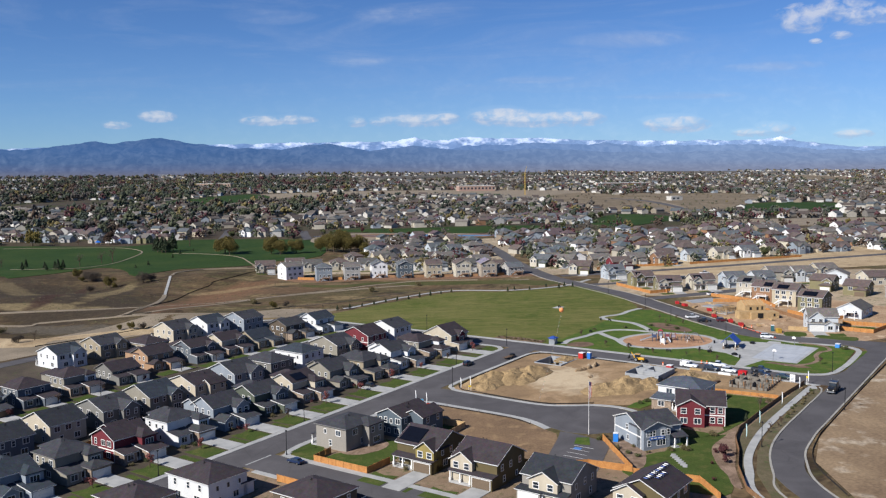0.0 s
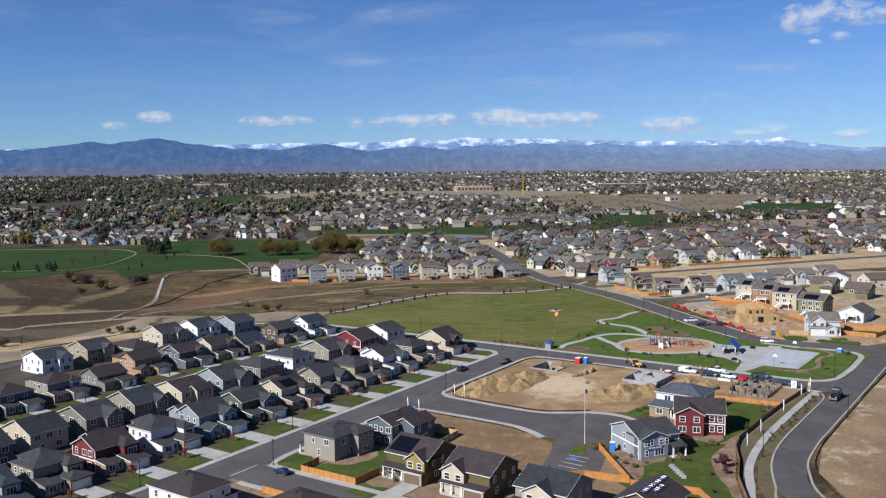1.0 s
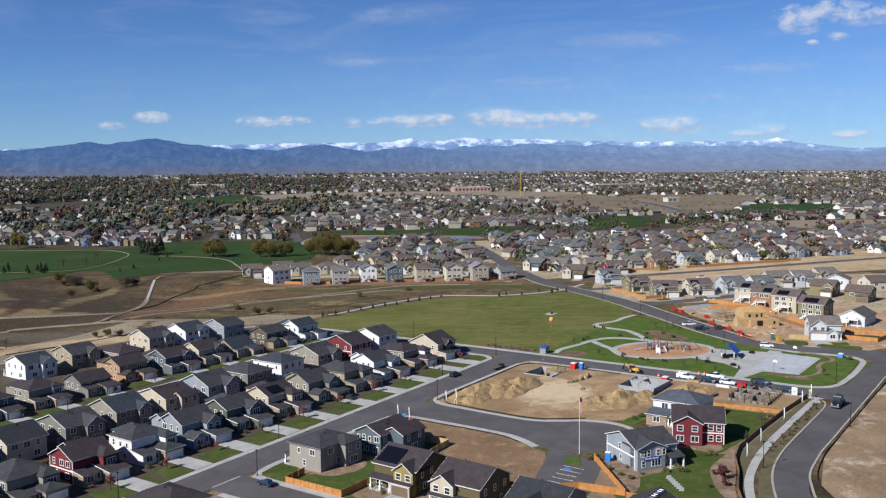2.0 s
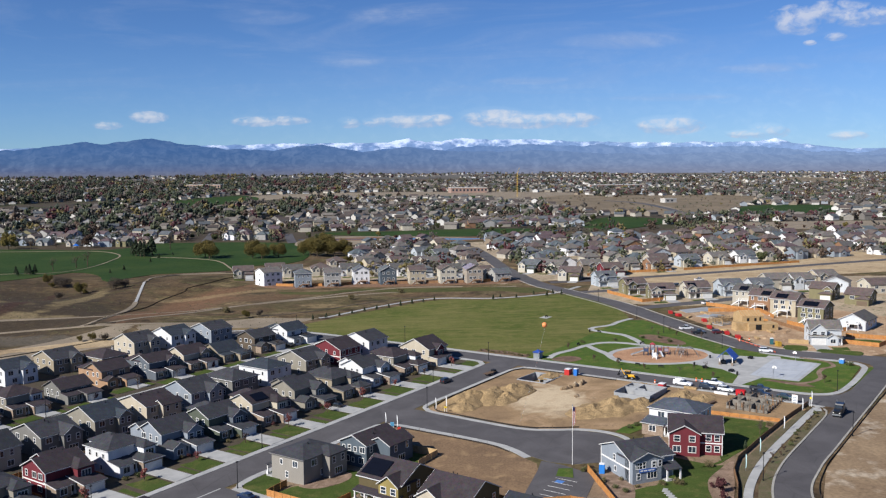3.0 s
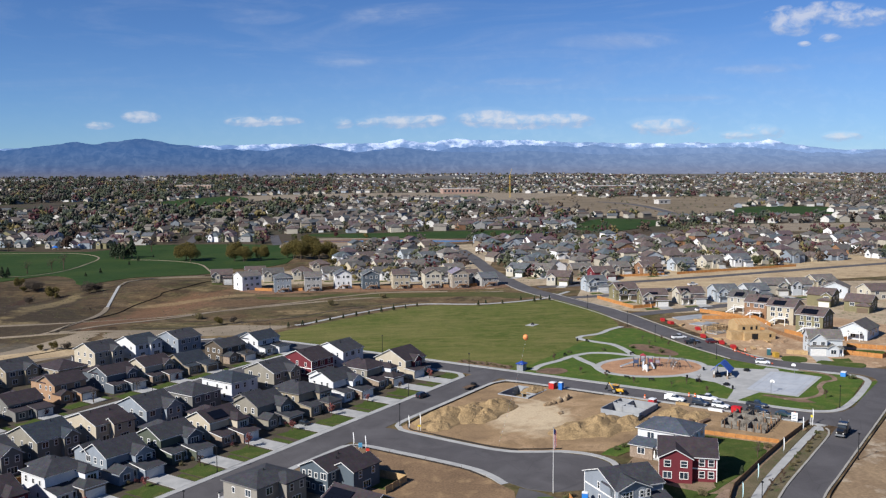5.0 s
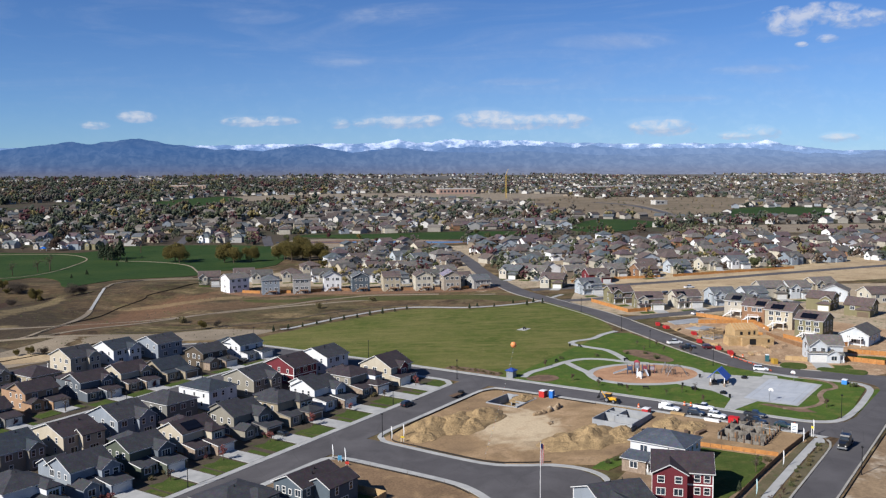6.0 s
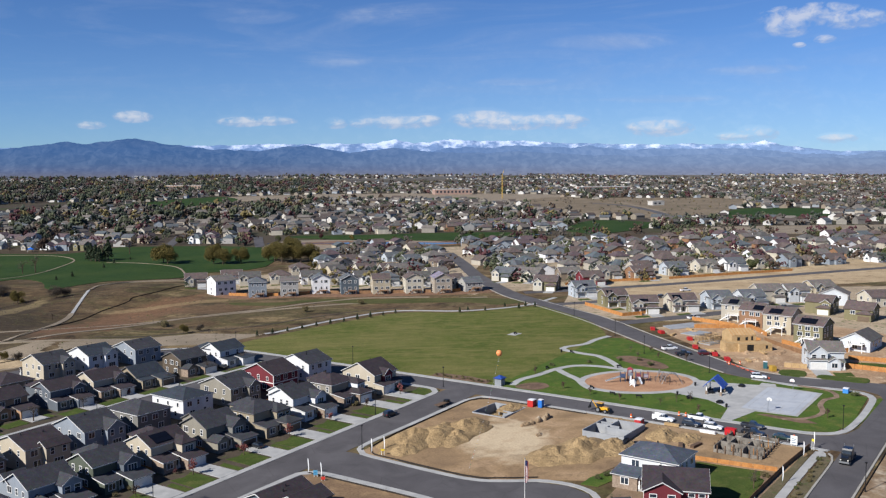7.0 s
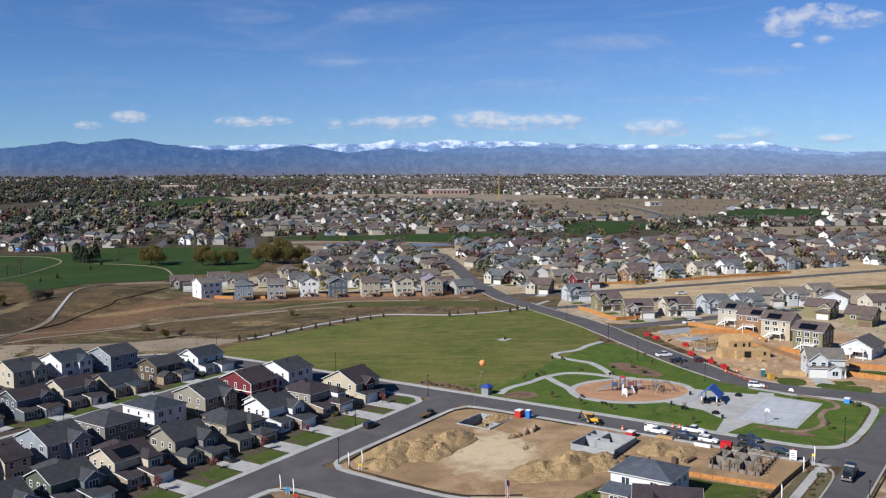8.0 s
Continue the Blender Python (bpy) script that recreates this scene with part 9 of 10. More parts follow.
def barrier(u, v, turn):
    x, y = at(u, v)
    e = thing("barrier", pose(x, y, ground_z(x, y) + 0.08, 0, 0, GRID + turn), "low orange-red plastic barrier along a kerb", "barrier", "kerb barriers")
    bm = bmesh.new()
    box(bm, -0.95, 0.95, -0.06, 0.06, 0.15, 0.6)
    part("panel", bm, PAINT, e).color = lin("b05a48")
    for q in (-0.7, 0.7):
        bm = bmesh.new()
        box(bm, q - 0.1, q + 0.1, -0.25, 0.25, 0, 0.15)
        part("foot", bm, RUBBER, e)


for i in range(9):
    barrier(131 - i * 1.7, -53.4 - i * 2.1, 52)


def barrel(u, v):
    x, y = at(u, v)
    e = thing("traffic_drum", pose(x, y, ground_z(x, y) + 0.15), "orange traffic drum with white bands", "traffic drum", "traffic drums")
    for z0, z1, r0, r1, c in ((0, 0.3, 0.32, 0.3, "d8652a"), (0.3, 0.55, 0.3, 0.28, "e9e7e2"), (0.55, 0.8, 0.28, 0.26, "d8652a"), (0.8, 1.1, 0.26, 0.22, "d8652a")):
        bm = bmesh.new()
        tube(bm, (0, 0, z0), (0, 0, z1), r0, r1, 12)
        part("band", bm, PAINT, e).color = lin(c)
    return e


for u, v in ((66.6, -60.4), (66.8, -62.2), (61.6, -92), (58.2, -50), (130, -54), (132, -57)):
    barrel(u, v)


def sign_board(u, v, w, h, z, colour, label, turn=0.0, bars=0):
    x, y = at(u, v)
    e = thing("sign", pose(x, y, ground_z(x, y), 0, 0, GRID + turn), label, "sign", "site signs")
    for s in (-1, 1):
        bm = bmesh.new()
        box(bm, s * w * 0.38 - 0.05, s * w * 0.38 + 0.05, -0.02, 0.06, -0.2, z + h)
        part("post", bm, WHITE, e)
    bm = bmesh.new()
    box(bm, -w / 2, w / 2, -0.09, -0.03, z, z + h)
    part("board", bm, PAINT, e).color = lin(colour)
    for i in range(bars):
        bm = bmesh.new()
        box(bm, -w * 0.36, w * (0.36 - 0.12 * (i % 2)), -0.1, -0.088, z + h * (0.2 + 0.6 * i / max(1, bars)), z + h * (0.28 + 0.6 * i / max(1, bars)))
        part("bar", bm, PAINT, e).color = lin("3a5a78")
    return e


sign_board(56.6, -93.2, 1.6, 2.2, 0.4, "e8e9ea", "white site sign with plain bars", -90, 3)
sign_board(0.2, -9.6, 0.9, 0.5, 1.2, "d8b93a", "small yellow sign on posts", -60)
sign_board(-19.4, -5.4, 1.0, 1.2, 0.5, "4f93b8", "small blue site sign", -60, 2)
sign_board(55.8, -97.8, 0.6, 0.6, 2.2, "d9c63c", "small yellow road sign on a post", -90)
sign_board(-20.2, -8.5, 0.9, 0.7, 0.3, "c0392f", "small red site sign", -60)


def stack(u, v, turn, label, mat, n=5, ln=4.0):
    """A stack of boards or forms lying on the ground."""
    x, y = at(u, v)
    e = thing("board_stack", pose(x, y, ground_z(x, y) + 0.08, 0, 0, GRID + turn), label, "boards", "board stacks")
    for i in range(n):
        bm = bmesh.new()
        o = rng_s.uniform(-0.15, 0.15)
        box(bm, -ln / 2 + o, ln / 2 + o, -0.55, 0.55, i * 0.13, i * 0.13 + 0.11)
        part("board", bm, mat, e)
    return e


for q in ((57.2, -62, 90, "stack of pale boards by the road", LUMBER), (56.0, -72, 90, "stack of white insulation boards", WHITE), (36.6, -57.6, 10, "dark steel forms stacked by a basement", DARKSTEEL, 9, 5), (37.2, -61, 40, "dark steel forms stacked by a basement", DARKSTEEL, 6, 4), (58, -84, 90, "stack of pale boards by formwork", WHITE), (42, -70, 20, "timbers lying on bare earth", OLDWOOD), (44.5, -73, -10, "timbers lying on bare earth", OLDWOOD), (154, -44, 20, "stack of pale boards at a building site", LUMBER), (138, -58, 30, "stack of pale boards at a building site", LUMBER), (168, -20, 0, "stack of pale boards at a building site", LUMBER), (147, -42, 70, "stack of pale boards at a building site", LUMBER), (157, -33, 15, "stack of pale boards at a building site", LUMBER), (152, -59, 40, "stack of pale boards at a building site", LUMBER), (172, -38, 10, "stack of weathered boards at a building site", OLDWOOD), (181, -22, 60, "stack of pale boards at a building site", LUMBER)):
    stack(*q)


# ---- a house in bare sheathing ----
def framed_house(x, y, rz):
    e = thing("unfinished_house", pose(x, y, ground_z(x, y), 0, 0, rz), "half-built house in bare yellow sheathing", "house")
    bm = bmesh.new()
    block(bm, 9, 9, 5.2, "gx", 1.8, -1, 2)
    part("sheathing", bm, LUMBER, e)
    bm = bmesh.new()
    block(bm, 12, 6, 2.8, "hip", 0, 1.5, -4)
    part("garage_sheathing", bm, LUMBER, e)
    bm = bmesh.new()
    block(bm, 5, 5, 3.0, "hip", 0, -6.5, -3)
    part("porch_sheathing", bm, LUMBER, e)
    for i in range(8):
        bm = bmesh.new()
        for s in (-1, 1):
            tube(bm, (-5.2 + i * 1.2, 2, 7.05), (-5.2 + i * 1.2, 2 + s * 4.9, 5.1), 0.09, 0.09, 4)
        part("rafter", bm, CEDAR, e)
    # black panels on closed sheathing paint the shade inside unglazed openings
    for px, pz, w, h, py in ((-3, 3.2, 1.0, 1.2, -2.52), (0, 3.2, 0.9, 1.2, -2.52), (2, 3.2, 0.7, 1.5, -2.52), (-0.5, 0.3, 2.4, 2.2, -7.02), (5.5, 1.0, 0.8, 1.2, -7.02)):
        bm = bmesh.new()
        box(bm, px - w / 2, px + w / 2, py - 0.02, py + 0.03, pz, pz + h)
        part("opening", bm, RUBBER, e, "black panel painting the shade of an unglazed opening")
    return e


framed_house(133.5, 386, 4)


def wall_frames(u, v, turn, w, d):
    """Open stud walls of a house just begun."""
    x, y = at(u, v)
    e = thing("wall_framing", pose(x, y, ground_z(x, y) + 0.25, 0, 0, GRID + turn), "open timber stud walls on a new slab", "house frame", "house frames")
    bm = bmesh.new()
    box(bm, -w / 2 - 0.3, w / 2 + 0.3, -d / 2 - 0.3, d / 2 + 0.3, -0.6, 0.0)
    part("slab", bm, WALLCRETE, e)
    for x0, y0, x1, y1 in ((-w / 2, -d / 2, w / 2, -d / 2), (-w / 2, d / 2, w / 2, d / 2), (-w / 2, -d / 2, -w / 2, d / 2), (w / 2, -d / 2, w / 2, d / 2), (-w / 2, 0.5, w / 2, 0.5), (0.8, -d / 2, 0.8, d / 2)):
        bm = bmesh.new()
        ln, ang = math.hypot(x1 - x0, y1 - y0), math.degrees(math.atan2(y1 - y0, x1 - x0))
        for z in (0.0, 2.4):
            box(bm, 0, ln, -0.06, 0.06, z, z + 0.1)
        for i in range(int(ln / 0.6) + 1):
            box(bm, i * 0.6, i * 0.6 + 0.1, -0.055, 0.055, 0.1, 2.4)
        bm.transform(pose(x0, y0, 0, 0, 0, ang))
        part("stud_wall", bm, LUMBER, e)
    return e


wall_frames(162, -37, -20, 10, 7)
for q in (((184, -9.5), (197, -17.5), (189, -23.5), (178.5, -15)), ((172, -21.5), (181, -24.5), (179, -32), (170, -29.5))):
    setting(sheet("house_slab", uvs(*q), 0.3, WALLCRETE, 6, 0.4), "fresh concrete house slab in bare earth", "slab")



# ---- park furniture ----
def shelter(u, v, turn):
    x, y = at(u, v)
    e = thing("park_shelter", pose(x, y, ground_z(x, y) + 0.17, 0, 0, GRID + turn), "open park shelter with a blue metal gable roof", "shelter")
    bm, trims, eaves = gable_roof(2.5, 5.4, 2.3, 0.5, 0.16)
    for q in (*trims, *eaves):
        q.free()
    r = part("roof", bm, PAINT, e, "blue metal roof")
    r.color = lin("2f4f9a")
    r.location = (0, 0, 2.6)
    for sx in (-1, 1):
        for sy in (-1, 1):
            bm = bmesh.new()
            box(bm, sx * 2.1 - 0.12, sx * 2.1 + 0.12, sy * 2.4 - 0.12, sy * 2.4 + 0.12, -0.3, 2.9)
            part("post", bm, WHITE, e)
            bm = bmesh.new()
            box(bm, sx * 2.1 - 0.3, sx * 2.1 + 0.3, sy * 2.4 - 0.3, sy * 2.4 + 0.3, -0.3, 1.0)
            part("pier", bm, STONE, e)
    for k in range(9):
        for s in (-1, 1):
            bm = bmesh.new()
            yy = -3.1 + k * 0.78
            tube(bm, (0, yy, 5.08), (s * 2.96, yy, 2.32), 0.035, 0.035, 4)
            part("seam", bm, PAINT, e).color = lin("3a5aa8")
    return e


shelter(93.5, -61.5, 96)


def canopy_tent(x, y, turn):
    """A blue pop-up canopy: a peaked cloth roof on four thin poles."""
    e = thing("canopy_tent", pose(x, y, ground_z(x, y) + 0.2, 0, 0, turn), "bright blue pop-up canopy on white poles beside the green", "tent", "canopies by the green")
    bm = bmesh.new()
    rim = [bm.verts.new((sx * 2.6, sy * 2.6, 2.5)) for sx, sy in ((-1, -1), (1, -1), (1, 1), (-1, 1))]
    low = [bm.verts.new((sx * 2.62, sy * 2.62, 2.0)) for sx, sy in ((-1, -1), (1, -1), (1, 1), (-1, 1))]
    top = bm.verts.new((0, 0, 4.0))
    for i in range(4):
        bm.faces.new((rim[i], rim[(i + 1) % 4], top))
        bm.faces.new((low[i], low[(i + 1) % 4], rim[(i + 1) % 4], rim[i]))
    part("roof", bm, PAINT, e, "blue cloth roof").color = lin("2a6fc9")
    for sx in (-1, 1):
        for sy in (-1, 1):
            bm = bmesh.new()
            tube(bm, (sx * 2.5, sy * 2.5, -0.2), (sx * 2.5, sy * 2.5, 2.4), 0.06, 0.06, 6)
            part("pole", bm, WHITE, e)
    return e


canopy_tent(-333, 872, 20)
canopy_tent(-318, 893, 40)


def picnic_table(u, v, turn):
    x, y = at(u, v)
    e = thing("picnic_table", pose(x, y, ground_z(x, y) + 0.18, 0, 0, GRID + turn), "dark steel picnic table on the plaza", "table", "picnic tables")
    bm = bmesh.new()
    box(bm, -0.95, 0.95, -0.4, 0.4, 0.7, 0.76)
    part("tabletop", bm, DARKSTEEL, e)
    for s in (-1, 1):
        bm = bmesh.new()
        box(bm, -0.95, 0.95, s * 0.75 - 0.14, s * 0.75 + 0.14, 0.42, 0.47)
        part("bench", bm, DARKSTEEL, e)
        bm = bmesh.new()
        box(bm, s * 0.6 - 0.05, s * 0.6 + 0.05, -0.75, 0.75, 0, 0.72)
        part("leg_frame", bm, DARKSTEEL, e)
    return e


for q in ((92.5, -60.5, 20), (95, -62.5, 20), (94.6, -59.6, 20), (83.6, -66, 0), (104, -66, 0), (84, -57, 30)):
    picnic_table(*q)


def bench(u, v, turn):
    x, y = at(u, v)
    e = thing("bench", pose(x, y, ground_z(x, y) + 0.18, 0, 0, GRID + turn), "dark steel park bench by the path", "bench", "park benches")
    bm = bmesh.new()
    box(bm, -0.9, 0.9, -0.25, 0.2, 0.42, 0.47)
    part("seat", bm, DARKSTEEL, e)
    bm = bmesh.new()
    box(bm, -0.9, 0.9, 0.2, 0.25, 0.5, 0.9)
    part("backrest", bm, DARKSTEEL, e)
    for s in (-1, 1):
        bm = bmesh.new()
        box(bm, s * 0.75 - 0.04, s * 0.75 + 0.04, -0.25, 0.25, 0, 0.5)
        part("leg", bm, DARKSTEEL, e)
    return e


for q in ((80.6, -27.5, 60), (77.8, -44, 100), (108.5, -24, -30), (96, -3.6, 0), (121, 0, 60), (77, -36, 90), (142, 36, 0)):
    bench(*q)
for u, v in ((86, -52.6), (80.4, -69), (98.5, -53.6), (120.2, 3.8)):
    x, y = at(u, v)
    e = thing("litter_bin", pose(x, y, ground_z(x, y) + 0.18), "dark steel litter bin on the path", "litter bin", "litter bins")
    bm = bmesh.new()
    tube(bm, (0, 0, 0), (0, 0, 0.95), 0.3, 0.33, 12)
    part("body", bm, DARKSTEEL, e)
    bm = bmesh.new()
    tube(bm, (0, 0, 0.95), (0, 0, 1.1), 0.36, 0.2, 12)
    part("lid", bm, DARKSTEEL, e)


def hoop(u, v, turn):
    x, y = at(u, v)
    e = thing("basketball_hoop", pose(x, y, ground_z(x, y) + 0.2, 0, 0, GRID + turn), "basketball hoop with a white fan backboard", "basketball hoop", "basketball hoops")
    bm = bmesh.new()
    tube(bm, (-1.2, 0, -0.1), (-1.2, 0, 2.4), 0.08, 0.08)
    tube(bm, (-1.2, 0, 2.4), (0, 0, 3.2), 0.07, 0.07)
    part("pole", bm, GALV, e)
    bm = bmesh.new()
    pts = [(0.7 * math.cos(a), 3.0 + 0.65 * max(math.sin(a), -0.35)) for a in [i * math.tau / 20 for i in range(20)]]
    a = [bm.verts.new((0, p, z)) for p, z in pts]
    b = [bm.verts.new((0.06, p, z)) for p, z in pts]
    bm.faces.new(a)
    bm.faces.new(b)
    for i in range(20):
        bm.faces.new((a[i], a[(i + 1) % 20], b[(i + 1) % 20], b[i]))
    bmesh.ops.recalc_face_normals(bm, faces=bm.faces[:])
    part("backboard", bm, WHITE, e)
    bm = bmesh.new()
    ringp = [Vector((0.3 + 0.23 * math.cos(i * math.tau / 12), 0.23 * math.sin(i * math.tau / 12), 2.85)) for i in range(12)]
    for p, q in zip(ringp, ringp[1:] + ringp[:1]):
        tube(bm, p, q, 0.02, 0.02, 5)
    part("ring", bm, PAINT, e).color = lin("c8552b")
    return e


hoop(83.0, -80, 0)
hoop(106.4, -80.2, 180)


def kiosk(u, v):
    x, y = at(u, v)
    e = thing("booth", pose(x, y, ground_z(x, y) + 0.15, 0, 0, GRID), "small grey booth with a blue hipped roof", "booth")
    bm = bmesh.new()
    box(bm, -1.2, 1.2, -1.2, 1.2, -0.3, 2.2)
    part("wall", bm, SIDING, e).color = lin("878c90")
    bm, f = hip_roof(2.4, 2.4, 0.9, 0.35, 0.12)
    f.free()
    bm.transform(Matrix.Translation((0, 0, 2.2)))
    part("roof", bm, PAINT, e, "blue roof").color = lin("2c4a94")
    bm = bmesh.new()
    box(bm, -0.45, 0.45, -1.24, -1.19, 0, 1.95)
    part("door", bm, PAINT, e).color = lin("7d8890")
    return e


kiosk(70.4, -0.5)


def play_structure(u, v, turn):
    """Towers with decks and roofs, slides, nets and arches."""
    x, y = at(u, v)
    e = thing("play_structure", pose(x, y, ground_z(x, y) + 0.15, 0, 0, GRID + turn), "large red, blue and grey climbing frame with slides", "playground", "playground equipment")
    rng = random.Random(3)
    towers = ((-4.2, 0, 1.3, 3.0), (-1.8, 0.8, 1.7, 3.7), (0.6, 0, 1.5, 3.2), (3.0, 0.8, 1.2, 3.0))
    for i, (px, py, dz, h) in enumerate(towers):
        for sx in (-0.75, 0.75):
            for sy in (-0.75, 0.75):
                bm = bmesh.new()
                tube(bm, (px + sx, py + sy, -0.2), (px + sx, py + sy, h), 0.09, 0.09, 8)
                part("post", bm, PAINT, e).color = lin(("4a5468", "7a4a52", "525c70", "7a4a52")[i])
        bm = bmesh.new()
        box(bm, px - 0.8, px + 0.8, py - 0.8, py + 0.8, dz - 0.08, dz)
        part("deck", bm, PAINT, e).color = lin("5c6168")
        for s in (-1, 1):
            bm = bmesh.new()
            box(bm, px - 0.7, px + 0.7, py + s * 0.78 - 0.04, py + s * 0.78 + 0.04, dz + 0.15, dz + 0.95)
            part("panel", bm, PAINT, e).color = lin(rng.choice(("84444c", "475574", "7d8590", "a0949d")))
        if i == 1:
            bm, f = hip_roof(1.3, 1.3, 0.7, 0.25, 0.08)
            f.free()
            bm.transform(Matrix.Translation((px, py, h)))
            part("roof", bm, PAINT, e, "red canopy").color = lin("9c3e48")
    for px, py, dx, dy, z in ((-5, 0, -4.6, -1.4, 1.5), (0.6, -0.7, 0.6, -3.4, 1.7), (-1.8, -0.2, -0.6, -3.6, 1.9)):
        bm = bmesh.new()
        a, b = Vector((px, py, z)), Vector((px + dx, py + dy, 0.25))
        side = (b - a).cross(Vector((0, 0, 1))).normalized() * 0.32
        up = Vector((0, 0, 0.28))
        ra = [bm.verts.new(a + q) for q in (side + up, side, -side, -side + up)]
        rb = [bm.verts.new(b + q) for q in (side + up, side, -side, -side + up)]
        rc = [bm.verts.new(q.co - Vector((0, 0, 0.05))) for q in ra]
        rd = [bm.verts.new(q.co - Vector((0, 0, 0.05))) for q in rb]
        for i in range(3):
            bm.faces.new((ra[i], ra[i + 1], rb[i + 1], rb[i]))
            bm.faces.new((rc[i], rc[i + 1], rd[i + 1], rd[i]))
        for i in (0, 3):
            bm.faces.new((ra[i], rb[i], rd[i], rc[i]))
        part("slide", bm, PAINT, e, "pale plastic slide").color = lin("c9ced4")
    for k in range(5):
        bm = bmesh.new()
        px = 4.4 + k * 1.5
        arc = [Vector((px, 1.1 * math.cos(q), 1.9 * math.sin(q) - 0.1)) for q in [i * math.pi / 9 for i in range(10)]]
        for p, q in zip(arc, arc[1:]):
            tube(bm, p, q, 0.06, 0.06, 6)
        part("arch", bm, PAINT, e, "dark climbing arch").color = lin("4a4650")
    for k in (-1, 1):
        bm = bmesh.new()
        tube(bm, (4.4, k * 0.8, 1.4), (10.4, k * 0.8, 1.4), 0.05, 0.05, 6)
        part("rail", bm, DARKSTEEL, e)
    return e


play_structure(94.5, -36, -60)


def rope_climber(u, v, turn):
    """Bent steel masts that carry a slack climbing net."""
    x, y = at(u, v)
    e = thing("rope_climber", pose(x, y, ground_z(x, y) + 0.15, 0, 0, GRID + turn), "pale steel masts with a slack dark climbing net", "playground", "playground equipment")
    bow = lambda s, q: Vector((-3.2 + 6.4 * q, s * (1.5 - 0.8 * math.sin(q * math.pi)), 3.4 * math.sin(q * math.pi) ** 0.7 - 0.1))
    for s in (-1, 1):
        bm = bmesh.new()
        for i in range(10):
            tube(bm, bow(s, i / 10), bow(s, (i + 1) / 10), 0.08, 0.08, 6)
        part("mast", bm, GALV, e)
    bm = bmesh.new()
    for i in range(1, 10):
        a, b = bow(-1, i / 10), bow(1, i / 10)
        m = (a + b) / 2 - Vector((0, 0, 0.4))
        tube(bm, a, m, 0.035, 0.035, 4)
        tube(bm, m, b, 0.035, 0.035, 4)
        n = (bow(-1, (i + 1) / 10) + bow(1, (i + 1) / 10)) / 2 - Vector((0, 0, 0.4))
        tube(bm, m, n, 0.035, 0.035, 4)
    part("net", bm, DARKSTEEL, e, "dark rope net")
    for s in (-1, 1):
        bm = bmesh.new()
        tube(bm, (s * 1.0, -2.6, -0.2), (s * 1.0, -2.6, 1.0), 0.05, 0.05, 6)
        tube(bm, (s * 1.0, -2.6, 1.0), (s * 1.0, -2.6, 1.1), 0.28, 0.26, 10)
        part("stepping_post", bm, DARKSTEEL, e)
    return e


rope_climber(98.0, -46.2, -60)
x, y = at(89.0, -37.5)
e = thing("play_dome", pose(x, y, ground_z(x, y) + 0.15, 0, 0, 30), "white moulded climbing boulder", "playground", "playground equipment")
bm = bmesh.new()
bmesh.ops.create_icosphere(bm, subdivisions=3, radius=0.85)
for q in bm.verts:
    q.co *= 1 + 0.25 * noise.noise(q.co * 1.3)
    q.co.z = q.co.z * 1.25 + 1.1
part("shell", bm, WHITE, e, "", True)
for a in (0, 2.1, 4.2):
    bm = bmesh.new()
    tube(bm, (1.2 * math.cos(a), 1.2 * math.sin(a), -0.1), (0.6 * math.cos(a), 0.6 * math.sin(a), 1.0), 0.16, 0.2, 8)
    part("foot", bm, WHITE, e)
for u, v, k in ((99, -43, 0), (101, -41, 1)):
    x, y = at(u, v)
    e = thing("swing_frame", pose(x, y, ground_z(x, y) + 0.15, 0, 0, GRID + 20), "grey steel swing frame", "playground", "playground equipment")
    for s in (-1, 1):
        bm = bmesh.new()
        tube(bm, (s * 1.8, -1, -0.1), (s * 1.8, 0, 2.7), 0.06)
        tube(bm, (s * 1.8, 1, -0.1), (s * 1.8, 0, 2.7), 0.06)
        part("leg", bm, GALV, e)
    bm = bmesh.new()
    tube(bm, (-1.8, 0, 2.7), (1.8, 0, 2.7), 0.06)
    part("beam", bm, GALV, e)
    for s in (-0.7, 0.7):
        bm = bmesh.new()
        tube(bm, (s - 0.2, 0, 2.7), (s - 0.2, 0, 0.6), 0.015, 0.015, 4)
        tube(bm, (s + 0.2, 0, 2.7), (s + 0.2, 0, 0.6), 0.015, 0.015, 4)
        box(bm, s - 0.25, s + 0.25, -0.12, 0.12, 0.55, 0.6)
        part("swing", bm, RUBBER, e)

# garden ground round the dead end
setting(sheet("bench_pad", uvs((139.5, 34.4), (144.5, 34.4), (144.5, 38.4), (139.5, 38.4)), 0.16, CONCRETE, 3), "small concrete pad under a field bench", "paving")
setting(sheet("garden_lawn", rounded(uvs((-8, -70), (-3, -74), (-4, -89), (2, -92), (30, -93.6), (32, -80), (22, -80), (14, -90), (0, -91), (-10, -87), (-24, -84), (-30, -90), (-36, -84), (-33, -79), (-24, -83), (-18, -86)), 3), 0.1, YARDLAWN, 4), "green back lawn curving round houses", "lawn")
setting(sheet("back_lawn", uvs((16, -80), (34, -77), (35, -92), (12, -92.6), (12.5, -86), (14, -84)), 0.12, YARDLAWN, 4), "green back lawn behind a house", "lawn")
setting(sheet("garden_lawn", rounded(uvs((-24.4, -84), (-17.7, -83.3), (-10, -87.5), (-3, -92.6), (-15.7, -93.3), (-25.8, -98.4), (-31.2, -102.6), (-36.4, -105.5), (-43, -106), (-45, -96), (-43, -84), (-36.2, -78.4)), 3), 0.12, YARDLAWN, 4), "green back lawn beside a curving fence", "lawn")
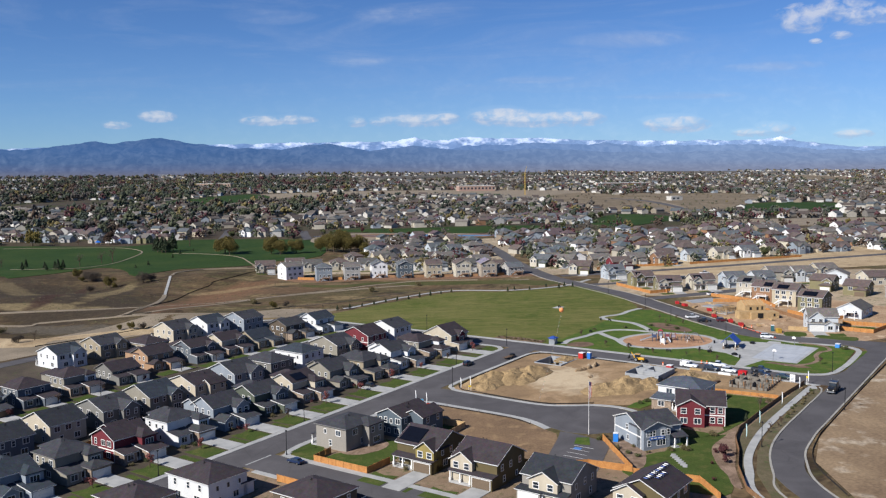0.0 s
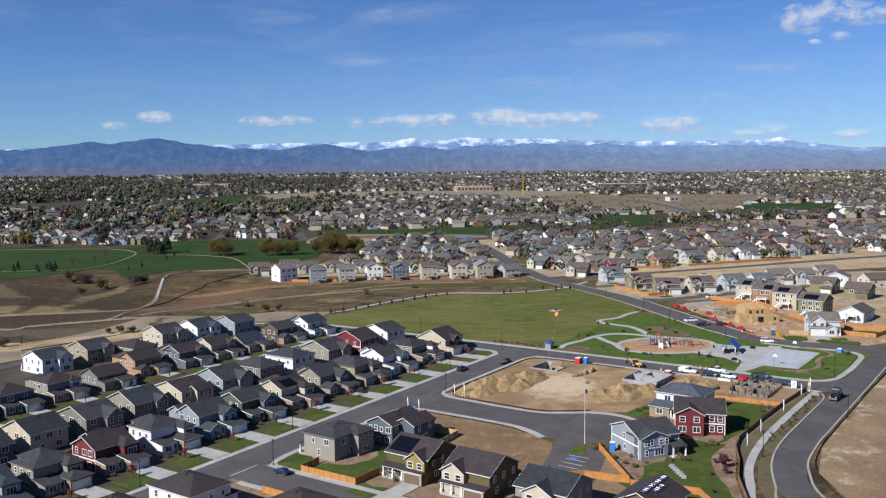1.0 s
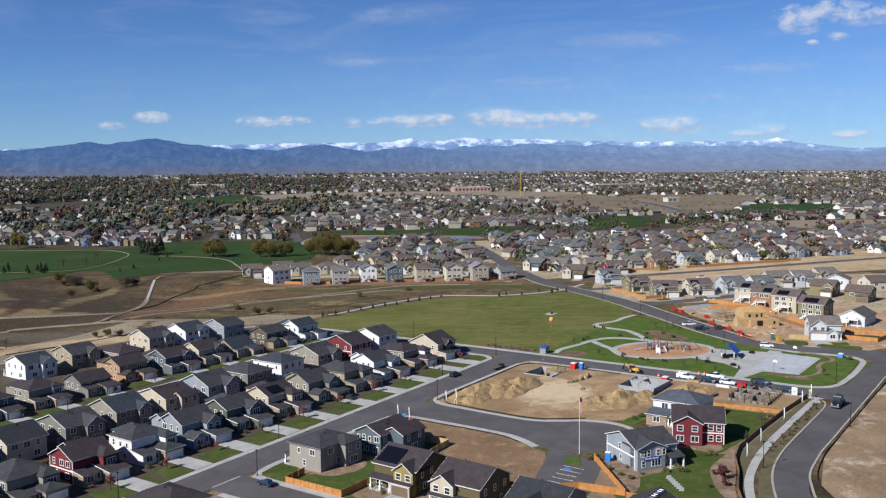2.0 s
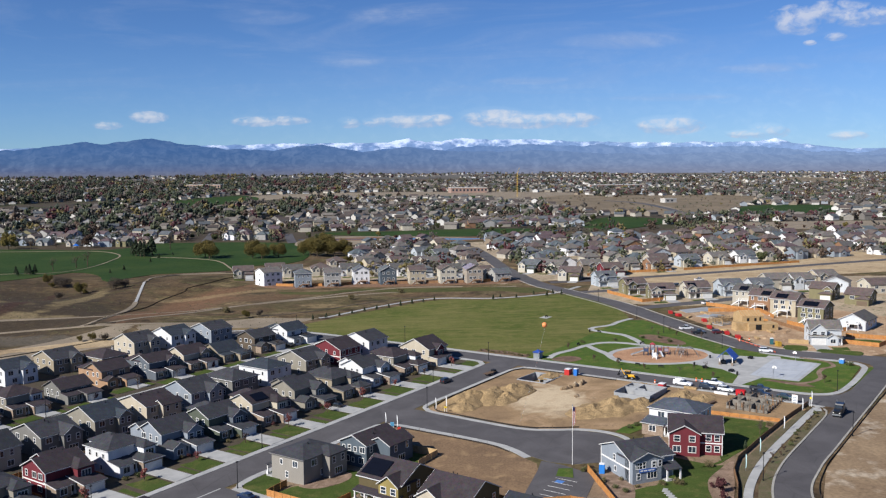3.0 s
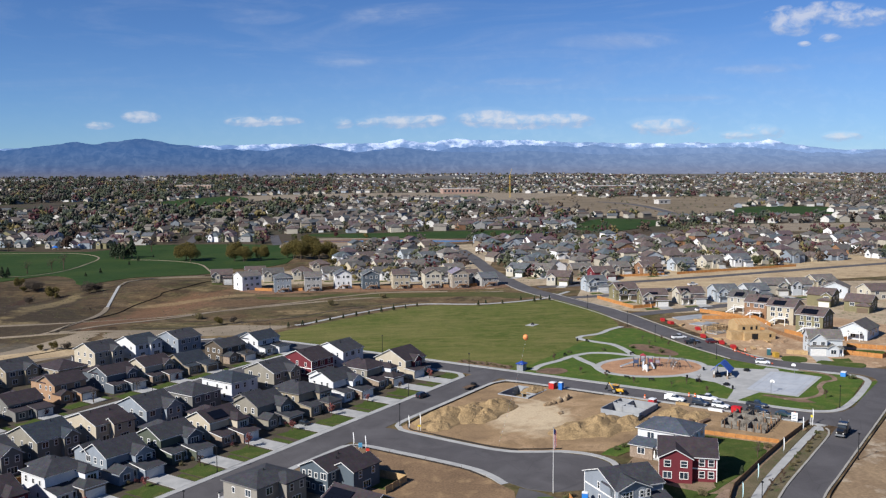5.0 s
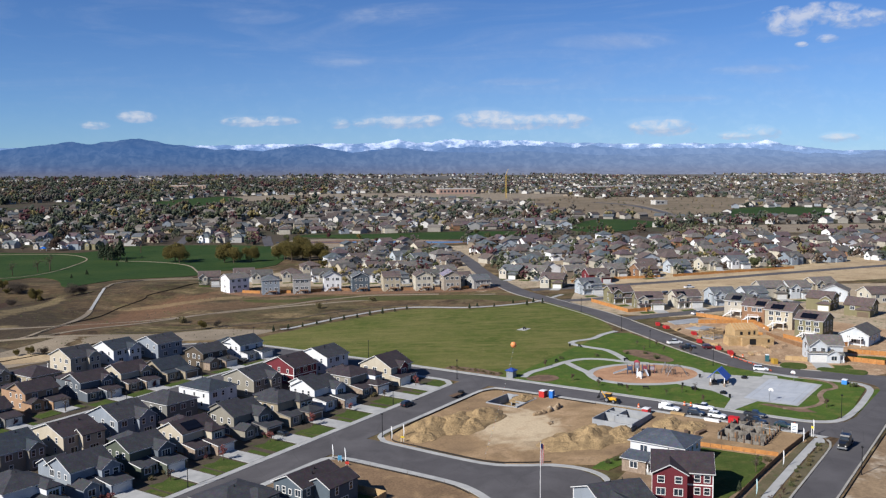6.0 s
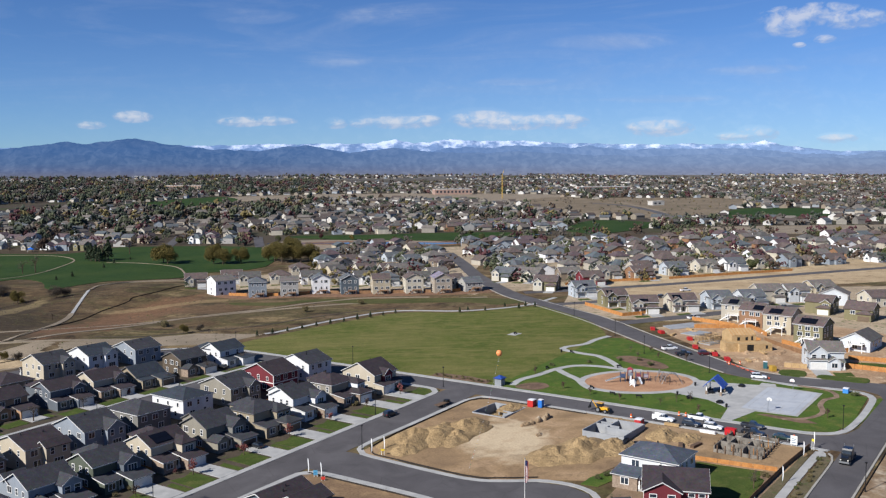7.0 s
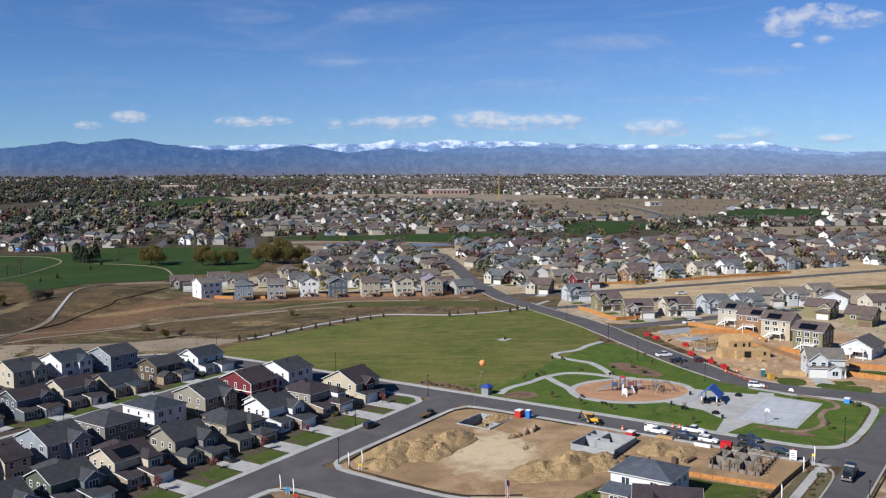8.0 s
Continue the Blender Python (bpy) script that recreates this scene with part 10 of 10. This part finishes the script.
setting(sheet("gravel_bed", rounded(uvs((-15.7, -93.2), (-8, -92.6), (2, -93.4), (-4, -95.2), (-14, -98.8), (-26, -102.6), (-37, -107.8), (-36.4, -105.4), (-31.2, -102.5), (-25.8, -98.3)), 3), 0.14, ROCKBED, 4), "pinkish gravel bed inside a curving fence", "planting bed")
setting(sheet("gravel_bed", rounded(uvs((-24, -70), (-19, -72), (-26, -80), (-36, -84), (-38, -80)), 3), 0.14, ROCKBED, 4), "tan gravel bed beside a grey house", "planting bed")
setting(sheet("corner_lawn", rounded(uvs((-71.6, -2.4), (-72.2, -6), (-72.2, -11.4), (-66, -11.2), (-64, -7), (-55, -3.4), (-56, -1.6), (-67, -1.6)), 3), 0.14, YARDLAWN, 3), "bright green corner lawn", "lawn")
setting(sheet("fenced_lawn", uvs((-72.4, -12.4), (-72.2, -29), (-50.5, -29), (-50.5, -17.2), (-60, -16.6), (-66, -13)), 0.12, YARDLAWN, 4), "green lawn inside a cedar fence", "lawn")
setting(sheet("patio", rounded(uvs((-64.5, -13.6), (-63.6, -19), (-57, -21.5), (-52.5, -19.6), (-52.5, -15), (-58, -14)), 4), 0.16, ROCKBED, 3), "brown paved patio behind a house", "paving")
setting(sheet("kerb_lawn", uvs((12, -60), (18, -62), (16, -66), (8, -64), (7.5, -60)), 0.12, LAWN, 4), "patch of lawn by the turning place", "lawn")
setting(sheet("island_lawn", uvs((-22.6, -63), (-24.5, -60.2), (-29, -62), (-28, -66)), 0.15, LAWN, 3), "patch of green lawn by the flagpole", "lawn")
for i in range(6):
    setting(sheet("bay_line", uvs((-30 - i * 2.6, -62.5 - i * 0.4), (-30.15 - i * 2.6, -62.5 - i * 0.4), (-30.15 - i * 2.6, -68 - i * 0.4), (-30 - i * 2.6, -68 - i * 0.4)), 0.1, WHITE, 6, 0.0), "white parking bay line", "road marking")
setting(ribbon("stop_line", spline(uvs((-75.2, 0.8), (-83.8, 0.8)), 3.0), [(0.25, 0.135), (-0.25, 0.135)], CONCRETE), "pale worn line across the side street", "road marking")

stone_rng = random.Random(4)
for i in range(7):
    x, y = at(-24.6 - i * 0.92, -86.8 - i * 0.86)
    bm = bmesh.new()
    box(bm, -0.55, 0.55, -1.1, 1.1, -0.1, 0.06)
    bmesh.ops.bevel(bm, geom=bm.edges[:], offset=0.04, segments=1, affect="EDGES")
    st = part("stepping_stone", bm, CONCRETE)
    st.matrix_world = pose(x, y, ground_z(x, y) + 0.13, 0, 0, -20 + stone_rng.uniform(-5, 5))
    tagged(st, "flat pale concrete stepping stone in the lawn", "stepping stone", "stepping stones")


def banner_sign(x, y, z, turn):
    """A blue banner with a row of unreadable white writing, fixed flat on a house wall."""
    e = thing("banner_sign", pose(x, y, z, 0, 0, turn), "blue banner with white writing on a grey house wall", "sign")
    bm = bmesh.new()
    box(bm, -2.1, 2.1, -0.04, 0.04, -0.4, 0.4)
    part("panel", bm, PAINT, e).color = lin("2f5fae")
    for px, w in ((-1.5, 0.7), (-0.5, 0.9), (0.6, 0.8), (1.5, 0.6)):
        bm = bmesh.new()
        box(bm, px - w / 2, px + w / 2, -0.06, -0.035, -0.14, 0.16)
        part("lettering_bar", bm, WHITE, e)
    return e


hx, hy = at(-16.4, -76.4)
hx, hy = to_world(hx, hy, GRID - 34, -1.9, -7.56)
banner_sign(hx, hy, ground_z(*at(-16.4, -76.4)) + 2.72, GRID - 34)

# ---- far landmarks ----
def hall(x, y, rz, w, d, h, colour, label):
    e = thing("large_building", pose(x, y, ground_z(x, y), 0, 0, rz), label, "building", "large far buildings")
    bm = bmesh.new()
    box(bm, -w / 2, w / 2, -d / 2, d / 2, -2, h)
    part("wall", bm, SIDING, e).color = lin(colour)
    bm = bmesh.new()
    box(bm, -w / 2 - 0.4, w / 2 + 0.4, -d / 2 - 0.4, d / 2 + 0.4, h, h + 0.7)
    part("roof", bm, PAINT, e).color = lin("c9c4ba")
    for i in range(int(w / 8)):
        bm = bmesh.new()
        box(bm, -w / 2 + 3 + i * 8, -w / 2 + 7 + i * 8, -d / 2 - 0.1, -d / 2 + 0.1, h * 0.35, h * 0.75)
        part("window", bm, GLASS, e)
    return e


hall(72, 2020, 8, 80, 40, 11, "a98d80", "long pinkish school building far off")
hall(-610, 2440, 0, 90, 40, 10, "b49a88", "long pale brick building far off")
hall(437, 2215, 10, 120, 36, 8, "8f6a60", "long red brick building far off")
hall(385, 1512, 20, 22, 14, 6.5, "bdbab4", "white flat-roofed building beside a far road")
hall(-1500, 3300, 10, 240, 60, 6, "c9c9c8", "long white warehouse far off")
hall(-1250, 4000, 10, 120, 60, 6, "c9c9c8", "long white warehouse far off")


def crane(x, y):
    e = thing("tower_crane", pose(x, y, ground_z(x, y)), "slender yellow mast crane far off", "crane")
    bm = bmesh.new()
    for sx, sy in ((-1, -1), (1, -1), (1, 1), (-1, 1)):
        tube(bm, (sx, sy, 0), (sx * 0.7, sy * 0.7, 44), 0.3, 0.3, 4)
    for k in range(11):
        for s in (-1, 1):
            tube(bm, (s, -1, k * 4), (-s * 0.8, -0.8, k * 4 + 4), 0.18, 0.18, 4)
    part("mast", bm, PAINT, e).color = lin("b99a4a")
    bm = bmesh.new()
    tube(bm, (0, 0, 44), (4, 0, 56), 0.5, 0.3, 4)
    part("jib", bm, PAINT, e).color = lin("b99a4a")
    return e


crane(162, 1800)
